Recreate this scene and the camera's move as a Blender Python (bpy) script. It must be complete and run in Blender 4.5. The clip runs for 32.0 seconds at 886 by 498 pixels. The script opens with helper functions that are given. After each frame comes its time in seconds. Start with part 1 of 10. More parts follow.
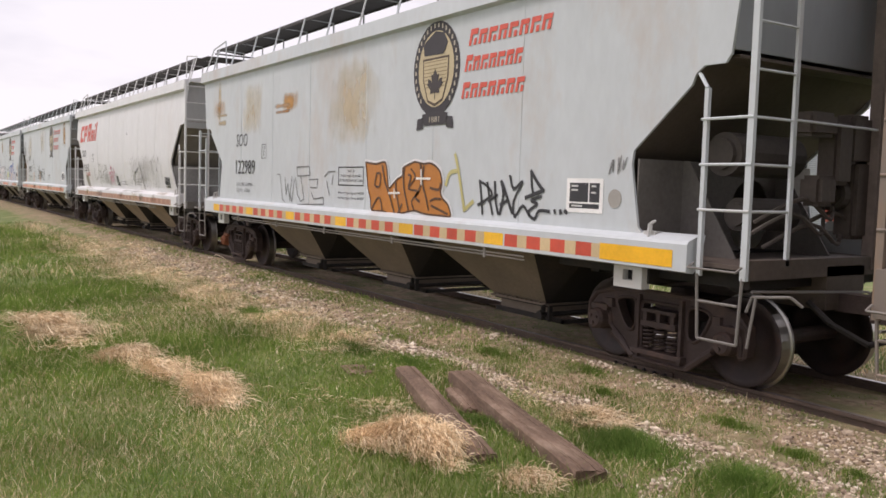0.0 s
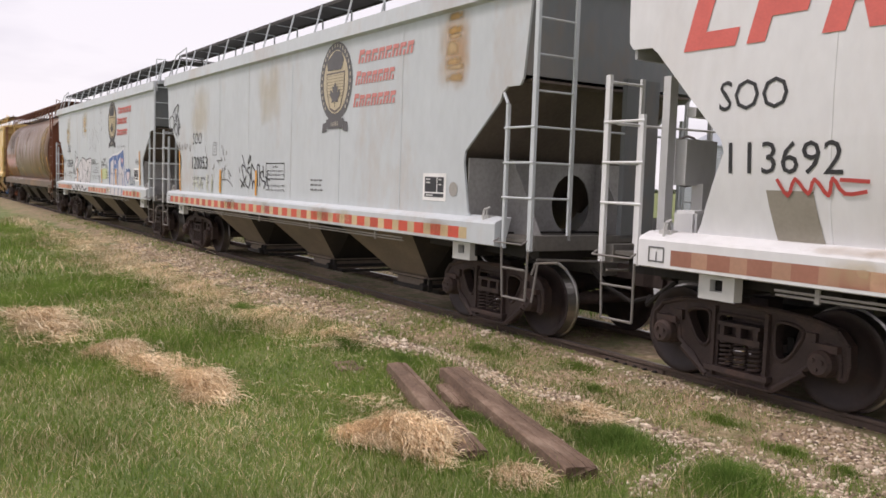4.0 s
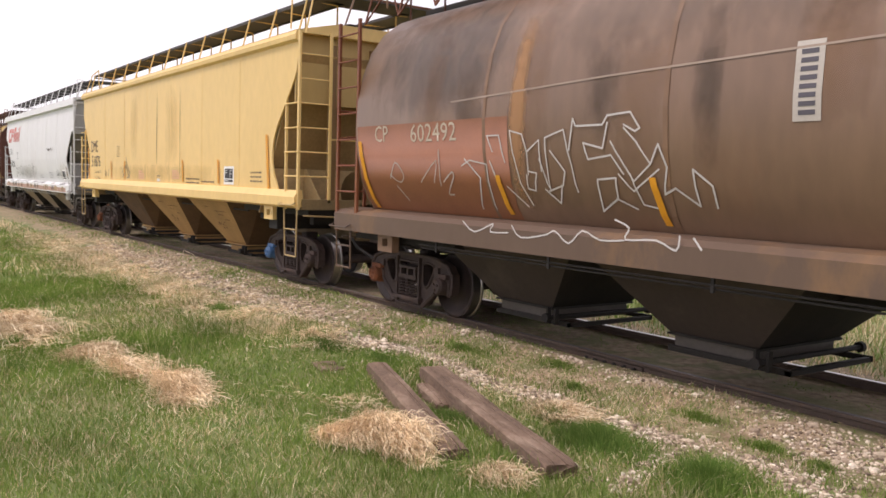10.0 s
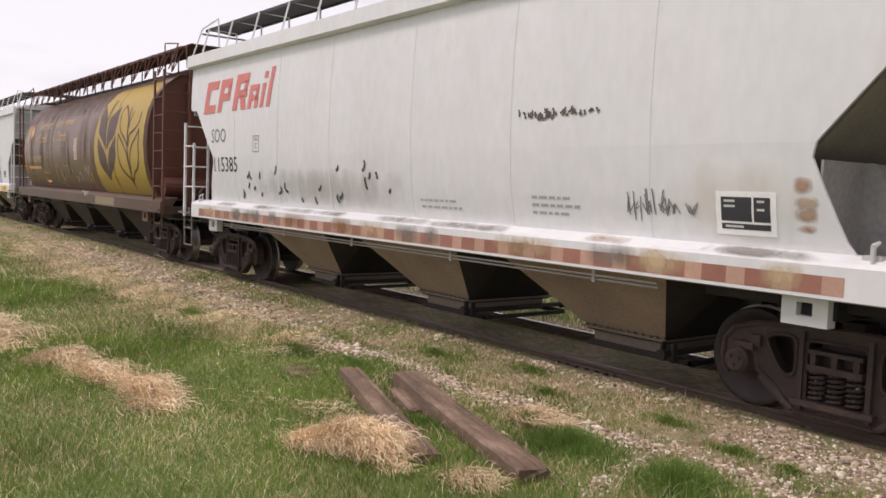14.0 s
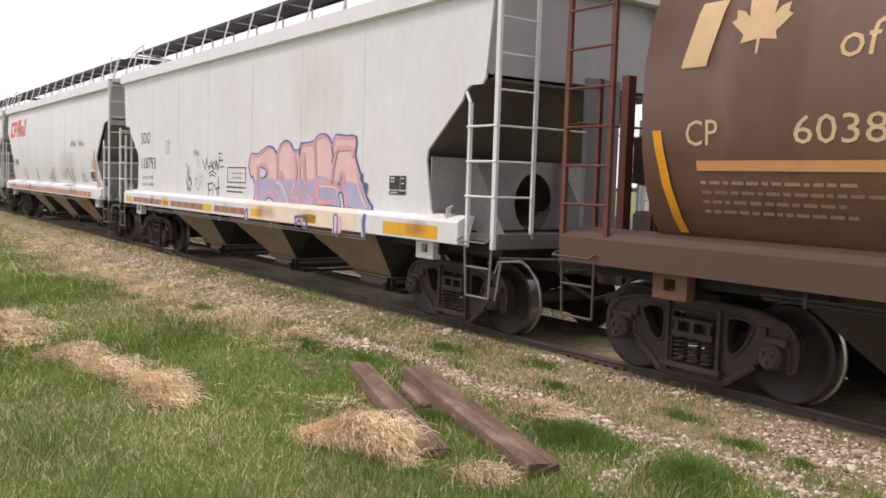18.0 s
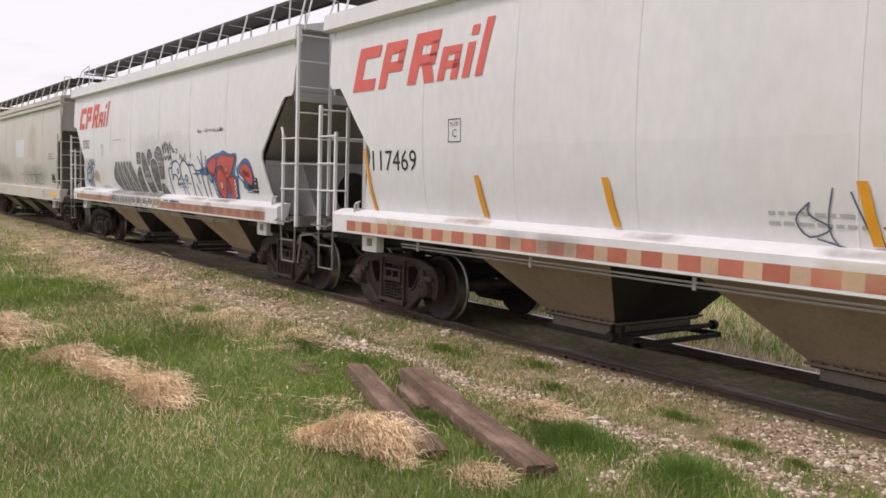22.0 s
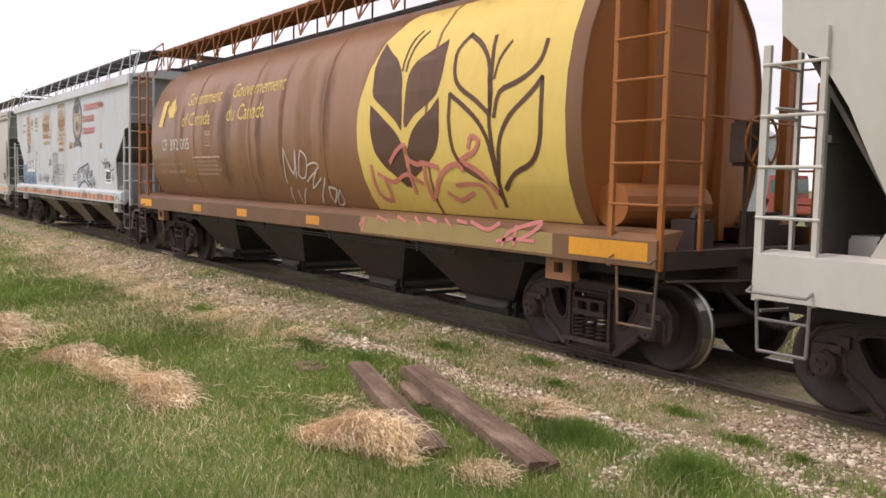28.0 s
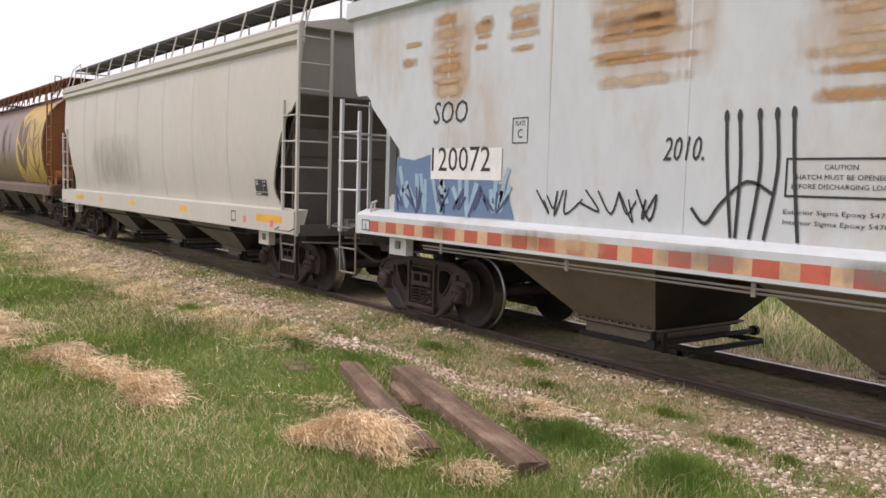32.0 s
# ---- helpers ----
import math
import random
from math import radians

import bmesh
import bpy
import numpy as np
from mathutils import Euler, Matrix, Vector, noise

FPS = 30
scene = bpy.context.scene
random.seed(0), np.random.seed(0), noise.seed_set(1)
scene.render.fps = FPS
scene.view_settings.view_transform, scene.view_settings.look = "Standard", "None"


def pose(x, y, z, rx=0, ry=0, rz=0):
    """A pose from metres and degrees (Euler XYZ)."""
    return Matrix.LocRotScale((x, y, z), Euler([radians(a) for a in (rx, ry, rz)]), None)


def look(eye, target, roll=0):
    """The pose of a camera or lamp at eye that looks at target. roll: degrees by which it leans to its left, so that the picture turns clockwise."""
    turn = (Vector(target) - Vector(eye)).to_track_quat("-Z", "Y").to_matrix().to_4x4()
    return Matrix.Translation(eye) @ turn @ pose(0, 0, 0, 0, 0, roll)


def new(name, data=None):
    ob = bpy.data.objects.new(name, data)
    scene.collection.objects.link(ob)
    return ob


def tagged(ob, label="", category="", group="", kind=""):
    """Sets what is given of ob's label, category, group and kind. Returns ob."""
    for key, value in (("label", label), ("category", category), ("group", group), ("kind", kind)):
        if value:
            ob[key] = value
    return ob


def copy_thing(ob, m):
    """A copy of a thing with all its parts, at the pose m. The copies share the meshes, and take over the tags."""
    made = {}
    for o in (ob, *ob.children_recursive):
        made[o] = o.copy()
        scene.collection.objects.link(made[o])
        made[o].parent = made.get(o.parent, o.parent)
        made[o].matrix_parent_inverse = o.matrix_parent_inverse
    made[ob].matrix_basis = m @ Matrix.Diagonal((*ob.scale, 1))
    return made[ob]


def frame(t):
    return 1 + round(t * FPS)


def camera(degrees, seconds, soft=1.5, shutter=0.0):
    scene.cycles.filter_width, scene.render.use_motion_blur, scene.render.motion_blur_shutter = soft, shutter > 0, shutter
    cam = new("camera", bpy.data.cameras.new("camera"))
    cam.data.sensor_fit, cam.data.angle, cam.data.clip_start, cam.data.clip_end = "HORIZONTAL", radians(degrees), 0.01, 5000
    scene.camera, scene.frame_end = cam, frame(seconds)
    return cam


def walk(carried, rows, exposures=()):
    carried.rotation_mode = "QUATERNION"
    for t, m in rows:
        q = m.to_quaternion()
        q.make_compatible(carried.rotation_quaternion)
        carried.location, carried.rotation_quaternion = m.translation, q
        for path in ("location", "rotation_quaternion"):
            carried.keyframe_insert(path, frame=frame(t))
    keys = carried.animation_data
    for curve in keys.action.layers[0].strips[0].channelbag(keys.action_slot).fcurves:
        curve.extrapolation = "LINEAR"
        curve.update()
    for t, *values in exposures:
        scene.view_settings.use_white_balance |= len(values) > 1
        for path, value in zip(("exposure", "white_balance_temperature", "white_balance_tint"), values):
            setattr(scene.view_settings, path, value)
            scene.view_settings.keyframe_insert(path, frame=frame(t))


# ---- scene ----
# ---- camera ----
cam = camera(55.22, 32.0, soft=1.6)
EYE = (0.0, -7.925, 1.917)


def aim(turn, tilt, roll):
    return pose(*EYE, 0, 0, turn) @ pose(0, 0, 0, 90 + tilt) @ pose(0, 0, 0, 0, 0, roll)


walk(cam, [
    (0, aim(56.82, -4.23, 1.67)), (0.5, aim(56.71, -4.25, 1.66)), (1, aim(56.70, -4.30, 1.77)), (1.5, aim(56.65, -4.39, 1.86)),
    (2, aim(56.58, -4.47, 1.90)), (2.5, aim(56.42, -4.44, 1.74)), (3, aim(56.32, -4.43, 1.74)), (3.5, aim(56.29, -4.44, 1.88)),
    (5.5, aim(55.90, -4.52, 1.95)), (6, aim(55.51, -4.58, 2.04)), (6.5, aim(55.24, -4.53, 2.05)), (7, aim(55.25, -4.47, 2.00)),
    (7.5, aim(55.29, -4.44, 1.94)), (8, aim(55.43, -4.44, 2.00)), (8.5, aim(55.26, -4.43, 2.08)), (9, aim(55.21, -4.43, 1.99)),
    (9.5, aim(54.99, -4.42, 1.78)), (10, aim(54.85, -4.45, 1.69)), (10.5, aim(54.72, -4.39, 1.79)), (11, aim(54.52, -4.35, 1.97)),
    (11.5, aim(54.40, -4.39, 2.03)), (12, aim(53.96, -4.30, 2.00)), (12.5, aim(53.50, -4.19, 2.10)), (13, aim(53.36, -4.07, 2.25)),
    (13.5, aim(53.18, -3.99, 2.42)), (14, aim(53.07, -4.06, 2.10)), (14.5, aim(53.22, -4.08, 2.04)), (16.5, aim(53.47, -4.21, 1.96)),
    (17, aim(53.50, -4.25, 1.92)), (17.5, aim(53.62, -4.28, 1.90)), (18, aim(53.66, -4.44, 1.78)), (18.5, aim(53.70, -4.54, 1.50)),
    (19, aim(53.79, -4.50, 1.23)), (19.5, aim(53.63, -4.55, 1.25)), (20, aim(53.32, -4.33, 1.37)), (20.5, aim(53.28, -4.27, 1.58)),
    (21, aim(53.48, -4.68, 1.63)), (21.5, aim(53.36, -4.58, 1.72)), (22, aim(53.49, -4.34, 1.70)), (22.5, aim(53.64, -4.33, 1.79)),
    (23, aim(53.70, -4.32, 1.66)), (23.5, aim(53.82, -4.27, 1.49)), (24, aim(53.95, -4.33, 1.55)), (24.5, aim(53.69, -4.38, 1.42)),
    (25, aim(53.65, -4.34, 1.67)), (25.5, aim(53.83, -4.37, 1.68)), (27.5, aim(53.54, -4.50, 1.45)), (28, aim(53.54, -4.52, 1.28)),
    (28.5, aim(53.46, -4.52, 1.22)), (29, aim(53.44, -4.47, 1.22)), (29.5, aim(53.33, -4.42, 1.21)), (30, aim(53.24, -4.39, 1.27)),
    (30.5, aim(52.98, -4.42, 1.28)), (31, aim(52.84, -4.51, 1.27)), (31.5, aim(52.88, -4.47, 1.46)), (32, aim(52.93, -4.48, 1.65)),
], [(0, 0.0, 6600, 21), (6, -0.05, 6600, 21), (7.5, -0.05, 6600, 21), (9, 0.2, 6600, 21), (12, 0.28, 6600, 21), (14, -0.04, 6600, 21), (17, 0.2, 6600, 21), (19, 0.05, 6600, 21), (23, -0.05, 6600, 21), (25, -0.08, 6600, 21), (28, 0.12, 6600, 21), (30, 0.18, 6600, 21), (32, 0.12, 6600, 21)])

# distance run by the train, second by second
RUN = [-0.00, 7.92, 15.73, 23.32, 30.87, 38.42, 45.92, 53.35, 60.68, 67.90, 75.35, 82.46, 89.75, 97.03, 104.28, 111.46, 118.61, 125.72, 132.78, 139.85, 146.91, 154.01, 160.97, 167.90, 174.84, 181.55, 188.32, 195.06, 201.77, 208.42, 215.03, 221.55, 228.22]

# ---- daylight: thin bright overcast, high soft sun from behind the camera ----
SUN_ELEV, SUN_TURN = 60, 205
world = bpy.data.worlds.new("sky")
scene.world = world
world.use_nodes = True
wn = world.node_tree.nodes
wl = world.node_tree.links
wn.clear()
w_out = wn.new("ShaderNodeOutputWorld")
w_bg = wn.new("ShaderNodeBackground")
w_sky = wn.new("ShaderNodeTexSky")
w_sky.sky_type = "NISHITA"
w_sky.sun_disc = False
w_sky.sun_elevation = radians(SUN_ELEV)
w_sky.sun_rotation = radians(SUN_TURN)
w_geo = wn.new("ShaderNodeTexCoord")
w_map = wn.new("ShaderNodeMapping")
w_map.inputs["Scale"].default_value = (1.0, 1.0, 3.5)
w_noise = wn.new("ShaderNodeTexNoise")
w_noise.inputs["Scale"].default_value = 2.2
w_noise.inputs["Detail"].default_value = 5.0
w_ramp = wn.new("ShaderNodeValToRGB")
w_ramp.color_ramp.elements[0].position, w_ramp.color_ramp.elements[0].color = 0.30, (7.0, 7.0, 7.6, 1)
w_ramp.color_ramp.elements[1].position, w_ramp.color_ramp.elements[1].color = 0.50, (10.0, 10.0, 10.1, 1)
w_mix = wn.new("ShaderNodeMix")
w_mix.data_type = "RGBA"
w_mix.inputs[0].default_value = 0.86
wl.new(w_geo.outputs["Generated"], w_map.inputs["Vector"])
wl.new(w_map.outputs["Vector"], w_noise.inputs["Vector"])
wl.new(w_noise.outputs["Fac"], w_ramp.inputs["Fac"])
wl.new(w_sky.outputs["Color"], w_mix.inputs[6])
wl.new(w_ramp.outputs["Color"], w_mix.inputs[7])
wl.new(w_mix.outputs[2], w_bg.inputs["Color"])
w_bg.inputs["Strength"].default_value = 0.105
wl.new(w_bg.outputs["Background"], w_out.inputs["Surface"])

sun = new("sun", bpy.data.lights.new("sun", "SUN"))
sun.data.energy = 1.9
sun.data.angle = radians(14)
sun.data.color = (1.0, 0.96, 0.9)
sun.matrix_world = look((0, 0, 0), (-math.sin(radians(SUN_TURN)) * math.cos(radians(SUN_ELEV)),
                                    -math.cos(radians(SUN_TURN)) * math.cos(radians(SUN_ELEV)),
                                    -math.sin(radians(SUN_ELEV))))


# ---- materials ----
def mat(name, color, rough=0.7, metal=0.0, var=0.25, scale=6.0, fine=60.0, bump=0.15, dirt=None, dirt_amt=0.0,
        dirt_scale=1.3, own=False, stretch=(1, 1, 1), rnd=0.0, gloss=0.5):
    """Painted or natural surface: two scales of variation, optional dirt patches, fine bump.
    own: takes its base from the object's colour, and its rust from that colour's alpha."""
    m = bpy.data.materials.new(name)
    m.use_nodes = True
    n, l = m.node_tree.nodes, m.node_tree.links
    b = n["Principled BSDF"]
    b.inputs["Roughness"].default_value = rough
    b.inputs["Metallic"].default_value = metal
    b.inputs["Specular IOR Level"].default_value = gloss
    tc = n.new("ShaderNodeTexCoord")
    mp = n.new("ShaderNodeMapping")
    mp.inputs["Scale"].default_value = stretch
    l.new(tc.outputs["Object"], mp.inputs["Vector"])
    n1 = n.new("ShaderNodeTexNoise")
    n1.inputs["Scale"].default_value, n1.inputs["Detail"].default_value = scale, 6
    n2 = n.new("ShaderNodeTexNoise")
    n2.inputs["Scale"].default_value, n2.inputs["Detail"].default_value = fine, 3
    for q in (n1, n2):
        l.new(mp.outputs["Vector"], q.inputs["Vector"])
    add = n.new("ShaderNodeMath")
    add.operation = "MULTIPLY_ADD"
    add.inputs[1].default_value = 0.6
    l.new(n1.outputs["Fac"], add.inputs[0])
    half = n.new("ShaderNodeMath")
    half.operation = "MULTIPLY"
    half.inputs[1].default_value = 0.4
    l.new(n2.outputs["Fac"], half.inputs[0])
    l.new(half.outputs[0], add.inputs[2])
    rng = n.new("ShaderNodeMapRange")
    rng.inputs["From Min"].default_value, rng.inputs["From Max"].default_value = 0.3, 0.7
    rng.inputs["To Min"].default_value, rng.inputs["To Max"].default_value = 1 - var, 1 + var * 0.6
    l.new(add.outputs[0], rng.inputs["Value"])
    mul = n.new("ShaderNodeMix")
    mul.data_type, mul.blend_type = "RGBA", "MULTIPLY"
    mul.inputs[0].default_value = 1.0
    mul.inputs[6].default_value = (*color, 1)
    info = n.new("ShaderNodeObjectInfo")
    if own:
        l.new(info.outputs["Color"], mul.inputs[6])
    if rnd:
        rr = n.new("ShaderNodeMapRange")
        rr.inputs["To Min"].default_value, rr.inputs["To Max"].default_value = 1 - rnd, 1 + rnd
        l.new(info.outputs["Random"], rr.inputs["Value"])
        m2 = n.new("ShaderNodeMath")
        m2.operation = "MULTIPLY"
        l.new(rr.outputs[0], m2.inputs[0])
        l.new(rng.outputs[0], m2.inputs[1])
        l.new(m2.outputs[0], mul.inputs[7])
    else:
        l.new(rng.outputs[0], mul.inputs[7])
    last = mul.outputs[2]
    if dirt:
        n3 = n.new("ShaderNodeTexNoise")
        n3.inputs["Scale"].default_value, n3.inputs["Detail"].default_value = dirt_scale, 8
        n3.inputs["Roughness"].default_value = 0.7
        mp3 = n.new("ShaderNodeMapping")
        mp3.inputs["Scale"].default_value = stretch
        l.new(tc.outputs["Object"], mp3.inputs["Vector"])
        if own:
            # a different pattern on each object
            rv = n.new("ShaderNodeVectorMath")
            rv.operation = "SCALE"
            rv.inputs[0].default_value = (37, 53, 71)
            l.new(info.outputs["Random"], rv.inputs["Scale"])
            l.new(rv.outputs[0], mp3.inputs["Location"])
        l.new(mp3.outputs["Vector"], n3.inputs["Vector"])
        rm = n.new("ShaderNodeValToRGB")
        rm.color_ramp.elements[0].position, rm.color_ramp.elements[1].position = 0.52, 0.72
        l.new(n3.outputs["Fac"], rm.inputs["Fac"])
        am = n.new("ShaderNodeMath")
        am.operation = "MULTIPLY"
        am.inputs[1].default_value = dirt_amt
        l.new(rm.outputs["Color"], am.inputs[0])
        if own:
            l.new(info.outputs["Alpha"], am.inputs[1])
        mx = n.new("ShaderNodeMix")
        mx.data_type = "RGBA"
        mx.inputs[7].default_value = (*dirt, 1)
        l.new(am.outputs[0], mx.inputs[0])
        l.new(last, mx.inputs[6])
        last = mx.outputs[2]
    l.new(last, b.inputs["Base Color"])
    if bump:
        bp = n.new("ShaderNodeBump")
        bp.inputs["Strength"].default_value, bp.inputs["Distance"].default_value = bump, 0.02
        l.new(add.outputs[0], bp.inputs["Height"])
        l.new(bp.outputs["Normal"], b.inputs["Normal"])
    return m


PAINT = mat("weathered_paint", (0.6, 0.6, 0.6), 0.45, 0, 0.10, 0.6, 9, 0.02, (0.42, 0.22, 0.08), 0.3, 0.55, own=True, stretch=(1, 1, 0.45), gloss=0.3)
TANKPAINT = mat("glossy_tank_paint", (0.3, 0.2, 0.1), 0.36, 0, 0.22, 0.5, 7, 0.06, (0.20, 0.08, 0.035), 0.3, 0.5, own=True, stretch=(1, 1, 0.3), gloss=0.6)
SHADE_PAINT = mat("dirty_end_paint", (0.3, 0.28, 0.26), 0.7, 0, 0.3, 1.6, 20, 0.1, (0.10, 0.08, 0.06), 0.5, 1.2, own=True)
SIGN = mat("sign_paint", (0.1, 0.1, 0.1), 0.6, 0, 0.12, 5, 40, 0.0, own=True)
SPRAY = mat("spray_paint", (0.1, 0.1, 0.1), 0.45, 0, 0.15, 3, 30, 0.0, own=True)
TAPE = mat("reflective_tape", (0.5, 0.1, 0.1), 0.35, 0, 0.15, 4, 30, 0.0, own=True, rnd=0.12)
# these two also carry the painted shade of the hopper cross faces
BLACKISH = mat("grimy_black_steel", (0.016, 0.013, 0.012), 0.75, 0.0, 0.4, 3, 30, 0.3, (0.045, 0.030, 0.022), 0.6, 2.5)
HOPPER_BROWN = mat("brown_grain_dust", (0.115, 0.062, 0.026), 0.85, 0.0, 0.35, 2.5, 24, 0.3, (0.05, 0.03, 0.018), 0.6, 1.6)
CAST = mat("dusty_cast_steel", (0.050, 0.032, 0.028), 0.72, 0.0, 0.4, 4, 40, 0.4, (0.12, 0.068, 0.050), 0.6, 3.0)
WHEELM = mat("greasy_wheel_steel", (0.030, 0.019, 0.018), 0.6, 0.1, 0.4, 4, 30, 0.2, (0.075, 0.036, 0.026), 0.5, 3.0)
TREAD = mat("polished_wheel_tread", (0.45, 0.43, 0.41), 0.32, 1.0, 0.15, 10, 60, 0.05)
RAILTOP = mat("polished_rail_head", (0.42, 0.40, 0.38), 0.36, 1.0, 0.2, 3, 60, 0.05)
# near rail head: the dark underside it mirrors is put into the colour
RAILSHADE = mat("dull_rail_head", (0.21, 0.17, 0.15), 0.5, 0.6, 0.25, 3, 60, 0.1)
RAILM = mat("rusty_rail_steel", (0.10, 0.07, 0.055), 0.8, 0.1, 0.35, 3, 40, 0.3, (0.16, 0.09, 0.05), 0.5, 4)
GRATE = mat("dark_walkway_grating", (0.06, 0.055, 0.052), 0.8, 0.0, 0.3, 3, 50, 0.3)
TIEM = mat("weathered_tie_wood", (0.185, 0.120, 0.082), 0.92, 0.0, 0.55, 1.5, 16, 0.5, (0.36, 0.27, 0.20), 0.75, 1.4, stretch=(1.0, 3, 3), rnd=0.12)
OLDTIE = mat("dark_track_tie_wood", (0.13, 0.098, 0.07), 0.95, 0.0, 0.4, 3, 30, 0.6, (0.2, 0.16, 0.11), 0.5, 3, rnd=0.15)


def stain_material():
    """Thin rust or grime that fades out to its edges; the object's colour, and its alpha for the strength."""
    m = bpy.data.materials.new("soft_stain")
    m.use_nodes = True
    n, l = m.node_tree.nodes, m.node_tree.links
    b = n["Principled BSDF"]
    b.inputs["Roughness"].default_value = 0.7
    info = n.new("ShaderNodeObjectInfo")
    l.new(info.outputs["Color"], b.inputs["Base Color"])
    tc = n.new("ShaderNodeTexCoord")
    sep = n.new("ShaderNodeSeparateXYZ")
    l.new(tc.outputs["Generated"], sep.inputs[0])

    def calc(op, a, c=None, d=None):
        q = n.new("ShaderNodeMath")
        q.operation = op
        for i, v in enumerate((a, c, d)):
            if v is None:
                continue
            if isinstance(v, (int, float)):
                q.inputs[i].default_value = v
            else:
                l.new(v, q.inputs[i])
        return q.outputs[0]

    def hump(v):
        # 0 at both ends, 1 in the middle
        return calc("MULTIPLY", calc("MULTIPLY", v, calc("SUBTRACT", 1.0, v)), 4.0)

    rim = calc("MULTIPLY", hump(sep.outputs["X"]), hump(sep.outputs["Z"]))
    mp = n.new("ShaderNodeMapping")
    mp.inputs["Scale"].default_value = (1.0, 1.0, 0.45)
    l.new(tc.outputs["Object"], mp.inputs["Vector"])
    nz = n.new("ShaderNodeTexNoise")
    nz.inputs["Scale"].default_value, nz.inputs["Detail"].default_value, nz.inputs["Roughness"].default_value = 3.2, 8, 0.65
    l.new(mp.outputs["Vector"], nz.inputs["Vector"])
    body = calc("ADD", rim, calc("MULTIPLY", calc("SUBTRACT", nz.outputs["Fac"], 0.5), 2.2))
    mr = n.new("ShaderNodeMapRange")
    mr.inputs["From Min"].default_value, mr.inputs["From Max"].default_value = 0.15, 1.1
    l.new(body, mr.inputs["Value"])
    soft = calc("MULTIPLY", calc("MULTIPLY", mr.outputs[0], calc("MINIMUM", calc("MULTIPLY", rim, 3.0), 1.0)), info.outputs["Alpha"])
    l.new(soft, b.inputs["Alpha"])
    return m


STAIN = stain_material()


# ---- mesh helpers ----
def part(name, bm, material, parent, label=""):
    me = bpy.data.meshes.new(name)
    bmesh.ops.recalc_face_normals(bm, faces=bm.faces)
    bm.to_mesh(me)
    bm.free()
    me.materials.append(material)
    ob = new(name, me)
    ob.parent = parent
    if label:
        ob["label"] = label
    return ob


def again(ob, parent, m=None, name=None):
    """One more object on the same mesh."""
    o = new(name or ob.name.split(".")[0], ob.data)
    o.parent = parent
    o.color = ob.color
    if m is not None:
        o.matrix_basis = m
    return o


def box(bm, x0, x1, y0, y1, z0, z1, m=None):
    v = [bm.verts.new((x, y, z)) for x in (x0, x1) for y in (y0, y1) for z in (z0, z1)]
    if m is not None:
        for q in v:
            q.co = m @ q.co
    for f in ((0, 1, 3, 2), (4, 6, 7, 5), (0, 4, 5, 1), (2, 3, 7, 6), (0, 2, 6, 4), (1, 5, 7, 3)):
        bm.faces.new([v[i] for i in f])
    return v


def rod(bm, a, b, r, seg=6, caps=True):
    a, b = Vector(a), Vector(b)
    d = (b - a).normalized()
    u = d.orthogonal().normalized()
    w = d.cross(u)
    rings = []
    for p in (a, b):
        rings.append([bm.verts.new(p + r * (math.cos(i * math.tau / seg) * u + math.sin(i * math.tau / seg) * w)) for i in range(seg)])
    for i in range(seg):
        j = (i + 1) % seg
        bm.faces.new((rings[0][i], rings[0][j], rings[1][j], rings[1][i]))
    if caps:
        bm.faces.new(rings[0][::-1])
        bm.faces.new(rings[1])


def path(bm, pts, r, seg=6):
    for a, b in zip(pts, pts[1:]):
        rod(bm, a, b, r, seg)


def plate(bm, outline, holes, place, thick):
    """A flat plate with holes from 2D outlines; place(u, v, d) gives the point at depth d (0 or thick)."""
    from mathutils.geometry import tessellate_polygon
    loops = [list(outline)] + [list(h) for h in holes]
    flat = [p for q in loops for p in q]
    tris = tessellate_polygon([[Vector((u, v, 0)) for u, v in q] for q in loops])
    front = [bm.verts.new(place(u, v, 0)) for u, v in flat]
    back = [bm.verts.new(place(u, v, thick)) for u, v in flat]
    for t in tris:
        for vs in (front, back):
            try:
                bm.faces.new([vs[i] for i in t])
            except ValueError:
                pass
    k = 0
    for q in loops:
        for i in range(len(q)):
            a, b = k + i, k + (i + 1) % len(q)
            bm.faces.new((front[a], front[b], back[b], back[a]))
        k += len(q)


def prism(bm, section, x0, x1, closed=True):
    """A (y, z) section drawn out along x."""
    a = [bm.verts.new((x0, y, z)) for y, z in section]
    b = [bm.verts.new((x1, y, z)) for y, z in section]
    n = len(section)
    for i in range(n if closed else n - 1):
        j = (i + 1) % n
        bm.faces.new((a[i], a[j], b[j], b[i]))
    if closed:
        bm.faces.new(a[::-1])
        bm.faces.new(b)


def lathe(bm, prof, seg=28, m=None):
    """(y, r) profile turned round the y axis."""
    rings = []
    for y, r in prof:
        rings.append([bm.verts.new((r * math.cos(i * math.tau / seg), y, r * math.sin(i * math.tau / seg))) for i in range(seg)])
    if m is not None:
        for ring in rings:
            for v in ring:
                v.co = m @ v.co
    for p, q in zip(rings, rings[1:]):
        for i in range(seg):
            j = (i + 1) % seg
            bm.faces.new((p[i], p[j], q[j], q[i]))
    bm.faces.new(rings[0])
    bm.faces.new(rings[-1][::-1])


def oval(cu, cv, ru, rv, n=16):
    return [(cu + ru * math.cos(i * math.tau / n), cv + rv * math.sin(i * math.tau / n)) for i in range(n)]


TURN = Matrix.Rotation(math.pi, 4, "Z")
R_WHEEL = 0.457


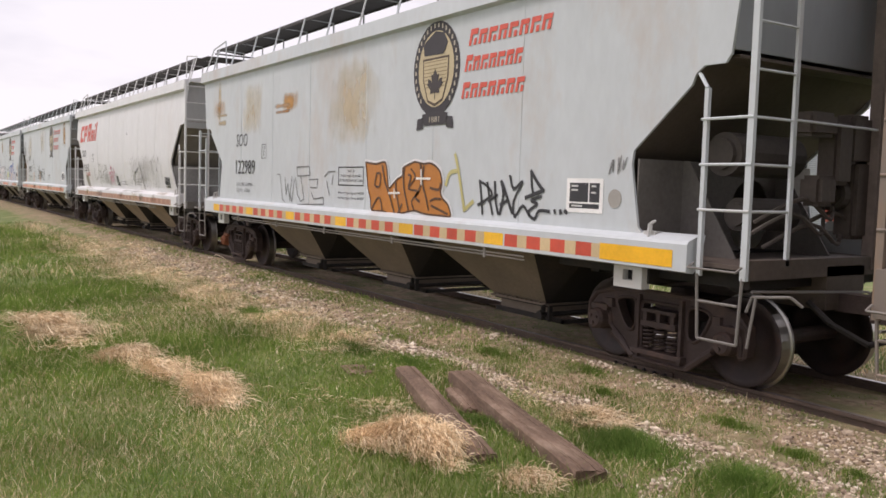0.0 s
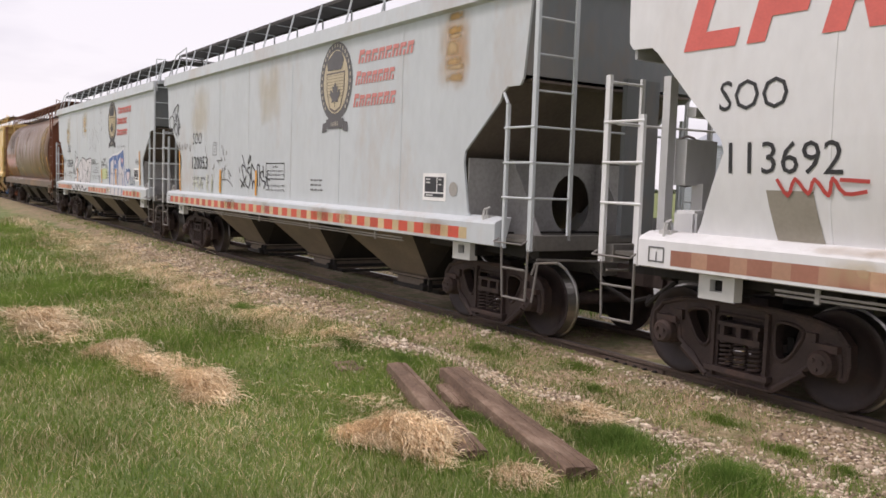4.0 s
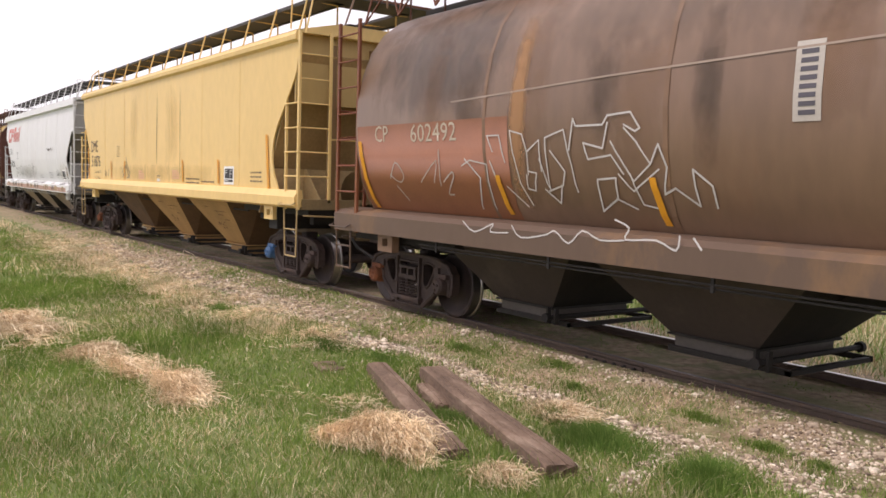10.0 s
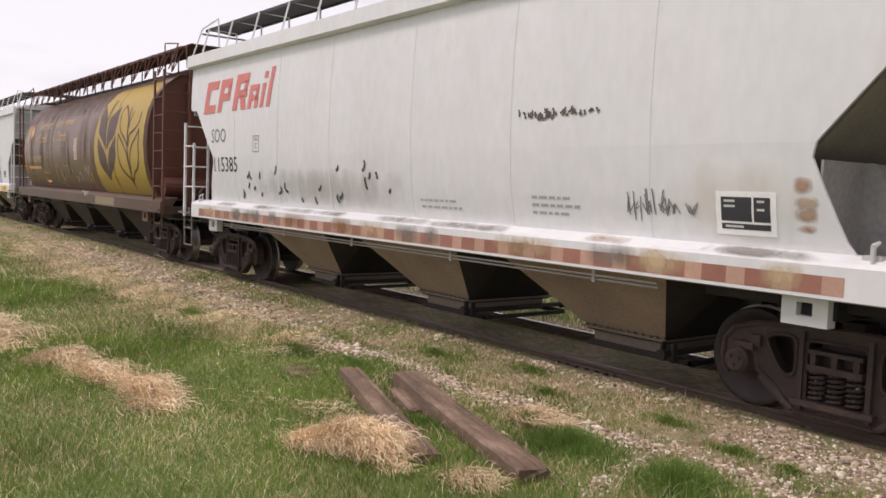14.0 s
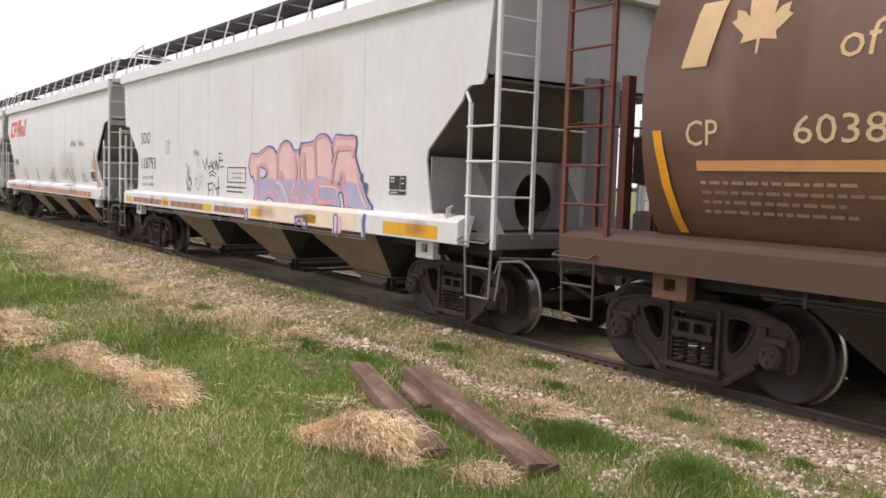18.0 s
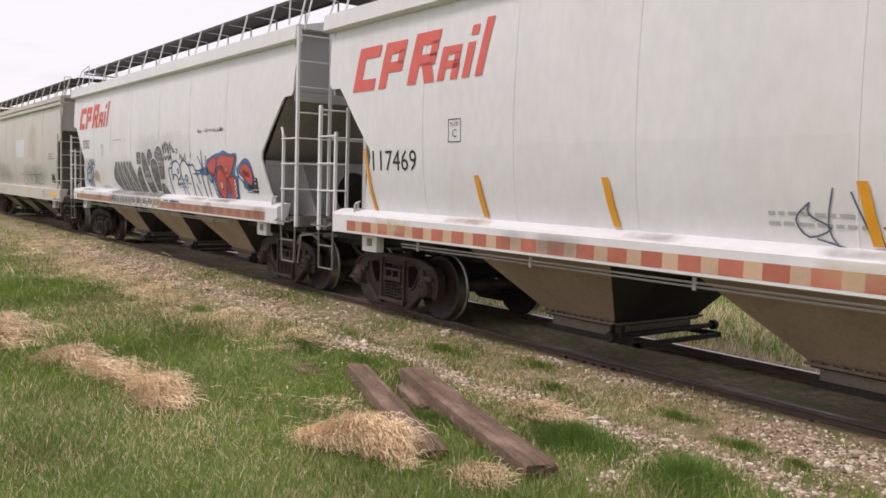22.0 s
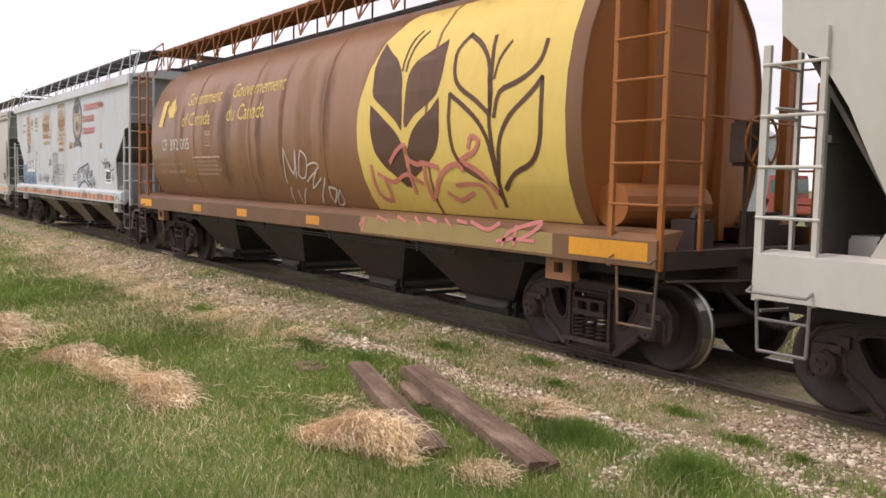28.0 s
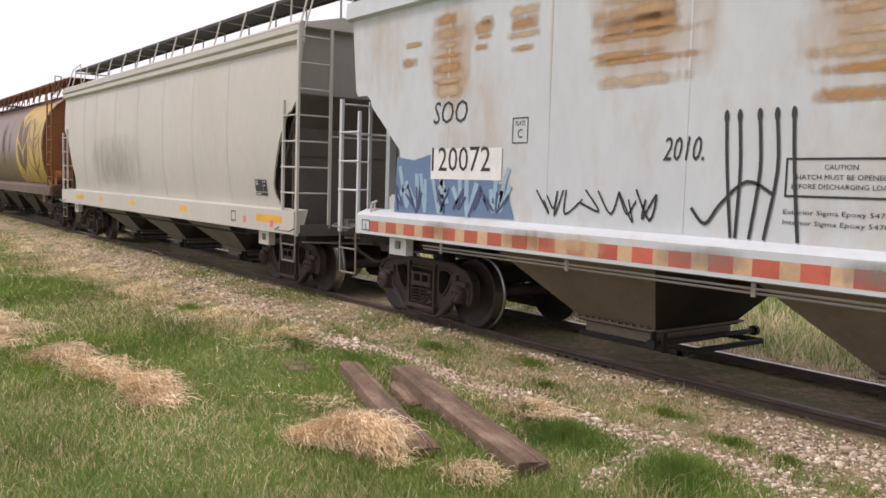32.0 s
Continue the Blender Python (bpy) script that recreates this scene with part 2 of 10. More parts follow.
def both(bm):
    """Adds the half-turned copy of all that the mesh holds, for the other end and side."""
    g = bmesh.ops.duplicate(bm, geom=bm.verts[:] + bm.edges[:] + bm.faces[:])
    bmesh.ops.transform(bm, matrix=TURN, verts=[v for v in g["geom"] if isinstance(v, bmesh.types.BMVert)])


def curve_cut(pts, n=5):
    """Rounds a polyline into a smooth one (Catmull-Rom)."""
    out = []
    q = [pts[0]] + list(pts) + [pts[-1]]
    for i in range(1, len(q) - 2):
        for k in range(n):
            t = k / n
            a, b, c, d = (np.array(v) for v in q[i - 1:i + 3])
            out.append(tuple(0.5 * (2 * b + (c - a) * t + (2 * a - 5 * b + 4 * c - d) * t * t + (3 * b - a - 3 * c + d) * t ** 3)))
    out.append(tuple(pts[-1]))
    return out


# ---- running gear, shared by all the cars ----
GEAR = {}


def gear_meshes():
    bm = bmesh.new()
    # wheel, flange on the inner side; the outer side is y < 0
    prof = [(-0.10, 0.10), (-0.10, 0.12), (-0.055, 0.15), (-0.035, 0.24), (-0.045, 0.36), (-0.07, 0.385), (-0.075, 0.44), (-0.07, 0.456), (0.055, 0.462), (0.062, 0.485), (0.085, 0.487), (0.092, 0.47),
            (0.085, 0.38), (0.03, 0.35), (0.03, 0.2), (0.08, 0.12)]
    lathe(bm, prof, 40)
    GEAR["wheel"] = bm_mesh("wheel", bm, WHEELM)
    for f in GEAR["wheel"].polygons:
        f.use_smooth = True
    GEAR["wheel"].materials.append(TREAD)
    for f in GEAR["wheel"].polygons:
        r = math.hypot(f.center.x, f.center.z)
        if r > 0.45 and -0.072 < f.center.y < 0.08:
            f.material_index = 1
            f.use_smooth = False
    bm = bmesh.new()
    lathe(bm, [(-1.12, 0.07), (-1.12, 0.075), (-0.7, 0.085), (0.7, 0.085), (1.12, 0.075), (1.12, 0.07)], 12)
    for k in (-1, 1):
        for a in range(3):
            c = Vector((0.05 * math.cos(a * math.tau / 3), 1.12 * k, 0.05 * math.sin(a * math.tau / 3)))
            rod(bm, c, c + Vector((0, 0.035 * k, 0)), 0.018, 6)
    GEAR["axle"] = bm_mesh("axle", bm, CAST)
    # side frame: a cast arch with two rounded windows, a spring opening and open jaws over the bearings
    half = [(0.35, 0.845), (0.72, 0.815), (0.98, 0.745), (1.085, 0.63), (1.10, 0.47), (1.075, 0.34), (1.02, 0.33), (1.02, 0.50), (0.985, 0.585), (0.90, 0.615), (0.815, 0.595), (0.765, 0.53),
            (0.745, 0.40), (0.665, 0.335), (0.56, 0.27), (0.44, 0.135), (0.34, 0.085)]
    out = half + [(-u, v) for u, v in half[::-1]]
    win = curve_cut([(0.365, 0.70), (0.42, 0.745), (0.58, 0.735), (0.655, 0.685), (0.63, 0.60), (0.54, 0.45), (0.45, 0.385), (0.375, 0.43), (0.36, 0.58), (0.365, 0.70)], 3)[:-1]
    mid = [(-0.25, 0.735), (0.25, 0.735), (0.275, 0.70), (0.275, 0.22), (0.25, 0.195), (-0.25, 0.195), (-0.275, 0.22), (-0.275, 0.70)]
    mirror = [(-u, v) for u, v in win][::-1]
    bm = bmesh.new()
    plate(bm, out, [win, mirror, mid], lambda u, v, d: (u, -1.015 + d, v), 0.13)
    for loop, r in ((out, 0.026), (win, 0.020), (mirror, 0.020), (mid, 0.022)):
        # rounded rims of the casting
        pts = [(u, -1.02, v) for u, v in loop]
        path(bm, pts + pts[:1], r, 6)
    for k in (-1, 1):
        # brake hanger lug, jaw web and foot
        box(bm, k * 0.30 - 0.02, k * 0.30 + 0.02, -1.065, -1.0, 0.12, 0.80)
        box(bm, min(k * 0.70, k * 0.80), max(k * 0.70, k * 0.80), -1.06, -0.95, 0.60, 0.70)
        rod(bm, (k * 0.70, -1.03, 0.33), (k * 0.38, -1.03, 0.10), 0.034, 6)
    box(bm, -0.36, 0.36, -1.10, -0.86, 0.165, 0.215)
    GEAR["side_frame"] = bm_mesh("side_frame", bm, CAST)
    bm = bmesh.new()
    lathe(bm, [(-1.16, 0.075), (-1.16, 0.092), (-1.125, 0.12), (-1.04, 0.122), (-1.02, 0.135), (-0.9, 0.135)], 18)
    for a in range(3):
        c = Vector((0.05 * math.cos(a * math.tau / 3 + 0.4), -1.16, 0.05 * math.sin(a * math.tau / 3 + 0.4)))
        rod(bm, c, c + Vector((0, -0.022, 0)), 0.02, 6)
    box(bm, -0.13, 0.13, -1.08, -0.90, 0.10, 0.165)
    GEAR["bearing_cap"] = bm_mesh("bearing_cap", bm, CAST)
    bm = bmesh.new()
    turns, k = 6, 12
    pts = [Vector((0.064 * math.cos(i * math.tau / k), 0.064 * math.sin(i * math.tau / k), 0.265 * i / (turns * k))) for i in range(turns * k + 1)]
    path(bm, pts, 0.0155, 5)
    GEAR["spring"] = bm_mesh("spring", bm, CAST)
    bm = bmesh.new()
    box(bm, -0.24, 0.24, -1.07, 1.07, 0.475, 0.53)
    box(bm, -0.24, 0.24, -0.94, 0.94, 0.53, 0.66)
    for k in (-1, 1):
        # pocketed bolster end in the spring opening
        for u in (-0.22, -0.03, 0.16):
            box(bm, u, u + 0.05, min(k * 0.94, k * 1.06), max(k * 0.94, k * 1.06), 0.53, 0.63)
        box(bm, -0.24, 0.24, min(k * 0.94, k * 1.07), max(k * 0.94, k * 1.07), 0.625, 0.66)
    box(bm, -0.20, 0.20, -0.9, 0.9, 0.66, 0.80)
    rod(bm, (0, 0, 0.78), (0, 0, 0.98), 0.2, 14)
    for k in (-1, 1):
        box(bm, -0.10, 0.10, k * 0.66 - 0.12, k * 0.66 + 0.12, 0.8, 0.90)
    GEAR["bolster"] = bm_mesh("bolster", bm, CAST)
    bm = bmesh.new()
    for k in (-1, 1):
        rod(bm, (k * 0.36, -0.85, 0.38), (k * 0.36, 0.85, 0.38), 0.05, 8)
        for y in (-0.755, 0.755):
            box(bm, k * 0.36 + (0.0 if k > 0 else -0.07), k * 0.36 + (0.07 if k > 0 else 0.0), y - 0.06, y + 0.06, 0.28, 0.58)
        rod(bm, (k * 0.36, 0, 0.38), (k * 0.1, 0, 0.62), 0.03, 6)
    GEAR["brake_beam"] = bm_mesh("brake_beam", bm, BLACKISH)


def bm_mesh(name, bm, material):
    me = bpy.data.meshes.new(name)
    bmesh.ops.recalc_face_normals(bm, faces=bm.faces)
    bm.to_mesh(me)
    bm.free()
    me.materials.append(material)
    return me


gear_meshes()


def sub(name, me, parent, m=None):
    o = new(name, me)
    o.parent = parent
    if m is not None:
        o.matrix_basis = m
    return o


def trucks(car, at):
    for s in (-1, 1):
        for y in (-1, 1):
            turn = Matrix.Identity(4) if y < 0 else TURN
            base = Matrix.Translation((s * at, 0, 0)) @ turn
            fr = sub("side_frame", GEAR["side_frame"], car, base)
            for i in (-1, 0, 1):
                sub("spring", GEAR["spring"], fr, Matrix.Translation((i * 0.165, -1.0, 0.213)))
            for i in (-1, 1):
                sub("bearing_cap", GEAR["bearing_cap"], fr, Matrix.Translation((i * 0.889, 0, R_WHEEL)))
        sub("bolster", GEAR["bolster"], car, Matrix.Translation((s * at, 0, 0)))
        sub("brake_beam", GEAR["brake_beam"], car, Matrix.Translation((s * at, 0, 0)))
        for i in (-1, 1):
            ws = sub("axle", GEAR["axle"], car, Matrix.Translation((s * at + i * 0.889, 0, R_WHEEL)))
            sub("wheel", GEAR["wheel"], ws, Matrix.Translation((0, -0.755, 0)))
            sub("wheel", GEAR["wheel"], ws, Matrix.Translation((0, 0.755, 0)) @ TURN)


# ---- the covered hopper cars ----
KINDS = {
    "slant": dict(top=7.62, sill=7.12, post=7.72, truck=6.30, z0=1.17, z1=1.47, eave=4.47,
                  cut=[(7.55, 4.3), (7.42, 3.20), (7.36, 3.12), (7.12, 3.12), (7.02, 3.05), (6.98, 2.95), (6.26, 2.34), (6.24, 2.2), (6.36, 1.56), (6.45, 1.47)],
                  seams=(-5.2, -3.4, -1.6, 0.6, 2.6, 4.6), short=2.90),
    "slant_low": dict(top=7.62, sill=7.12, post=7.70, truck=6.30, z0=1.17, z1=1.47, eave=4.47,
                      cut=[(7.55, 4.3), (7.47, 3.40), (7.41, 3.33), (7.16, 3.32), (7.08, 3.26), (6.27, 2.40), (6.24, 2.28), (6.52, 1.62), (6.62, 1.47)],
                      seams=(-5.2, -3.4, -1.6, 0.6, 2.6, 4.6), short=2.67),
    "curved": dict(top=8.1, sill=8.24, post=8.24, truck=6.92, z0=1.40, z1=1.66, eave=4.50,
                   cut=curve_cut([(8.05, 4.3), (8.0, 3.8), (7.62, 3.32), (7.12, 2.72), (7.02, 2.3), (7.12, 1.95), (7.35, 1.66)]),
                   seams=(-5.4, -3.2, -1.0, 1.0, 3.2, 5.4), short=3.3),
    "ribbed": dict(top=7.72, sill=7.72, post=7.72, truck=6.45, z0=1.00, z1=1.38, eave=4.42,
                   cut=[(7.70, 4.3), (7.62, 3.19), (7.44, 3.02), (7.28, 2.96), (7.02, 2.56), (6.68, 1.80), (6.70, 1.65), (6.86, 1.40)],
                   seams=(-5.4, -4.2, -2.4, -0.6, 1.2, 3.0, 4.8), short=3.2),
    "round": dict(top=8.0, sill=8.0, post=8.0, truck=6.65, z0=1.14, z1=1.44, eave=4.45, cut=None, seams=(), short=4.8),
}
KINDS["round_long"] = dict(KINDS["round"], tank=7.35)
for base, stretch in (("slant", 0.23), ("slant_low", 0.26)):
    k = dict(KINDS[base])
    k.update(top=k["top"] + stretch, sill=k["sill"] + stretch, post=k["post"] + stretch, truck=k["truck"] + stretch, cut=[(u + stretch, v) for u, v in k["cut"]])
    KINDS[base + "_long"] = k
ROUND_SIDE = [(1.22, 1.44), (1.38, 1.66), (1.50, 1.95), (1.57, 2.3), (1.60, 2.7), (1.58, 3.1), (1.50, 3.5), (1.36, 3.85), (1.14, 4.15), (0.86, 4.36), (0.55, 4.48), (0.0, 4.52)]
SIDE_Y = 1.50


BOWED_SIDE = [(1.37, 1.44), (1.42, 1.60), (1.465, 1.80), (1.50, 2.05), (1.525, 2.40), (1.535, 2.80), (1.53, 3.20), (1.515, 3.60), (1.485, 4.0), (1.45, 4.30)]
PROFILE = {"round": ROUND_SIDE, "round_long": ROUND_SIDE, "ribbed": [(1.38, 1.36), (1.42, 1.52)] + BOWED_SIDE[2:], "slant_low": BOWED_SIDE, "slant_low_long": BOWED_SIDE}


def side_y(kind, z):
    if kind not in PROFILE:
        return SIDE_Y
    zs, ys = [p[1] for p in PROFILE[kind]], [p[0] for p in PROFILE[kind]]
    return float(np.interp(z, zs, ys))


def bend(bm, kind):
    """Cuts a flat side mesh at the profile's heights and bows it by the side's profile."""
    for _, z in PROFILE[kind][1:-1]:
        bmesh.ops.bisect_plane(bm, geom=bm.verts[:] + bm.edges[:] + bm.faces[:], plane_co=(0, 0, z), plane_no=(0, 0, 1))
    for v in bm.verts:
        v.co.y += (side_y(kind, v.co.z) - SIDE_Y) * (1 if v.co.y > 0 else -1)


def soften(ob, angle=35):
    for f in ob.data.polygons:
        f.use_smooth = True
    ob.data.set_sharp_from_angle(angle=radians(angle))


def ladder(bm, a, b, z0, z1, step=0.38, r=0.014, stile=0.028, first=None):
    """Ladder between the plan points a and b."""
    for p in (a, b):
        box(bm, p[0] - stile, p[0] + stile, p[1] - 0.012, p[1] + 0.012, z0, z1)
    z = first or z0 + 0.12
    while z < z1 - 0.02:
        rod(bm, (a[0], a[1], z), (b[0], b[1], z), r, 6)
        z += step


def car_body(kind):
    """An empty with the parts of one car; colours come with each car."""
    K = KINDS[kind]
    car = new("hopper_car")
    L, S, P, ev = K["top"], K["sill"], K["post"], K["eave"]
    z0, z1 = K["z0"], K["z1"]
    low = kind.startswith("slant_low")
    plain = kind.startswith("slant") and not low
    # --- side walls ---
    if kind.startswith("round"):
        bm = bmesh.new()
        sec = [(-y, z) for y, z in ROUND_SIDE] + [(y, z) for y, z in ROUND_SIDE[::-1][1:]]
        back = K.get("tank", 6.95)
        xs = [-back + (6.95 + back) * i / 8 for i in range(9)]
        rows = [[bm.verts.new((x, y, z)) for y, z in sec] for x in xs]
        inner = [[bm.verts.new((x, y * 0.985, z - 0.012)) for y, z in sec] for x in (xs[0], xs[-1])]
        for p, q in zip(rows, rows[1:]):
            for i in range(len(sec) - 1):
                bm.faces.new((p[i], p[i + 1], q[i + 1], q[i]))
        for i in range(len(sec) - 1):
            bm.faces.new((inner[0][i], inner[0][i + 1], inner[1][i + 1], inner[1][i]))
            for o, n in ((rows[0], inner[0]), (rows[-1], inner[1])):
                bm.faces.new((o[i], o[i + 1], n[i + 1], n[i]))
        tank = part("tank", bm, TANKPAINT, car)
        for f in tank.data.polygons:
            f.use_smooth = True
        # welded hoop bands on the tank
        for x in (-4.2, -1.4, 1.4, 4.2):
            bm = bmesh.new()
            sc = [(y * 1.004, 3 + (z - 3) * 1.004) for y, z in sec]
            a = [bm.verts.new((x - 0.03, y, z)) for y, z in sc]
            b = [bm.verts.new((x + 0.03, y, z)) for y, z in sc]
            for i in range(len(sc) - 1):
                bm.faces.new((a[i], a[i + 1], b[i + 1], b[i]))
            part("weld_band", bm, PAINT, car)
        # end heads, sloping in towards the floor
        for s in (1, -1):
            bm = bmesh.new()
            hs = [(-y * 0.98, z) for y, z in ROUND_SIDE] + [(y * 0.98, z) for y, z in ROUND_SIDE[::-1][1:]]
            # shallow dished head of rings shrinking to the middle
            rings = []
            for q in (1.0, 0.8, 0.5, 0.2):
                bulge = 0.16 * (1 - q * q)
                rings.append([bm.verts.new(((6.90 + bulge) if s > 0 else -(back - 0.05 + bulge), y * q, 2.95 + (z - 2.95) * q)) for y, z in hs])
            n = len(hs)
            for p, q in zip(rings, rings[1:]):
                for i in range(n):
                    j = (i + 1) % n
                    bm.faces.new((p[i], p[j], q[j], q[i]))
            bm.faces.new(rings[-1])
            soften(part("end_head", bm, PAINT, car), 50)
            for y in (-0.62, 0.62):
                bm = bmesh.new()
                box(bm, s * 7.06 - 0.06, s * 7.06 + 0.06, y - 0.05, y + 0.05, 1.3, 4.2)
                part("end_stiffener", bm, PAINT, car)
            for y in (1.38,):
                bm = bmesh.new()
                box(bm, s * 7.40 - 0.06, s * 7.40 + 0.06, y - 0.05, y + 0.05, 1.3, 4.4)
                part("end_post", bm, PAINT, car)
        bm = bmesh.new()
        rod(bm, (7.1, -1.25, 1.72), (7.1, 0.15, 1.72), 0.23, 18)
        part("air_reservoir", bm, PAINT, car)
    else:
        cut = K["cut"]
        # the yellow car's sides reach further over its trailing end
        tail = cut if kind != "curved" else [(u + 0.12 + 0.24 * min(max((4.0 - v) / 0.8, 0.0), 1.0), v) for u, v in cut]
        for y in (-1, 1):
            lead, rear = (cut, tail) if y < 0 else (tail, cut)
            outline = [(-max(L, rear[0][0] + 0.02), 4.30), (max(L, lead[0][0] + 0.02), 4.30)] + list(lead) + [(-u, v) for u, v in rear[::-1]]
            bm = bmesh.new()
            plate(bm, outline, [], lambda u, v, d: (u * -y, y * (SIDE_Y - d), v), 0.03)
            if kind in PROFILE:
                bend(bm, kind)
            soften(part("side_wall", bm, PAINT, car))
        for x in K["seams"]:
            w = 0.012
            for y in (-1, 1):
                bm = bmesh.new()
                box(bm, -y * x - w, -y * x + w, y * SIDE_Y - 0.005, y * SIDE_Y + 0.005, z1 + 0.02, 4.24)
                if kind in PROFILE:
                    bend(bm, kind)
                part("side_seam", bm, PAINT, car)
        # top chord under the eaves
        bm = bmesh.new()
        if kind == "ribbed":
            prism(bm, [(-1.50, 4.10), (-1.56, 4.14), (-1.56, 4.22), (-1.53, 4.24), (-1.58, 4.28), (-1.58, 4.36), (-1.54, 4.38), (-1.52, 4.44), (-1.44, 4.44), (-1.44, 4.10)], -L, L)
        elif kind == "curved":
            prism(bm, [(-1.50, 4.28), (-1.57, 4.32), (-1.58, 4.40), (-1.54, 4.48), (-1.44, 4.5), (-1.44, 4.28)], -L - 0.1, L)
        else:
            prism(bm, [(-1.50, 4.20), (-1.58, 4.23), (-1.56, 4.46), (-1.46, 4.48), (-1.44, 4.20)], -L, L)
        both(bm)
        part("top_chord", bm, PAINT, car)
        # end bulkheads, slope sheets and bolster webs
        for s in (1, -1):
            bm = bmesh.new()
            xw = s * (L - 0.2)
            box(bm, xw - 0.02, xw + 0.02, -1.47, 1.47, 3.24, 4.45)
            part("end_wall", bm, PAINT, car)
            bm = bmesh.new()
            xa, xb = (L - 0.46, L - 2.57) if plain else (L - 0.42, L - 2.47) if low else (8.0, 6.36) if kind == "curved" else (7.6, 6.4)
            zs = 3.18 if plain else 3.40 if low else 4.10 if kind == "curved" else 3.28
            if kind.startswith("slant"):
                # short level sheet between the end wall and the slope
                box(bm, min(s * xa, s * (L - 0.18)), max(s * xa, s * (L - 0.18)), -1.40, 1.40, zs - 0.01, zs + 0.02)
            v = [bm.verts.new((s * x, y, z)) for x, z in ((xa, zs), (xb, 1.25), (xb - 0.04, 1.25), (xa - 0.04, zs + 0.02)) for y in ((-1.46, 1.46) if z > 2 or kind not in PROFILE else (-1.33, 1.33))]
            for f in ((0, 1, 3, 2), (2, 3, 5, 4), (4, 5, 7, 6), (6, 7, 1, 0), (0, 2, 4, 6), (1, 3, 5, 7)):
                bm.faces.new([v[i] for i in f])
            part("slope_sheet", bm, SHADE_PAINT, car, "brown sloping end sheet with grime and shade in its colour")
            bm = bmesh.new()
            xw = L - 1.33 if kind.startswith("slant") else L - 1.2
            zt = 2.26 if kind.startswith("slant") else 2.1
            web = [(1.46, z0 + 0.1), (1.46, zt)] if kind not in PROFILE else [(1.34, z0 + 0.1), (1.35, 1.48), (1.43, 1.8), (1.46, 2.05), (1.46, zt)]
            plate(bm, [(-u, v) for u, v in web[::-1]] + web, [oval(s * 0.35, 1.68, 0.36, 0.42)],
                  lambda u, v, d: (s * (xw + d), u, v), 0.02)
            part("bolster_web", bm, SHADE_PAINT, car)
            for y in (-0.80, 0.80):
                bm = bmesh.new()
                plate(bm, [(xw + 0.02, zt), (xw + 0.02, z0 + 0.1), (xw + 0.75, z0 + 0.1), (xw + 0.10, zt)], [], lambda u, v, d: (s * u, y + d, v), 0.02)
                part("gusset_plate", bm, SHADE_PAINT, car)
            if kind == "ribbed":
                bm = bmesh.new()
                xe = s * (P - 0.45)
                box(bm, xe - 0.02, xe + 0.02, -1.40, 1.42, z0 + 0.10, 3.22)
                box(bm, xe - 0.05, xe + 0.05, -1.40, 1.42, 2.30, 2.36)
                part("end_panel", bm, SHADE_PAINT, car, "dark brown end panel")
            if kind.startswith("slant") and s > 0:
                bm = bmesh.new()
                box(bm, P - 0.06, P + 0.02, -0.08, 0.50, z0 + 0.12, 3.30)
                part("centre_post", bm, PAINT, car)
    # --- roof ---
    bm = bmesh.new()
    if not kind.startswith("round"):
        prism(bm, [(-1.55, ev - 0.02), (-0.75, ev + 0.16), (0.75, ev + 0.16), (1.55, ev - 0.02), (1.45, ev - 0.06), (-1.45, ev - 0.06)], -L, L)
        part("roof", bm, PAINT, car)
    bm = bmesh.new()
    ht = (ev + 0.14) if not kind.startswith("round") else 4.50
    prism(bm, [(-0.30, ht), (-0.28, ht + 0.16), (0.28, ht + 0.16), (0.30, ht)], -L + 0.5, L - 0.5)
    part("hatch_cover", bm, GRATE, car)
    rb = ht + 0.44 if not kind.startswith("round") else ht + 0.42
    y0, y1 = (-1.22, -0.62) if not kind.startswith("round") else (-1.12, -0.45)
    for y in (-1, 1):
        bm = bmesh.new()
        prism(bm, [(y * v, z) for v, z in ((-y0, rb - 0.06), (-y0, rb), (-y1, rb), (-y1, rb - 0.06), (-y1 - 0.02, rb - 0.06), (-y1 - 0.02, rb - 0.02), (-y0 + -0.02, rb - 0.02), (-y0 - 0.02, rb - 0.06))], -L + 0.1, L - 0.1)
        part("running_board", bm, GRATE if not kind.startswith("round") else SHADE_PAINT, car, "steel grating roof walkway")
    n = 13 if not kind.startswith("round") else 17
    zb = ht - 0.12
    first = None
    for i in range(n):
        x = -L + 0.3 + (2 * L - 0.6) * i / (n - 1)
        for turn in (Matrix.Identity(4), TURN):
            if first is None:
                bm = bmesh.new()
                path(bm, [(0, y0 - 0.16, zb - 0.04), (0, y0, rb), (0, y1, rb - 0.03), (0, y1, ht - 0.02)], 0.018, 5)
                if kind.startswith("round"):
                    d = (2 * L - 0.6) / (n - 1)
                    path(bm, [(0, y0 - 0.16, zb - 0.04), (d / 2, y0, rb - 0.02), (d, y0 - 0.16, zb - 0.04)], 0.014, 4)
                first = part("walkway_bracket", bm, PAINT, car)
                first.matrix_basis = Matrix.Translation((x, 0, 0))
            else:
                again(first, car, turn @ Matrix.Translation((x if turn is not TURN else -x, 0, 0)))
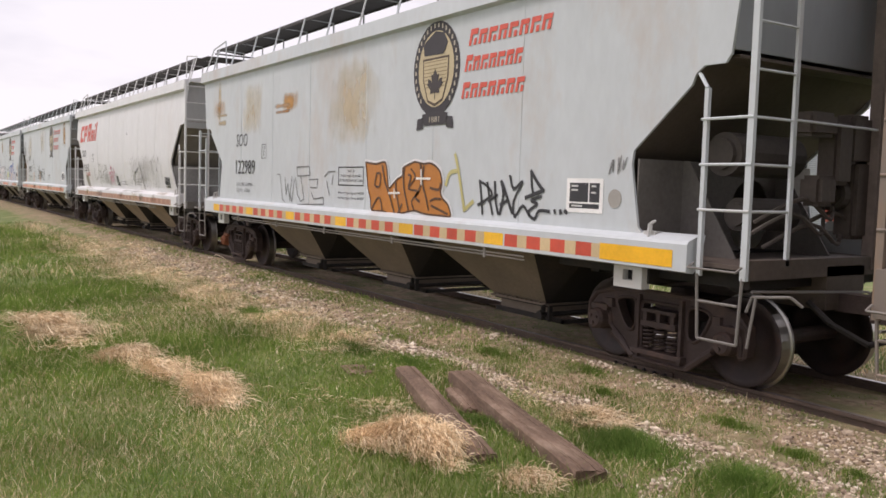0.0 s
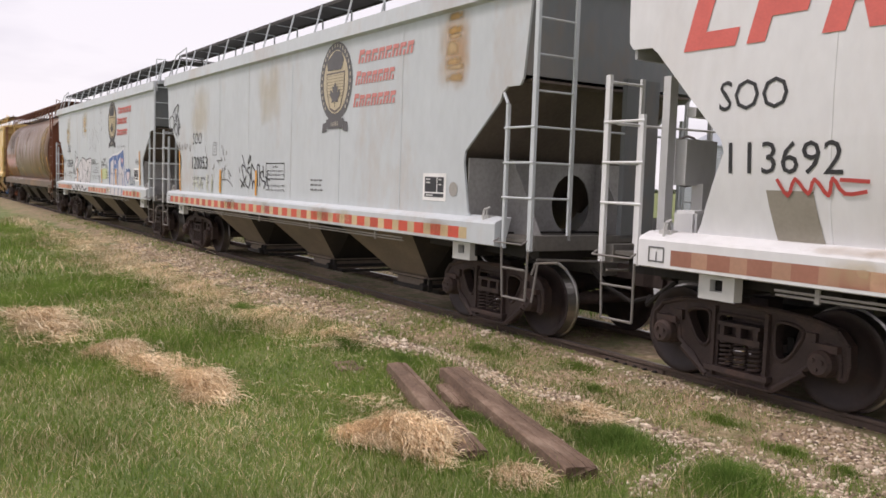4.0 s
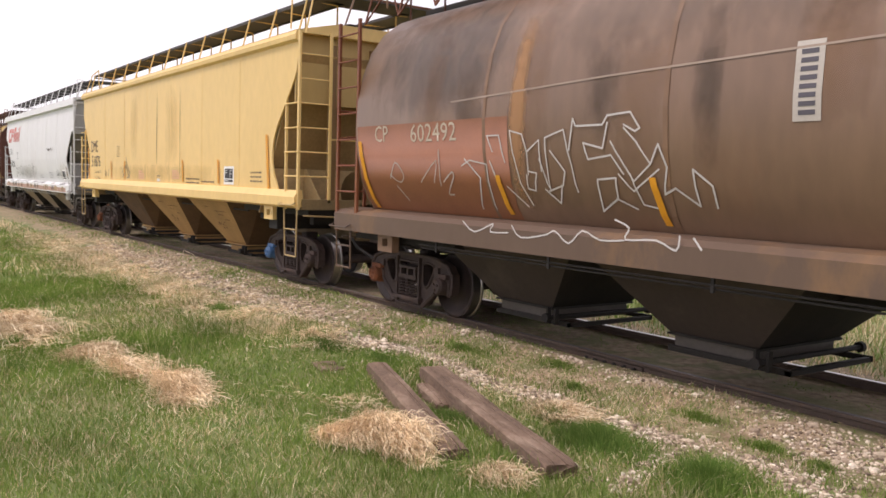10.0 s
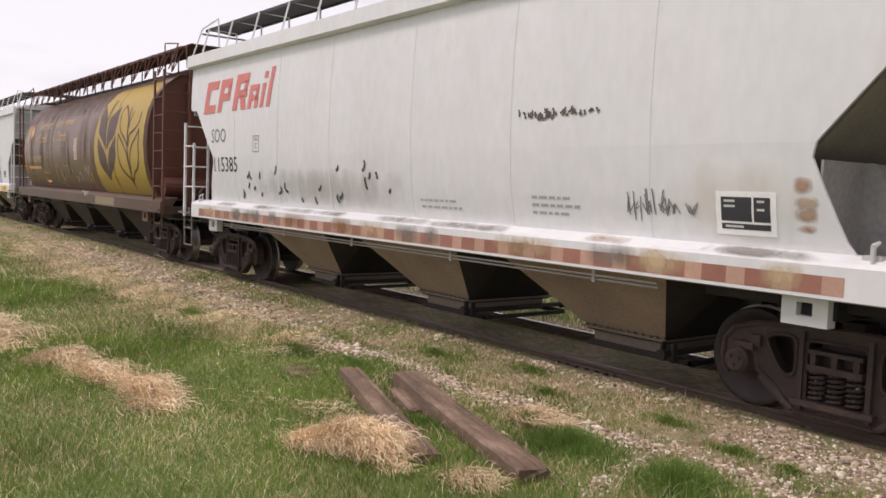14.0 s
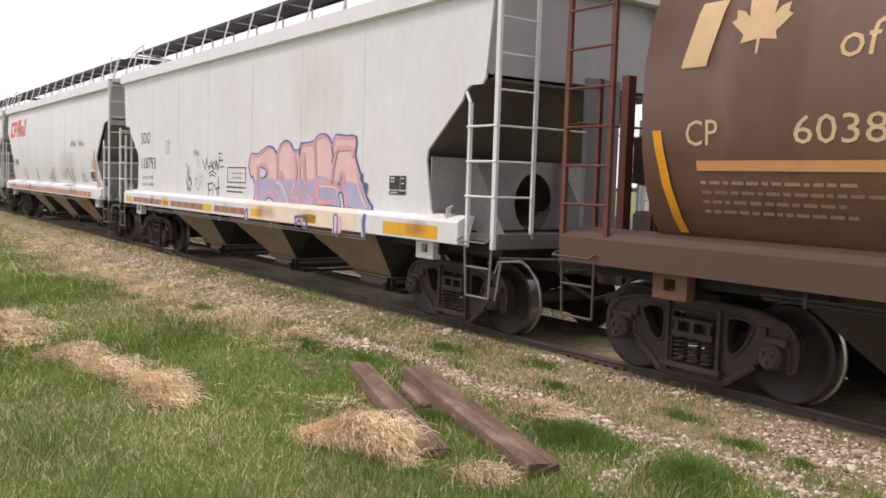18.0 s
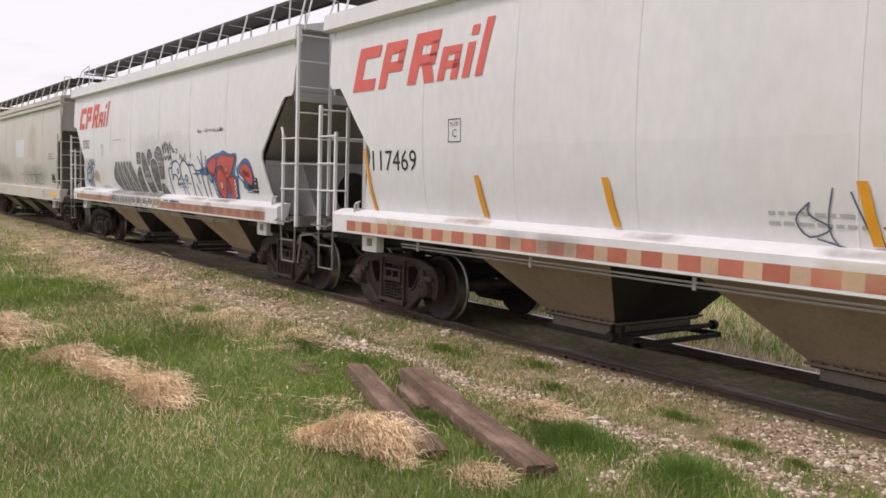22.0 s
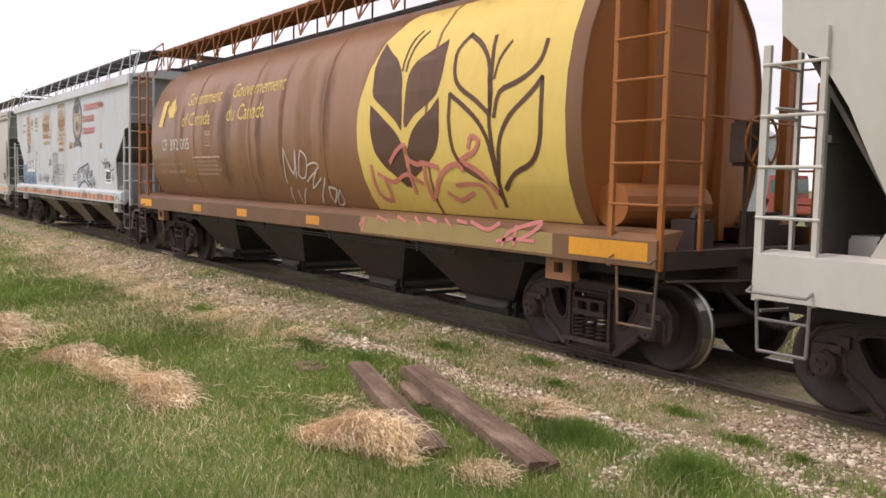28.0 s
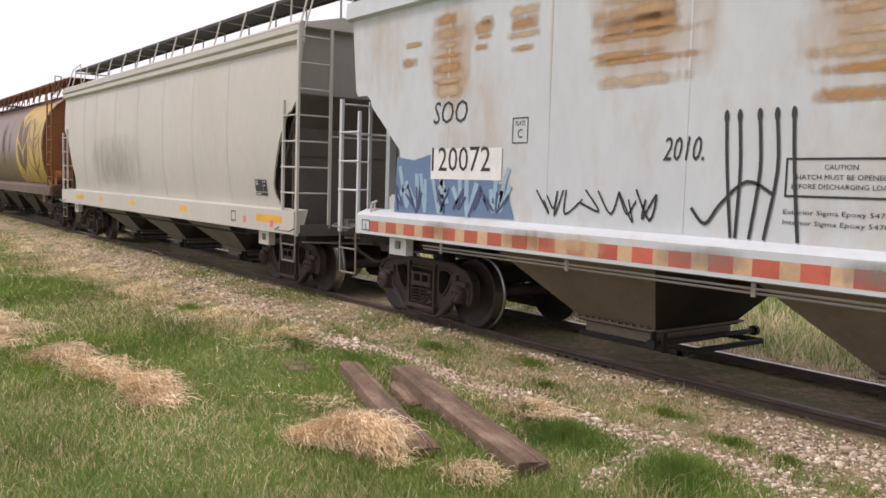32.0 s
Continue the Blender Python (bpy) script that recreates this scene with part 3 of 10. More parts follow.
    for s in (1, -1):
        bm = bmesh.new()
        box(bm, s * L - 0.42, s * L + (0.02 if s < 0 else 0.42) - (0 if s > 0 else 0.4), -1.1, 1.1, rb - 0.03, rb)
        part("end_platform", bm, GRATE if not kind.startswith("round") else SHADE_PAINT, car)
        for y in (-1.25, 1.25):
            bm = bmesh.new()
            path(bm, [(s * (L - 0.9), y, ht), (s * (L - 0.85), y, rb + 0.12), (s * (L + 0.02), y, rb + 0.02), (s * (P + 0.02), y * 1.17, ev - 0.1)], 0.016, 5)
            part("roof_handrail", bm, PAINT, car)
    # --- side sill ---
    for y in (-1, 1):
        bm = bmesh.new()
        if kind.startswith("slant"):
            sec = [(-1.36, z1 + 0.05), (-1.47, z1 + 0.04), (-1.60, z1 - 0.01), (-1.62, z1 - 0.04), (-1.62, z0), (-1.52, z0 - 0.02), (-1.44, z0 + 0.05)]
        elif kind == "curved":
            sec = [(-1.47, z1 + 0.06), (-1.55, z1 + 0.05), (-1.62, z1 - 0.06), (-1.62, z0 + 0.04), (-1.54, z0), (-1.44, z0 + 0.05)]
        elif kind.startswith("round"):
            sec = [(-1.20, z1 + 0.06), (-1.50, z1 + 0.02), (-1.60, z1 - 0.04), (-1.60, z0), (-1.44, z0), (-1.40, z0 + 0.05)]
        else:
            sec = [(-1.34, z1 + 0.03), (-1.60, z1), (-1.60, z0), (-1.54, z0), (-1.44, z0 + 0.05)]
        prism(bm, sec, -S, S)
        if y > 0:
            bmesh.ops.transform(bm, matrix=TURN, verts=bm.verts)
        part("side_sill", bm, PAINT, car)
    # --- deck ends, couplers ---
    for s in (1, -1):
        e = P + 0.02
        bm = bmesh.new()
        box(bm, min(s * 5.4, s * e), max(s * 5.4, s * e), -0.32, 0.32, 0.82, z0 + 0.08)
        part("draft_sill", bm, SHADE_PAINT, car)
        bm = bmesh.new()
        xa, xb = 5.15, e - 0.16
        box(bm, min(s * xa, s * xb), max(s * xa, s * xb), -1.28, 1.28, z0 - 0.13, z0 + 0.055)
        for q in (5.45, 5.85, e - 0.55):
            box(bm, min(s * q, s * (q + 0.14)), max(s * q, s * (q + 0.14)), -1.05, 1.05, max(z0 - 0.30, 0.98), z0 - 0.13)
        part("deck_frame", bm, BLACKISH, car, "greasy black frame under the end deck")
        bm = bmesh.new()
        box(bm, min(s * (e - 1.4), s * (e - 0.12)), max(s * (e - 1.4), s * (e - 0.12)), -1.46, 1.46, z0 + 0.06, z0 + 0.10)
        part("end_floor", bm, SHADE_PAINT, car)
        bm = bmesh.new()
        box(bm, min(s * (e - 0.12), s * e), max(s * (e - 0.12), s * e), -1.48, 1.48, z0 - 0.02, z0 + 0.16)
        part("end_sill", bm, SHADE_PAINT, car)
        bm = bmesh.new()
        box(bm, min(s * (e - 0.1), s * (e + 0.42)), max(s * (e - 0.1), s * (e + 0.42)), -0.10, 0.10, 0.80, 0.98)
        box(bm, min(s * (e + 0.36), s * (e + 0.66)), max(s * (e + 0.36), s * (e + 0.66)), -0.16, 0.16, 0.74, 1.04)
        part("coupler", bm, CAST, car)
        bm = bmesh.new()
        path(bm, [(s * (e - 0.1), -0.45, 0.9), (s * (e + 0.15), -0.45, 0.72), (s * (e + 0.45), -0.3, 0.55), (s * (e + 0.6), -0.1, 0.62)], 0.03, 6)
        part("air_hose", bm, BLACKISH, car)
        bm = bmesh.new()
        path(bm, [(s * e, -1.45, z0 - 0.12), (s * e, 0.4, z0 - 0.2), (s * e, 0.7, z0 - 0.32)], 0.015, 5)
        part("uncoupling_lever", bm, PAINT, car)
    # --- ladders and steps at the four corners ---
    for s in (1, -1):
        for y in (-1, 1):
            tall = (s * y) < 0
            mm = Matrix.Diagonal((s, -y, 1, 1))
            yl = -1.56
            zt = ev - 0.05 if tall or kind.startswith("round") else 3.1
            if kind.startswith("round"):
                posts = [(P, 0.028, ev - 0.1), (P - 0.62, 0.028, ev - 0.1)]
                rungs, xr0, xr1 = [z1 + 0.3 + 0.40 * i for i in range(12) if z1 + 0.3 + 0.40 * i < ev - 0.12], P - 0.62, P
            else:
                posts = [(P, 0.032, zt), (P - 0.50, 0.022, K["short"])]
                rungs, xr0, xr1 = [z1 + 0.30 + i * 0.42 for i in range(4) if z1 + 0.30 + i * 0.42 < K["short"] + 0.02], P - 0.54, P + 0.03
            lad = None
            for px, w, top in posts:
                bm = bmesh.new()
                box(bm, px - w, px + w, yl - 0.012, yl + 0.03, z0 - 0.02, top)
                if lad is not None and tall and kind.startswith("slant"):
                    rod(bm, (px, yl, top), (px - 0.12, yl + 0.03, top + 0.14), 0.02, 5)
                bmesh.ops.transform(bm, matrix=mm, verts=bm.verts)
                if lad is None:
                    lad = part("side_ladder", bm, PAINT, car)
                else:
                    part("stile", bm, PAINT, lad)
            for z in rungs:
                bm = bmesh.new()
                rod(bm, (xr0, yl - 0.01, z), (xr1, yl - 0.01, z), 0.014, 6)
                bmesh.ops.transform(bm, matrix=mm, verts=bm.verts)
                part("rung", bm, PAINT, lad)
            # end ladder
            bm = bmesh.new()
            xe = P + 0.0
            if tall:
                box(bm, xe - 0.012, xe + 0.02, -0.98, -0.93, z0 + 0.1, ev - 0.05)
                z = z1 + 0.30
                while z < ev - 0.15:
                    rod(bm, (xe, yl, z), (xe, -0.95, z), 0.014, 6)
                    z += 0.42
                rod(bm, (xe, -0.95, 2.62), (xe, 1.4, 2.6), 0.014, 6)
            else:
                for z in (z1 + 0.3, z1 + 0.72, z1 + 1.14, z1 + 1.56):
                    rod(bm, (xe, yl, z), (xe, -1.05, z), 0.014, 6)
                box(bm, xe - 0.012, xe + 0.02, -1.08, -1.03, z0 + 0.1, 3.1)
            bmesh.ops.transform(bm, matrix=mm, verts=bm.verts)
            part("end_ladder", bm, PAINT, car)
            # sill step
            bm = bmesh.new()
            xa, xb = P - 0.48, P - 0.04
            zb = 0.56
            path(bm, [(xa - 0.02, -1.58, z0), (xa, -1.56, zb), (xb, -1.56, zb), (xb + 0.03, -1.56, z0)], 0.015, 6)
            rod(bm, (xa, -1.57, (z0 + zb) / 2 + 0.05), (xb, -1.57, (z0 + zb) / 2 + 0.05), 0.014, 6)
            path(bm, [(xa - 0.05, -1.60, z0 + 0.1), (xa - 0.05, -1.68, z0 + 0.06), (xb + 0.05, -1.68, z0 + 0.06), (xb + 0.05, -1.60, z0 + 0.1)], 0.012, 5)
            bmesh.ops.transform(bm, matrix=mm, verts=bm.verts)
            part("sill_step", bm, PAINT, car)
            if tall and kind.startswith("slant"):
                bm = bmesh.new()
                path(bm, [(P + 0.02, -1.52, z0 - 0.30), (P + 0.06, -1.5, z0 - 0.16), (P + 0.42, -1.46, z0 - 0.12), (P + 0.50, -1.40, z0 - 0.2)], 0.014, 6)
                rod(bm, (P + 0.10, -1.5, z0 - 0.16), (P + 0.06, -1.54, z0 - 0.62), 0.014, 6)
                bmesh.ops.transform(bm, matrix=mm, verts=bm.verts)
                part("coupling_handle", bm, PAINT, car)
            # jacking pad under the bolster
            bm = bmesh.new()
            xj = K["truck"] - 0.05
            plate(bm, [(-0.20, z0 - 0.25), (0.20, z0 - 0.25), (0.20, z0 + 0.01), (-0.20, z0 + 0.01)], [[(-0.07, z0 - 0.17), (0.07, z0 - 0.17), (0.07, z0 - 0.06), (-0.07, z0 - 0.06)]],
                  lambda u, v, d: (xj + u, -1.50 + d, v), 0.12)
            bmesh.ops.transform(bm, matrix=mm, verts=bm.verts)
            part("jacking_pad", bm, PAINT, car)
    # body bolsters over the trucks
    for s in (1, -1):
        bm = bmesh.new()
        box(bm, s * K["truck"] - 0.18, s * K["truck"] + 0.18, -1.42, 1.42, 0.98, z0 + 0.12)
        part("body_bolster", bm, BLACKISH, car)
    # --- discharge hoppers ---
    places = (-3.0, 0.45, 3.75) if kind.startswith("slant") else (-4.35, -1.40, 1.85, 4.45) if kind.startswith("round") else (-3.4, 0.0, 3.4)
    for cx in places:
        hw = 1.52 if not kind.startswith("round") else 1.42
        bm = bmesh.new()
        yt = 1.46 if not kind.startswith("round") else 1.25
        top = [(cx - hw, -yt), (cx + hw, -yt), (cx + hw, yt), (cx - hw, yt)]
        bot = [(cx - 0.52, -0.70), (cx + 0.52, -0.70), (cx + 0.52, 0.70), (cx - 0.52, 0.70)]
        a = [bm.verts.new((x, y, z0 + 0.10)) for x, y in top]
        b = [bm.verts.new((x, y, 0.38)) for x, y in bot]
        bm.faces.new((a[3], a[0], b[0], b[3]))
        if kind.startswith("round"):
            for k in range(3):
                bm.faces.new((a[k], a[k + 1], b[k + 1], b[k]))
            bm.faces.new(a[::-1])
        else:
            # the leading corners are drawn in, so that the side sheets end in steep edges
            near, far = [bm.verts.new((cx + 1.08, y, z0 + 0.10)) for y in (-yt, yt)]
            a[1].co.y, a[2].co.y = -0.80, 0.80
            bm.faces.new((a[0], near, b[1], b[0]))
            bm.faces.new((near, a[1], b[1]))
            bm.faces.new((a[1], a[2], b[2], b[1]))
            bm.faces.new((a[2], far, b[2]))
            bm.faces.new((far, a[3], b[3], b[2]))
            bm.faces.new((a[3], far, a[2], a[1], near, a[0]))
        bm.faces.new(b)
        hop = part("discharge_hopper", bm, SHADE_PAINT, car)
        # cross faces between the hoppers: grease, dust and shade put into the colour
        hop.data.materials.append(BLACKISH if kind != "curved" else HOPPER_BROWN)
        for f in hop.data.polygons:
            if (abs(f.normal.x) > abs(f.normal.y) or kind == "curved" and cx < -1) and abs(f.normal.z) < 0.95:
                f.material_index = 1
        if not kind.startswith("round"):
            # bolted lip round the mouth
            bm = bmesh.new()
            box(bm, cx - 0.60, cx + 0.60, -0.79, 0.79, 0.40, 0.425)
            for k in range(12):
                box(bm, cx - 0.56 + 0.1 * k, cx - 0.53 + 0.1 * k, -0.785, -0.755, 0.425, 0.445)
            part("bolted_flange", bm, SHADE_PAINT, hop, "bolted steel flange above the outlet")
        if kind == "curved" and cx > -1:
            # small dark stencils and a chipped patch on the sloping side sheet
            bm = bmesh.new()
            slope = (yt - 0.70) / (z0 + 0.10 - 0.38)
            r = random.Random(int(cx * 10) + 5)
            for z, xa, n in ((1.22, -0.75, 5), (1.14, -0.10, 9), (1.06, -0.05, 4), (0.96, 0.25, 3)):
                x = cx + xa
                for k in range(n):
                    w = r.uniform(0.03, 0.08)
                    bm.faces.new([bm.verts.new((u, -(0.70 + (v - 0.38) * slope) - 0.004, v)) for u, v in ((x, z), (x + w, z), (x + w, z + 0.018), (x, z + 0.018))])
                    x += w + 0.03
            for k in range(16):
                u, v, w = cx - 0.35 + r.uniform(0, 0.42), 0.74 + r.uniform(0, 0.16), r.uniform(0.015, 0.04)
                bm.faces.new([bm.verts.new((u + w * math.cos(q), -(0.70 + (v + 0.6 * w * math.sin(q) - 0.38) * slope) - 0.004, v + 0.6 * w * math.sin(q))) for q in (0.2, 1.4, 2.5, 3.9, 5.1)])
            part("hopper_stencil", bm, HOPPER_BROWN, hop, "small dark stencil marks and chipped paint")
        bm = bmesh.new()
        box(bm, cx - 0.50, cx + 0.50, -0.68, 0.68, 0.22, 0.39)
        throat = part("outlet_throat", bm, SHADE_PAINT, hop)
        bm = bmesh.new()
        box(bm, cx - 0.56, cx + 0.56, -0.74, 0.74, 0.375, 0.40)
        box(bm, cx - 0.54, cx + 0.90, -0.74, -0.70, 0.20, 0.26)
        box(bm, cx - 0.54, cx + 0.90, 0.70, 0.74, 0.20, 0.26)
        box(bm, cx + 0.84, cx + 0.90, -0.74, 0.74, 0.20, 0.25)
        rod(bm, (cx + 0.66, -0.92, 0.30), (cx + 0.66, 0.92, 0.30), 0.03, 6)
        for y in (-0.92, 0.92):
            rod(bm, (cx + 0.66, y - 0.03, 0.30), (cx + 0.66, y + 0.03, 0.30), 0.06, 8)
        for x in (cx + 0.60, cx + 0.74):
            box(bm, x - 0.015, x + 0.015, -0.86, -0.80, 0.22, 0.42)
        part("outlet_gate", bm, BLACKISH, hop)
    bm = bmesh.new()
    box(bm, -5.5, 5.5, -0.28, 0.28, 0.88, z0 + 0.05)
    part("centre_sill", bm, BLACKISH, car)
    # train-line pipe with hangers under the near sills
    bm = bmesh.new()
    if kind.startswith("slant") or kind.startswith("round"):
        rod(bm, (-5.6, -1.55, z0 - 0.07), (4.8, -1.55, z0 - 0.07), 0.012, 6)
        rod(bm, (-5.6, -1.53, z0 - 0.11), (4.8, -1.53, z0 - 0.11), 0.012, 6)
        for x in (-5.2, -3.0, -0.8, 1.6, 4.0):
            box(bm, x - 0.02, x + 0.02, -1.56, -1.54, z0 - 0.14, z0)
    else:
        rod(bm, (-5.6, -1.2, z0 - 0.16), (5.2, -1.2, z0 - 0.16), 0.02, 6)
    part("brake_pipe", bm, PAINT if kind.startswith("slant") else BLACKISH, car)
    # hand brake and brake cylinder at the rear end platform
    bm = bmesh.new()
    xr = -P + 0.25
    for i in range(20):
        a, b = i * math.tau / 20, (i + 1) * math.tau / 20
        rod(bm, (xr - 0.2, -0.35 + 0.28 * math.cos(a), 2.25 + 0.28 * math.sin(a)), (xr - 0.2, -0.35 + 0.28 * math.cos(b), 2.25 + 0.28 * math.sin(b)), 0.014, 5, False)
    for i in range(4):
        a = i * math.tau / 4 + 0.3
        rod(bm, (xr - 0.2, -0.35, 2.25), (xr - 0.2, -0.35 + 0.28 * math.cos(a), 2.25 + 0.28 * math.sin(a)), 0.012, 5)
    part("brake_wheel", bm, SHADE_PAINT, car)
    bm = bmesh.new()
    box(bm, xr - 0.14, xr + 0.02, -0.62, -0.12, 1.98, 2.48)
    box(bm, xr - 0.05, xr + 0.1, -0.42, -0.28, z0, 2.0)
    box(bm, xr - 0.06, xr + 0.06, -0.55, 0.55, z0 + 1.55, z0 + 1.65)
    part("brake_gearbox", bm, PAINT, car)
    bm = bmesh.new()
    rod(bm, (xr + 0.35, 0.1, z0 + 0.42), (xr + 0.35, 0.95, z0 + 0.42), 0.19, 14)
    part("brake_cylinder", bm, SHADE_PAINT, car)
    bm = bmesh.new()
    box(bm, xr + 0.2, xr + 0.5, -1.0, -0.6, z0 + 0.12, z0 + 0.55)
    bmesh.ops.bevel(bm, geom=bm.edges[:], offset=0.03, segments=2, affect="EDGES")
    part("brake_valve", bm, PAINT, car)
    for y in (-0.75, 0.75):
        bm = bmesh.new()
        box(bm, xr - 0.18, xr - 0.08, y - 0.06, y + 0.06, z0, 3.15)
        part("end_post", bm, PAINT, car)
    if kind == "curved":
        for y, w in ((0.10, 0.11), (0.55, 0.05), (-0.75, 0.05)):
            bm = bmesh.new()
            box(bm, P - 0.42, P - 0.26, y - w, y + w, z0 + 0.1, 4.3)
            part("end_post", bm, PAINT, car)
        bm = bmesh.new()
        rod(bm, (P - 0.36, 0.40, 2.55), (P - 0.10, 0.40, 2.55), 0.26, 16)
        box(bm, P - 0.36, P - 0.16, 0.30, 0.50, 1.7, 2.4)
        part("brake_gearbox", bm, PAINT, car)
        bm = bmesh.new()
        for i in range(20):
            a, b = i * math.tau / 20, (i + 1) * math.tau / 20
            rod(bm, (P - 0.04, 0.55 + 0.30 * math.cos(a), 2.55 + 0.30 * math.sin(a)), (P - 0.04, 0.55 + 0.30 * math.cos(b), 2.55 + 0.30 * math.sin(b)), 0.014, 5, False)
        for i in range(5):
            a = i * math.tau / 5 + 0.3
            rod(bm, (P - 0.06, 0.55, 2.55), (P - 0.04, 0.55 + 0.30 * math.cos(a), 2.55 + 0.30 * math.sin(a)), 0.014, 5)
        part("brake_wheel", bm, SHADE_PAINT, car)
    if kind.startswith("round"):
        # hand brake at the leading end: wheel, shaft and housing among the deck gear
        bm = bmesh.new()
        for i in range(20):
            a, b = i * math.tau / 20, (i + 1) * math.tau / 20
            rod(bm, (P - 0.12, 0.20 + 0.29 * math.cos(a), 2.42 + 0.29 * math.sin(a)), (P - 0.12, 0.20 + 0.29 * math.cos(b), 2.42 + 0.29 * math.sin(b)), 0.016, 5, False)
        for i in range(5):
            a = i * math.tau / 5 + 0.3
            rod(bm, (P - 0.14, 0.20, 2.42), (P - 0.12, 0.20 + 0.29 * math.cos(a), 2.42 + 0.29 * math.sin(a)), 0.014, 5)
        part("hand_brake_wheel", bm, PAINT, car)
        bm = bmesh.new()
        box(bm, P - 0.42, P - 0.16, 0.02, 0.38, 2.16, 2.66)
        bmesh.ops.bevel(bm, geom=bm.edges[:], offset=0.04, segments=2, affect="EDGES")
        rod(bm, (P - 0.30, 0.20, 2.16), (P - 0.30, 0.20, z0), 0.025, 6)
        part("hand_brake_housing", bm, SHADE_PAINT, car)
        for y, h in ((-0.55, 0.34), (0.65, 0.42), (0.95, 0.28)):
            bm = bmesh.new()
            box(bm, P - 0.55, P - 0.25, y - 0.16, y + 0.16, z0 + 0.10, z0 + 0.10 + h)
            rod(bm, (P - 0.40, y, z0 + 0.10 + h), (P - 0.40, y + 0.1, z0 + 0.24 + h), 0.04, 8)
            part("brake_valve", bm, SHADE_PAINT, car)
    trucks(car, K["truck"])
    return car


TEMPLATE = {k: car_body(k) for k in KINDS}

# ---- the train: centre of each car when the clip starts, kind, paint ----
WHITE, PALE, GREY = (0.725, 0.725, 0.725), (0.56, 0.595, 0.61), (0.54, 0.515, 0.462)
BROWN, TAN, RUST, YELLOW = (0.145, 0.077, 0.048), (0.215, 0.13, 0.085), (0.275, 0.130, 0.060), (0.80, 0.56, 0.225)
TRAIN = [
    ("lead", 4.12, "ribbed", (0.20, 0.165, 0.14), 0.5), ("soo_a", -12.78, "slant_long", PALE, 0.35), ("cp_a", -29.68, "slant_low", WHITE, 0.10), ("soo_b", -46.3, "slant", PALE, 0.35),
    ("soo_c", -62.65, "slant", PALE, 0.25), ("gov_a", -79.36, "round_long", TAN, 0.5), ("dme", -97.05, "curved", YELLOW, 0.10), ("cp_b", -114.2, "slant_low", WHITE, 0.12),
    ("gov_b", -131.3, "round", BROWN, 0.2), ("soo_d", -148.18, "slant", WHITE, 0.10), ("cp_c", -164.94, "slant_low_long", WHITE, 0.12), ("cp_d", -181.4, "slant_low", WHITE, 0.12),
    ("smw", -198.2, "ribbed", GREY, 0.15), ("gov_c", -214.96, "round", RUST, 0.35), ("soo_e", -231.5, "slant", PALE, 0.55), ("grey", -248.35, "ribbed", GREY, 0.15),
    ("gov_d", -265.6, "round", BROWN, 0.4), ("tail", -282.2, "slant", WHITE, 0.15),
]
ENDS = {"gov_a": (0.20, 0.065, 0.032), "gov_b": (0.13, 0.05, 0.035), "gov_c": (0.36, 0.13, 0.035), "gov_d": (0.25, 0.09, 0.03)}
OWN_LABEL = {
    "soo_a": "pale grey hopper car with orange graffiti and round crest", "cp_a": "white hopper car with red emblem and dark scuffs", "soo_b": "pale grey hopper car with round crest and rust stain",
    "soo_c": "pale grey hopper car with blue and white graffiti hearts", "gov_a": "faded brown cylindrical hopper car with worn wheat emblem", "cp_b": "white hopper car with faded red emblem and dirty sill",
    "gov_b": "dark brown cylindrical hopper car with government lettering and wheat", "soo_d": "off-white hopper car with pink and lavender graffiti", "cp_c": "white hopper car with red emblem and yellow strips",
    "cp_d": "white hopper car with red and black graffiti", "smw": "dusty beige hopper car with pale patches and thin tags", "gov_c": "rust-brown cylindrical hopper car with bright yellow wheat emblem",
    "soo_e": "pale grey hopper car with many orange rust stains", "grey": "plain dusty beige hopper car with deep side sill", "gov_d": "brown cylindrical hopper car near the end of the train", "tail": "off-white hopper car at the tail of the train",
    "dme": "pale yellow covered hopper car with curved end cut-outs",
}
CARS = {}
used = set()
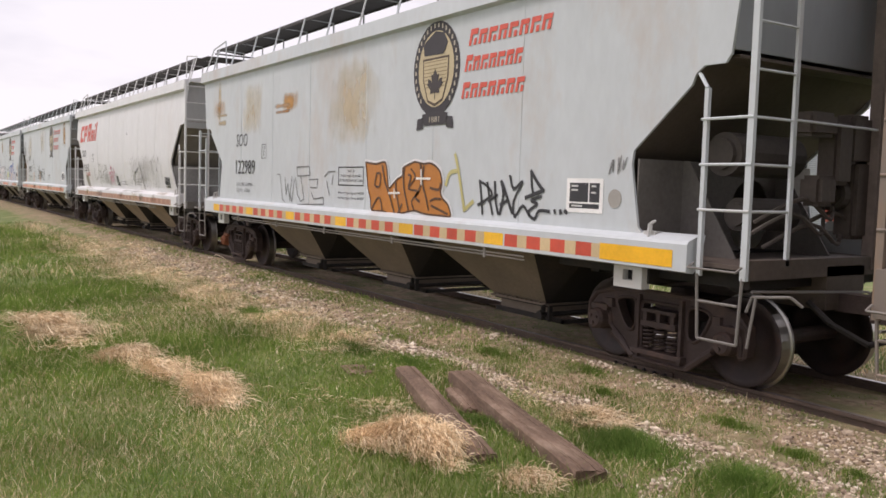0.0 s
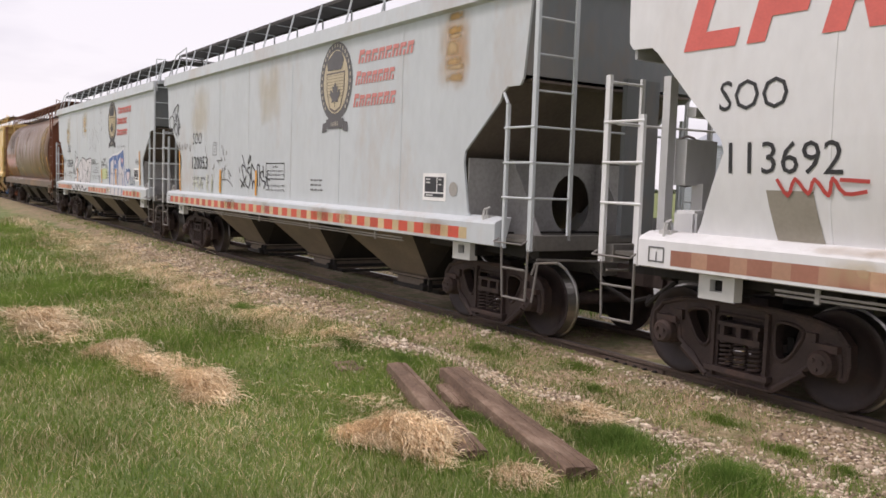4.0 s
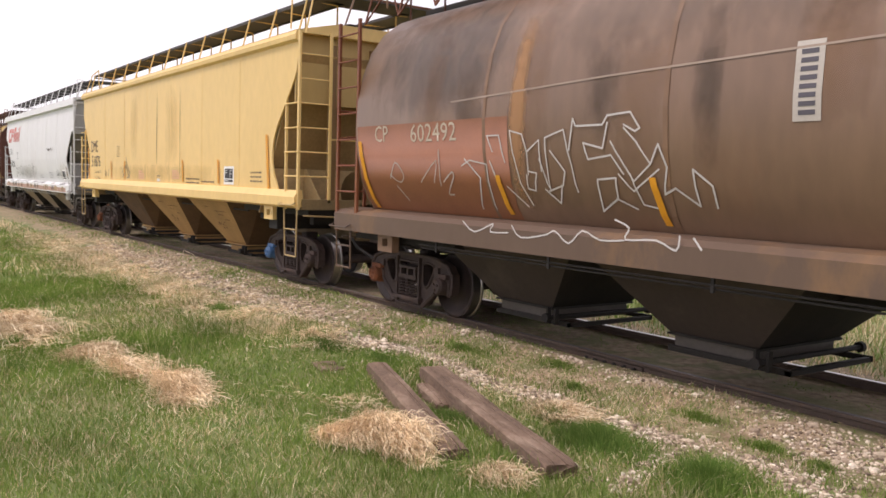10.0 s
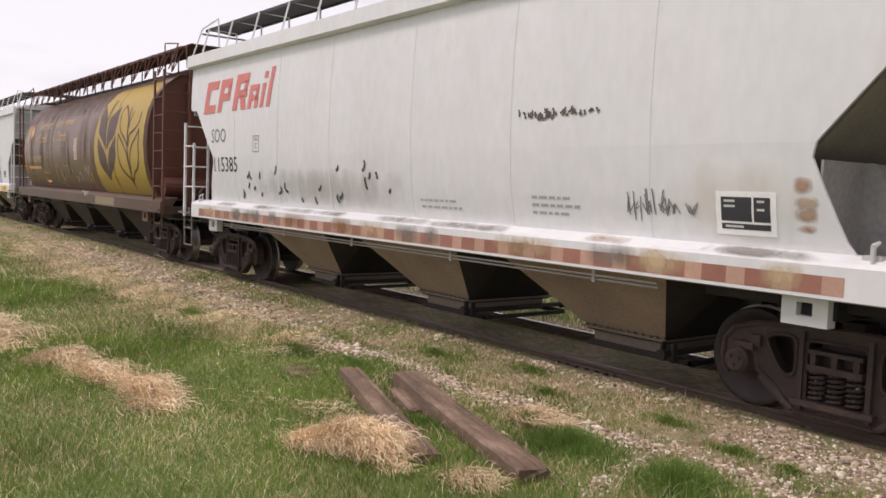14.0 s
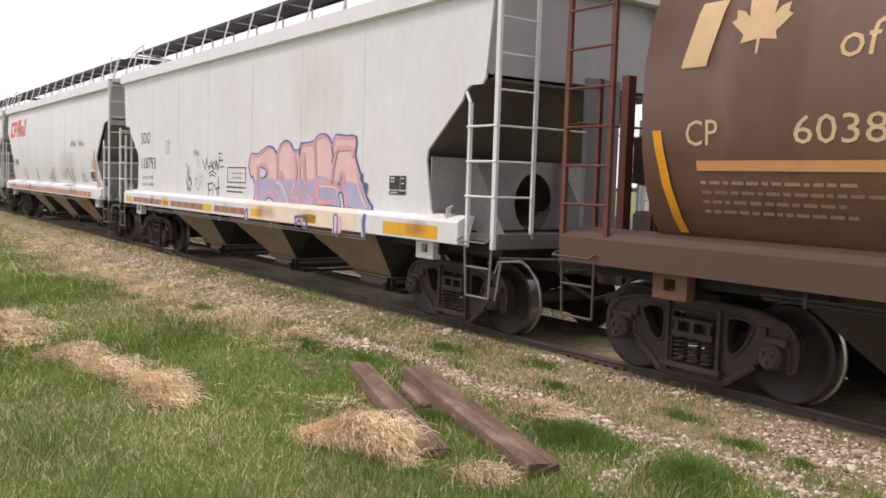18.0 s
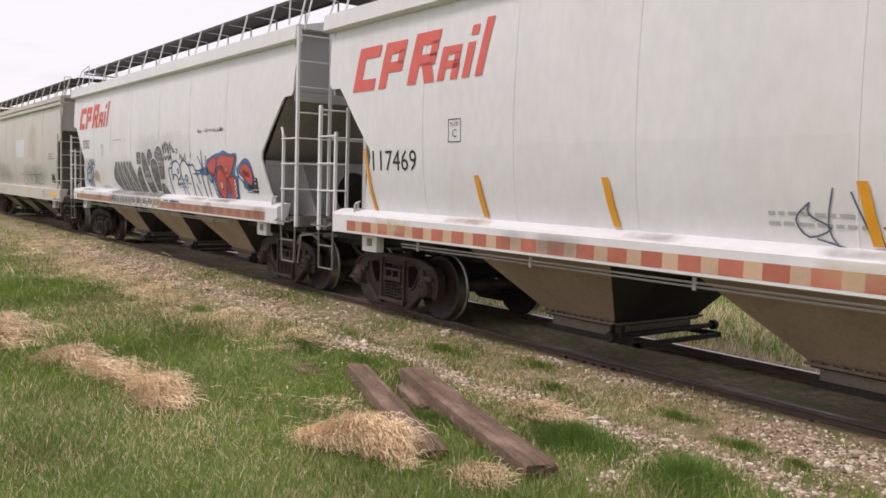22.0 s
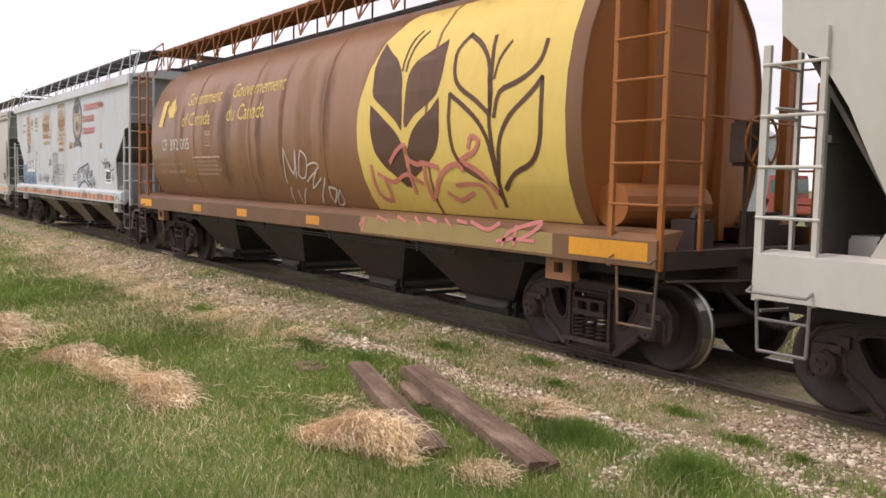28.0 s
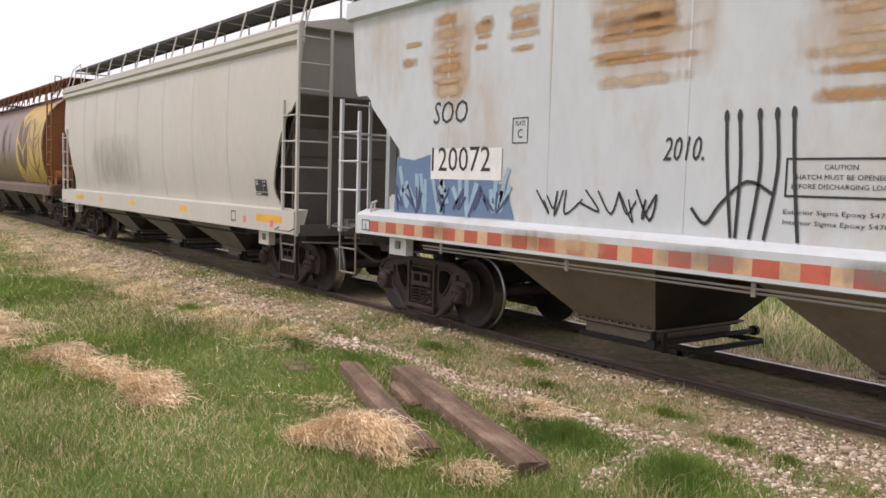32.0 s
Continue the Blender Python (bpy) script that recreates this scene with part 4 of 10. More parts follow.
for key, x0, kind, paint, rust in TRAIN:
    if kind in used:
        car = copy_thing(TEMPLATE[kind], pose(x0, 0, 0))
    else:
        car = TEMPLATE[kind]
        car.matrix_basis = pose(x0, 0, 0)
        used.add(kind)
    tagged(car, OWN_LABEL.get(key, "grimy dark grey hopper car at the head of the cars"), "freight car", "cars of the grain train")
    for o in car.children_recursive:
        base = o.name.split(".")[0]
        c = paint
        if kind.startswith("round") and base in ("end_head", "end_stiffener", "end_post", "side_ladder", "air_reservoir", "end_ladder", "hand_brake_wheel"):
            c = ENDS[key]
        if base == "hand_brake_housing":
            c = (0.07, 0.045, 0.032)
        # recessed end parts: dirt and the recess's shade both put into the base colours
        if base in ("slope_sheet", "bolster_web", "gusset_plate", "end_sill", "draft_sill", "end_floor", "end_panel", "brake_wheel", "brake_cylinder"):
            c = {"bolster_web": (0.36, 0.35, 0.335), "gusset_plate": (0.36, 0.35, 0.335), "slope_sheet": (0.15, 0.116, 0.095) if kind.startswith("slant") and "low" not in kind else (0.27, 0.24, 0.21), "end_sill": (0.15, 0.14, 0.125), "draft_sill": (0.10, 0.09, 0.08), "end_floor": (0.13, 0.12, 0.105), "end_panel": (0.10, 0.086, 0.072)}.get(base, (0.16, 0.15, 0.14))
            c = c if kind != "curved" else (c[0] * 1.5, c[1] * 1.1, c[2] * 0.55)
        # hoppers: body paint scaled down and browned, dirt and underside shade in one
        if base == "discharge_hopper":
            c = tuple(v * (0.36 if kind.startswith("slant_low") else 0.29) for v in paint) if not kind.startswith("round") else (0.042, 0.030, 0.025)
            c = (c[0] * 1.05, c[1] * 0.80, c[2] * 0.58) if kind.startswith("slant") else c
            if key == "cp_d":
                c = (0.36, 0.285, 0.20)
        # end walls and centre posts: body paint scaled down, grime and shade in it
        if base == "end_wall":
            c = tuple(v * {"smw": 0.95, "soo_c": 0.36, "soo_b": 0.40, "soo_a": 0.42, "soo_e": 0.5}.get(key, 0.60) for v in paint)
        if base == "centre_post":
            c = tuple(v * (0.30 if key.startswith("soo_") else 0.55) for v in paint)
        if base in ("sill_step", "coupling_handle", "uncoupling_lever"):
            c = (0.20, 0.185, 0.17) if not kind.startswith("round") else (0.10, 0.07, 0.055)
            c = c if kind != "curved" else (0.45, 0.32, 0.15)
        if kind == "curved" and base in ("end_post", "brake_gearbox", "brake_valve"):
            c = (0.22, 0.135, 0.06)
        if kind.startswith("round") and base in ("end_floor", "end_sill", "draft_sill", "brake_valve", "brake_gearbox", "brake_cylinder"):
            c = (0.055, 0.034, 0.026)
        if kind.startswith("round") and base in ("running_board", "walkway_bracket", "end_platform"):
            c = tuple(v * 0.7 for v in ENDS[key])
        if kind.startswith("round") and base == "side_sill":
            c = tuple(0.55 * v + 0.02 for v in paint)
        if kind == "curved" and base == "discharge_hopper":
            c = (0.40, 0.235, 0.085)
        if base == "brake_pipe":
            c = (0.30, 0.28, 0.26)
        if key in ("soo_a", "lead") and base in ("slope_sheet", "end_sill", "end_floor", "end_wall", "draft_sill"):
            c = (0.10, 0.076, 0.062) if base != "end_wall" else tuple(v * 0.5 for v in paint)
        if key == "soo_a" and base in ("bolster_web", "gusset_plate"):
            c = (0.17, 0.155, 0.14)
        if base in ("outlet_throat", "bolted_flange"):
            c = (0.38, 0.22, 0.08) if kind == "curved" else (0.17, 0.135, 0.105) if not kind.startswith("round") else (0.10, 0.085, 0.075)
        if base in ("jacking_pad",) and kind.startswith("slant"):
            c = (0.6, 0.6, 0.58)
        if kind.startswith("round") and base in ("stile", "rung"):
            c = ENDS[key]
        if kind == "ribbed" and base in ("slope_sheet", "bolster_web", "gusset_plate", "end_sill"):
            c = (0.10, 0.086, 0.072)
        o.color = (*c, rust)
    CARS[key] = car
for key in ("soo_a", "cp_d"):
    for o in list(CARS[key].children):
        if o.name.startswith("centre_post"):
            bpy.data.objects.remove(o)
# a few bearings and wheels stand out: bright rust, and one painted blue
RUSTED = mat("bright_rusted_steel", (0.22, 0.075, 0.032), 0.85, 0.0, 0.4, 5, 40, 0.4, (0.08, 0.035, 0.022), 0.5, 4.0)
BLUECAP = mat("blue_bearing_paint", (0.06, 0.15, 0.32), 0.5, 0.0, 0.3, 6, 40, 0.2, (0.04, 0.04, 0.045), 0.4, 5.0)


def repaint(ob, material):
    ob.data = ob.data.copy()
    ob.data.materials[0] = material


for key, end, side, material in (("soo_a", -1, -1, RUSTED), ("gov_a", -1, -1, RUSTED), ("dme", -1, -1, RUSTED), ("dme", 1, -1, BLUECAP)):
    for o in CARS[key].children:
        x = o.matrix_basis.translation.x
        if o.name.startswith("side_frame") and x * end > 0 and o.matrix_basis[1][1] > 0:
            for cap in o.children:
                if cap.name.startswith("bearing_cap") and cap.matrix_basis.translation.x * side > 0:
                    repaint(cap, material)
        if key == "dme" and material == RUSTED and o.name.startswith("axle") and x < -7.2:
            for w in o.children:
                if w.matrix_basis.translation.y < 0:
                    repaint(w, material)
# broad grimy post between the first two cars, and brake rigging on the leading end of the pale car
bm = bmesh.new()
box(bm, 7.86, 7.98, 0.42, 1.30, 1.2, 4.3)
box(bm, 7.98, 8.02, 0.50, 0.60, 1.2, 4.3)
part("centre_post", bm, SHADE_PAINT, CARS["soo_a"], "broad grimy brown end post").color = (0.21, 0.165, 0.14, 0.4)
SOO_GEAR = [("air_reservoir", (7.18, -0.95, 2.32), (7.18, 0.10, 2.32), 0.22), ("brake_cylinder", (7.23, -0.75, 1.72), (7.23, 0.05, 1.72), 0.17), ("auxiliary_reservoir", (7.68, 0.10, 1.95), (7.68, 0.75, 1.95), 0.17)]
for name, a, b, r in SOO_GEAR:
    bm = bmesh.new()
    rod(bm, a, b, r, 18)
    rod(bm, (a[0], a[1] - 0.05, a[2]), a, r * 0.7, 14)
    o = part(name, bm, SHADE_PAINT, CARS["soo_a"], "grimy grey brake tank")
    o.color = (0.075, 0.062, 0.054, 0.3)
for y, z, w, h in ((-0.35, 2.62, 0.42, 0.24), (-0.25, 1.98, 0.30, 0.30), (0.0, 2.35, 0.28, 0.62), (0.28, 2.5, 0.36, 0.5), (0.45, 1.9, 0.5, 0.8)):
    bm = bmesh.new()
    box(bm, 7.65, 7.89, y - w / 2, y + w / 2, z - h / 2, z + h / 2)
    bmesh.ops.bevel(bm, geom=bm.edges[:], offset=0.04, segments=2, affect="EDGES")
    o = part("brake_gear", bm, SHADE_PAINT, CARS["soo_a"], "grimy grey brake valve housing")
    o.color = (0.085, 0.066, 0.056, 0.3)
for i, (y, z) in enumerate(((-0.5, 1.6), (-0.2, 1.5), (0.15, 1.62), (-0.35, 1.75))):
    bm = bmesh.new()
    path(bm, curve_cut([(7.5, y - 0.5, z - 0.1), (7.75, y - 0.1, z + 0.15), (7.8, y + 0.3, z - 0.05), (7.6, y + 0.6, z + 0.3)], 4), 0.022, 6)
    o = part("air_pipe", bm, SHADE_PAINT, CARS["soo_a"])
    o.color = (0.10, 0.082, 0.070, 0.3)

# ---- the ground and the track ----
def ground_z(x, y):
    """Ground height: level by the ties, falling a little towards the camera and beyond the track."""
    d = np.abs(y)
    z = np.interp(d, [0, 0.70, 0.80, 0.95, 1.25, 1.9, 3.2, 6, 12, 40], [-0.108, -0.112, -0.095, -0.078, -0.105, -0.20, -0.30, -0.33, -0.38, -0.6])
    return z + 0.025 * np.sin(0.9 * x + 0.4 * y) * np.clip((d - 1.4) / 2, 0, 1) + 0.02 * np.sin(2.3 * y - 1.7 * x) * np.clip((d - 1.4) / 2, 0, 1)


def ground_sheet():
    def axis(lo, hi, step, far):
        a = list(np.arange(lo, hi + 1e-6, step))
        k, w = step, []
        v = hi
        while v < far:
            k *= 1.35
            v += k
            w.append(v)
        k, u, v = step, [], lo
        while v > -far:
            k *= 1.35
            v -= k
            u.append(v)
        return np.array(u[::-1] + a + w)
    xs, ys = axis(-30, 2, 0.25, 2500), axis(-9, 4, 0.1, 2500)
    X, Y = np.meshgrid(xs, ys, indexing="ij")
    Z = ground_z(X, Y)
    n, m = X.shape
    v = np.stack([X.ravel(), Y.ravel(), Z.ravel()], 1)
    i = np.arange(n * m).reshape(n, m)
    f = np.stack([i[:-1, :-1], i[1:, :-1], i[1:, 1:], i[:-1, 1:]], -1).reshape(-1, 4)
    me = bpy.data.meshes.new("ground")
    me.from_pydata(v.tolist(), [], f.tolist())
    me.materials.append(ground_material())
    for p in me.polygons:
        p.use_smooth = True
    ob = new("ground", me)
    return tagged(ob, "rough grassy ground with dry straw patches and gravel by the track", "ground", kind="structure")


def ground_material():
    m = bpy.data.materials.new("ground_soil_and_grass")
    m.use_nodes = True
    n, l = m.node_tree.nodes, m.node_tree.links
    b = n["Principled BSDF"]
    b.inputs["Roughness"].default_value = 0.95
    tc = n.new("ShaderNodeTexCoord")
    sep = n.new("ShaderNodeSeparateXYZ")
    l.new(tc.outputs["Object"], sep.inputs[0])

    def noise_node(s, d=6):
        q = n.new("ShaderNodeTexNoise")
        q.inputs["Scale"].default_value, q.inputs["Detail"].default_value = s, d
        l.new(tc.outputs["Object"], q.inputs["Vector"])
        return q

    def ramp(src, stops):
        r = n.new("ShaderNodeValToRGB")
        while len(r.color_ramp.elements) < len(stops):
            r.color_ramp.elements.new(0.5)
        for e, (p, c) in zip(r.color_ramp.elements, stops):
            e.position, e.color = p, (*c, 1)
        l.new(src, r.inputs["Fac"])
        return r

    grass = ramp(noise_node(1.4).outputs["Fac"], [(0.3, (0.10, 0.145, 0.035)), (0.5, (0.15, 0.185, 0.055)), (0.70, (0.24, 0.225, 0.10))])
    soil = ramp(noise_node(9, 8).outputs["Fac"], [(0.3, (0.20, 0.135, 0.08)), (0.5, (0.33, 0.24, 0.15)), (0.7, (0.45, 0.35, 0.23))])
    moss = ramp(noise_node(2.6, 7).outputs["Fac"], [(0.44, (0, 0, 0)), (0.60, (0.75, 0.75, 0.75))])
    mossy = n.new("ShaderNodeMix")
    mossy.data_type = "RGBA"
    l.new(moss.outputs["Color"], mossy.inputs[0])
    l.new(soil.outputs["Color"], mossy.inputs[6])
    mossy.inputs[7].default_value = (0.175, 0.18, 0.070, 1)
    # gravel and bare soil near the rails, with a ragged edge
    off = n.new("ShaderNodeMath")
    off.operation = "ABSOLUTE"
    l.new(sep.outputs["Y"], off.inputs[0])
    jit = n.new("ShaderNodeMath")
    jit.operation = "MULTIPLY_ADD"
    jit.inputs[1].default_value = 1.9
    l.new(noise_node(1.1, 8).outputs["Fac"], jit.inputs[0])
    l.new(off.outputs[0], jit.inputs[2])
    edge = n.new("ShaderNodeMapRange")
    edge.inputs["From Min"].default_value, edge.inputs["From Max"].default_value = 2.9, 3.5
    l.new(jit.outputs[0], edge.inputs["Value"])
    mx = n.new("ShaderNodeMix")
    mx.data_type = "RGBA"
    l.new(edge.outputs[0], mx.inputs[0])
    l.new(mossy.outputs[2], mx.inputs[6])
    l.new(grass.outputs["Color"], mx.inputs[7])
    l.new(mx.outputs[2], b.inputs["Base Color"])
    bp = n.new("ShaderNodeBump")
    bp.inputs["Strength"].default_value, bp.inputs["Distance"].default_value = 0.8, 0.04
    l.new(noise_node(22, 8).outputs["Fac"], bp.inputs["Height"])
    l.new(bp.outputs["Normal"], b.inputs["Normal"])
    return m


ground_sheet()

RAIL_PARTS = [("rail_head", [(-0.037, -0.004), (-0.030, 0.0), (0.030, 0.0), (0.037, -0.004), (0.037, -0.035), (0.010, -0.048), (-0.010, -0.048), (-0.037, -0.035)]),
              ("rail_web", [(-0.010, -0.048), (0.010, -0.048), (0.010, -0.13), (-0.010, -0.13)]),
              ("rail_foot", [(-0.010, -0.13), (0.010, -0.13), (0.07, -0.148), (0.07, -0.16), (-0.07, -0.16), (-0.07, -0.148)])]
for y in (-0.755, 0.755):
    r = new("rail")
    r.matrix_basis = pose(0, y, 0)
    tagged(r, "worn steel rail with a polished head and rusty web", "rail", "rails of the track")
    for name, sec in RAIL_PARTS:
        bm = bmesh.new()
        prism(bm, sec, -260, 120)
        p = part(name, bm, RAILM, r)
        if name == "rail_head":
            p.data.materials.append(RAILTOP if y > 0 else RAILSHADE)
            for f in p.data.polygons:
                if f.normal.z > 0.9 and f.center.z > -0.01:
                    f.material_index = 1
bm = bmesh.new()
box(bm, -0.115, 0.115, -1.3, 1.3, -0.34, -0.145)
bmesh.ops.bevel(bm, geom=bm.edges[:], offset=0.012, segments=1, affect="EDGES")
tie0 = part("railway_tie", bm, OLDTIE, None)
tie0.matrix_basis = pose(2.0, 0, 0)
tagged(tie0, "dark weathered wooden railway tie half buried in soil", "railway tie", "ties under the rails")
rng = random.Random(4)
for i in range(1, 90):
    copy_thing(tie0, pose(2.0 - 0.53 * i, rng.uniform(-0.04, 0.04), rng.uniform(-0.02, 0.006), 0, 0, rng.uniform(-1.5, 1.5)))


def timber(name, w, h, a, b, za, zb, label, seed, cracks=3):
    """A loose weathered timber, checked and worn, its top running from the plan point a at height za to b at zb."""
    bm = bmesh.new()
    n = 30
    r = random.Random(seed)
    length = math.hypot(b[0] - a[0], b[1] - a[1])
    sec = [(-w / 2, -h), (w / 2, -h), (w / 2 + 0.002, -h * 0.5), (w / 2, -0.016), (w / 2 - 0.014, -0.002)]
    tops = sorted(r.uniform(-w * 0.36, w * 0.36) for _ in range(cracks))
    for c in tops[::-1]:
        sec += [(c + 0.005, 0), (c, -0.014), (c - 0.005, 0)]
    sec += [(-w / 2 + 0.014, -0.002), (-w / 2, -0.016), (-w / 2 - 0.002, -h * 0.5)]
    m = len(sec)
    wave = [r.uniform(0, 6.3) for _ in range(m)]
    rows = []
    for i in range(n + 1):
        t = i / n
        x = length * (t - 0.5)
        ends = 1 if i in (0, n) else 0
        row = []
        for k, (u, v) in enumerate(sec):
            dx = r.uniform(-0.022, 0.022) if ends else r.uniform(-0.01, 0.01)
            sink = -0.012 * ends if v > -0.02 else 0.0
            chip = 0.016 * max(0.0, math.sin(t * 7 + wave[0] + k)) ** 6 if abs(u) > w * 0.4 and v > -0.03 else 0.0
            rows_v = v + sink - chip + (0.005 * math.sin(t * 8 + wave[0]) + r.uniform(-0.0025, 0.0025) if v > -h else 0)
            row.append(bm.verts.new((x + dx, u + 0.004 * math.sin(t * 5 + wave[1]) + r.uniform(-0.002, 0.002), rows_v)))
        rows.append(row)
    for p, q in zip(rows, rows[1:]):
        for i in range(m):
            j = (i + 1) % m
            bm.faces.new((p[i], p[j], q[j], q[i]))
    bm.faces.new(rows[0][::-1])
    bm.faces.new(rows[-1])
    ob = part(name, bm, TIEM, None)
    ang = math.degrees(math.atan2(b[1] - a[1], b[0] - a[0]))
    ob.matrix_basis = pose((a[0] + b[0]) / 2, (a[1] + b[1]) / 2, (za + zb) / 2, 0, math.degrees(math.atan2(za - zb, length)), ang)
    return tagged(ob, label, "timber", "discarded timbers in the grass")


timber("timber", 0.225, 0.20, (-8.32, -2.96), (-5.39, -3.95), -0.155, -0.215, "weathered brown timber tie lying in the grass by the track", 5)
timber("timber", 0.27, 0.22, (-7.60, -2.68), (-4.58, -3.54), -0.095, -0.175, "split brown timber tie lying beside another in the grass", 8, 4)
timber("timber", 0.20, 0.14, (-7.35, -2.92), (-6.72, -3.10), -0.20, -0.255, "short broken timber piece half hidden between longer ones", 3, 1)
timber("timber", 0.30, 0.10, (-9.05, -3.28), (-8.62, -3.36), -0.265, -0.27, "flat rotten timber scrap sunk in the grass", 4, 1)


# ---- lettering, emblems, tape and spray paint on the cars ----
KIND = {key: kind for key, _, kind, _, _ in TRAIN}
SHIFT = {"soo_a": 0.23, "cp_c": -0.26}
BLACK, RED, CREAM, AMBER, WHITEP = (0.03, 0.03, 0.032), (0.62, 0.09, 0.055), (0.62, 0.47, 0.27), (0.75, 0.33, 0.02), (0.72, 0.71, 0.69)


def side_point(key, x, z, lay):
    """A point on the near side of a car, lay layers of paint proud of it."""
    return (x, -(side_y(KIND[key], z) + 0.003 + 0.0025 * lay), z)


def decal(key, name, polys, col, lay=1, rust=0.0, material=None, sill=None):
    """Flat painted shapes, each a convex or plain outline in (x, z), as one part of the car."""
    from mathutils.geometry import tessellate_polygon
    bm = bmesh.new()
    brushed = name in ("spray_tag", "scuff_mark", "graffiti", "scratch_line", "graffiti_outline", "stencil", "wheat_outline")
    for i, q in enumerate(polys):
        # overlapping strokes lie a hair above one another
        hair = 0.0005 * (i % 4) if brushed else 0.0
        vs = [bm.verts.new((x, -(sill + 0.002 * lay) - hair if sill else -hair, z)) for x, z in q]
        if len(q) <= 4:
            bm.faces.new(vs)
        else:
            for t in tessellate_polygon([[Vector((x, z, 0)) for x, z in q]]):
                bm.faces.new([vs[i] for i in t])
    return laid(key, name, bm, col, lay, rust, material, sill)


def laid(key, name, bm, col, lay, rust, material, sill):
    """Lays a flat mesh in the xz plane on the car's side, bent where the side bends."""
    for v in bm.verts:
        v.co.x += SHIFT.get(key, 0.0)
    if sill is None:
        if KIND[key] in PROFILE:
            bmesh.ops.remove_doubles(bm, verts=bm.verts, dist=1e-5)
            for _, z in PROFILE[KIND[key]][:-1]:
                bmesh.ops.bisect_plane(bm, geom=bm.verts[:] + bm.edges[:] + bm.faces[:], plane_co=(0, 0, z), plane_no=(0, 0, 1))
        for v in bm.verts:
            hair = v.co.y
            v.co = side_point(key, v.co.x, v.co.z, lay)
            v.co.y += hair
    for f in bm.faces:
        f.normal_update()
        if f.normal.y > 0:
            f.normal_flip()
    me = bpy.data.meshes.new(name)
    bm.to_mesh(me)
    bm.free()
    if sill is None and KIND[key] in PROFILE:
        for f in me.polygons:
            f.use_smooth = True
    me.materials.append(material or SIGN)
    o = new(name, me)
    if name in ("data_panel_marks", "stain_streak", "spray_tag", "white_label_marks", "scuff_mark", "small_print", "graffiti", "graffiti_outline", "lettering", "red_wordmark", "crest_lettering"):
        tagged(o, kind="stuff")
    o.parent = CARS[key]
    o.color = (*col, rust)
    return o


def rect(x0, x1, z0, z1, lean=0.0):
    return [(x0, z0), (x1, z0), (x1 + lean * (z1 - z0), z1), (x0 + lean * (z1 - z0), z1)]


def frame_box(x0, x1, z0, z1, w):
    return [rect(x0, x1, z0, z0 + w), rect(x0, x1, z1 - w, z1), rect(x0, x0 + w, z0 + w, z1 - w), rect(x1 - w, x1, z0 + w, z1 - w)]


def strip(zs, left, right, n=3):
    """Quads between two edges given at the heights zs, so that they follow a curved side."""
    out = []
    for (z0, l0, r0), (z1, l1, r1) in zip(zip(zs, left, right), list(zip(zs, left, right))[1:]):
        for k in range(n):
            a, b = k / n, (k + 1) / n
            out.append([(l0 + (r0 - l0) * a, z0), (l0 + (r0 - l0) * b, z0), (l1 + (r1 - l1) * b, z1), (l1 + (r1 - l1) * a, z1)])
    return out


def stroke(pts, w):
    """A brush line as quads along a polyline."""
    out = []
    for (xa, za), (xb, zb) in zip(pts, pts[1:]):
        dx, dz = xb - xa, zb - za
        q = math.hypot(dx, dz) or 1
        nx, nz = -dz / q * w / 2, dx / q * w / 2
        ex, ez = dx / q * w * 0.3, dz / q * w * 0.3
        out.append([(xa - ex + nx, za - ez + nz), (xa - ex - nx, za - ez - nz), (xb + ex - nx, zb + ez - nz), (xb + ex + nx, zb + ez + nz)])
    return out


def smooth(pts, n=5):
    return curve_cut([tuple(p) for p in pts], n)


def scribble(seed, x0, x1, z0, z1, n, w, tall=0.8):
    """Illegible handwriting: linked loops and hooks."""
    r = random.Random(seed)
    out = []
    for i in range(n):
        xa = x0 + (x1 - x0) * i / n
        d = (x1 - x0) / n
        k = r.randint(3, 5)
        pts = [(xa + d * r.uniform(-0.1, 1.1), z0 + (z1 - z0) * (r.uniform(0, 0.35) if j % 2 else r.uniform(tall - 0.3, 1.0))) for j in range(k)]
        out += stroke(smooth(pts, 4), w * r.uniform(0.8, 1.2))
    return out


def dashes(seed, x0, x1, z0, z1, n, w, long=1.0):
    r = random.Random(seed)
    out = []
    for i in range(n):
        x, z = r.uniform(x0, x1), r.uniform(z0, z1)
        a, q = r.uniform(0.6, 2.2), long * r.uniform(0.04, 0.16)
        out += stroke(smooth([(x, z), (x + q * math.cos(a) + r.uniform(-.03, .03), z + q * math.sin(a) / 2), (x + q * math.cos(a), z + q * math.sin(a))], 3), w)
    return out


GLYPHS = {}


def glyphs(jobs):
    """Meshes of the words, from the built-in font: words -> (corners, faces)."""
    obs = []
    for words in jobs:
        cu = bpy.data.curves.new("words", "FONT")
        cu.body, cu.resolution_u, cu.offset, cu.fill_mode = words, 2, 0.0, "FRONT"
        obs.append((words, new("words", cu)))
    dg = bpy.context.evaluated_depsgraph_get()
    for words, ob in obs:
        ev = ob.evaluated_get(dg)
        me = ev.to_mesh()
        v = [(p.co.x, p.co.y) for p in me.vertices]
        f = [list(p.vertices) for p in me.polygons]
        ev.to_mesh_clear()
        GLYPHS[words] = (v, f)
        cu = ob.data
        bpy.data.objects.remove(ob)
        bpy.data.curves.remove(cu)


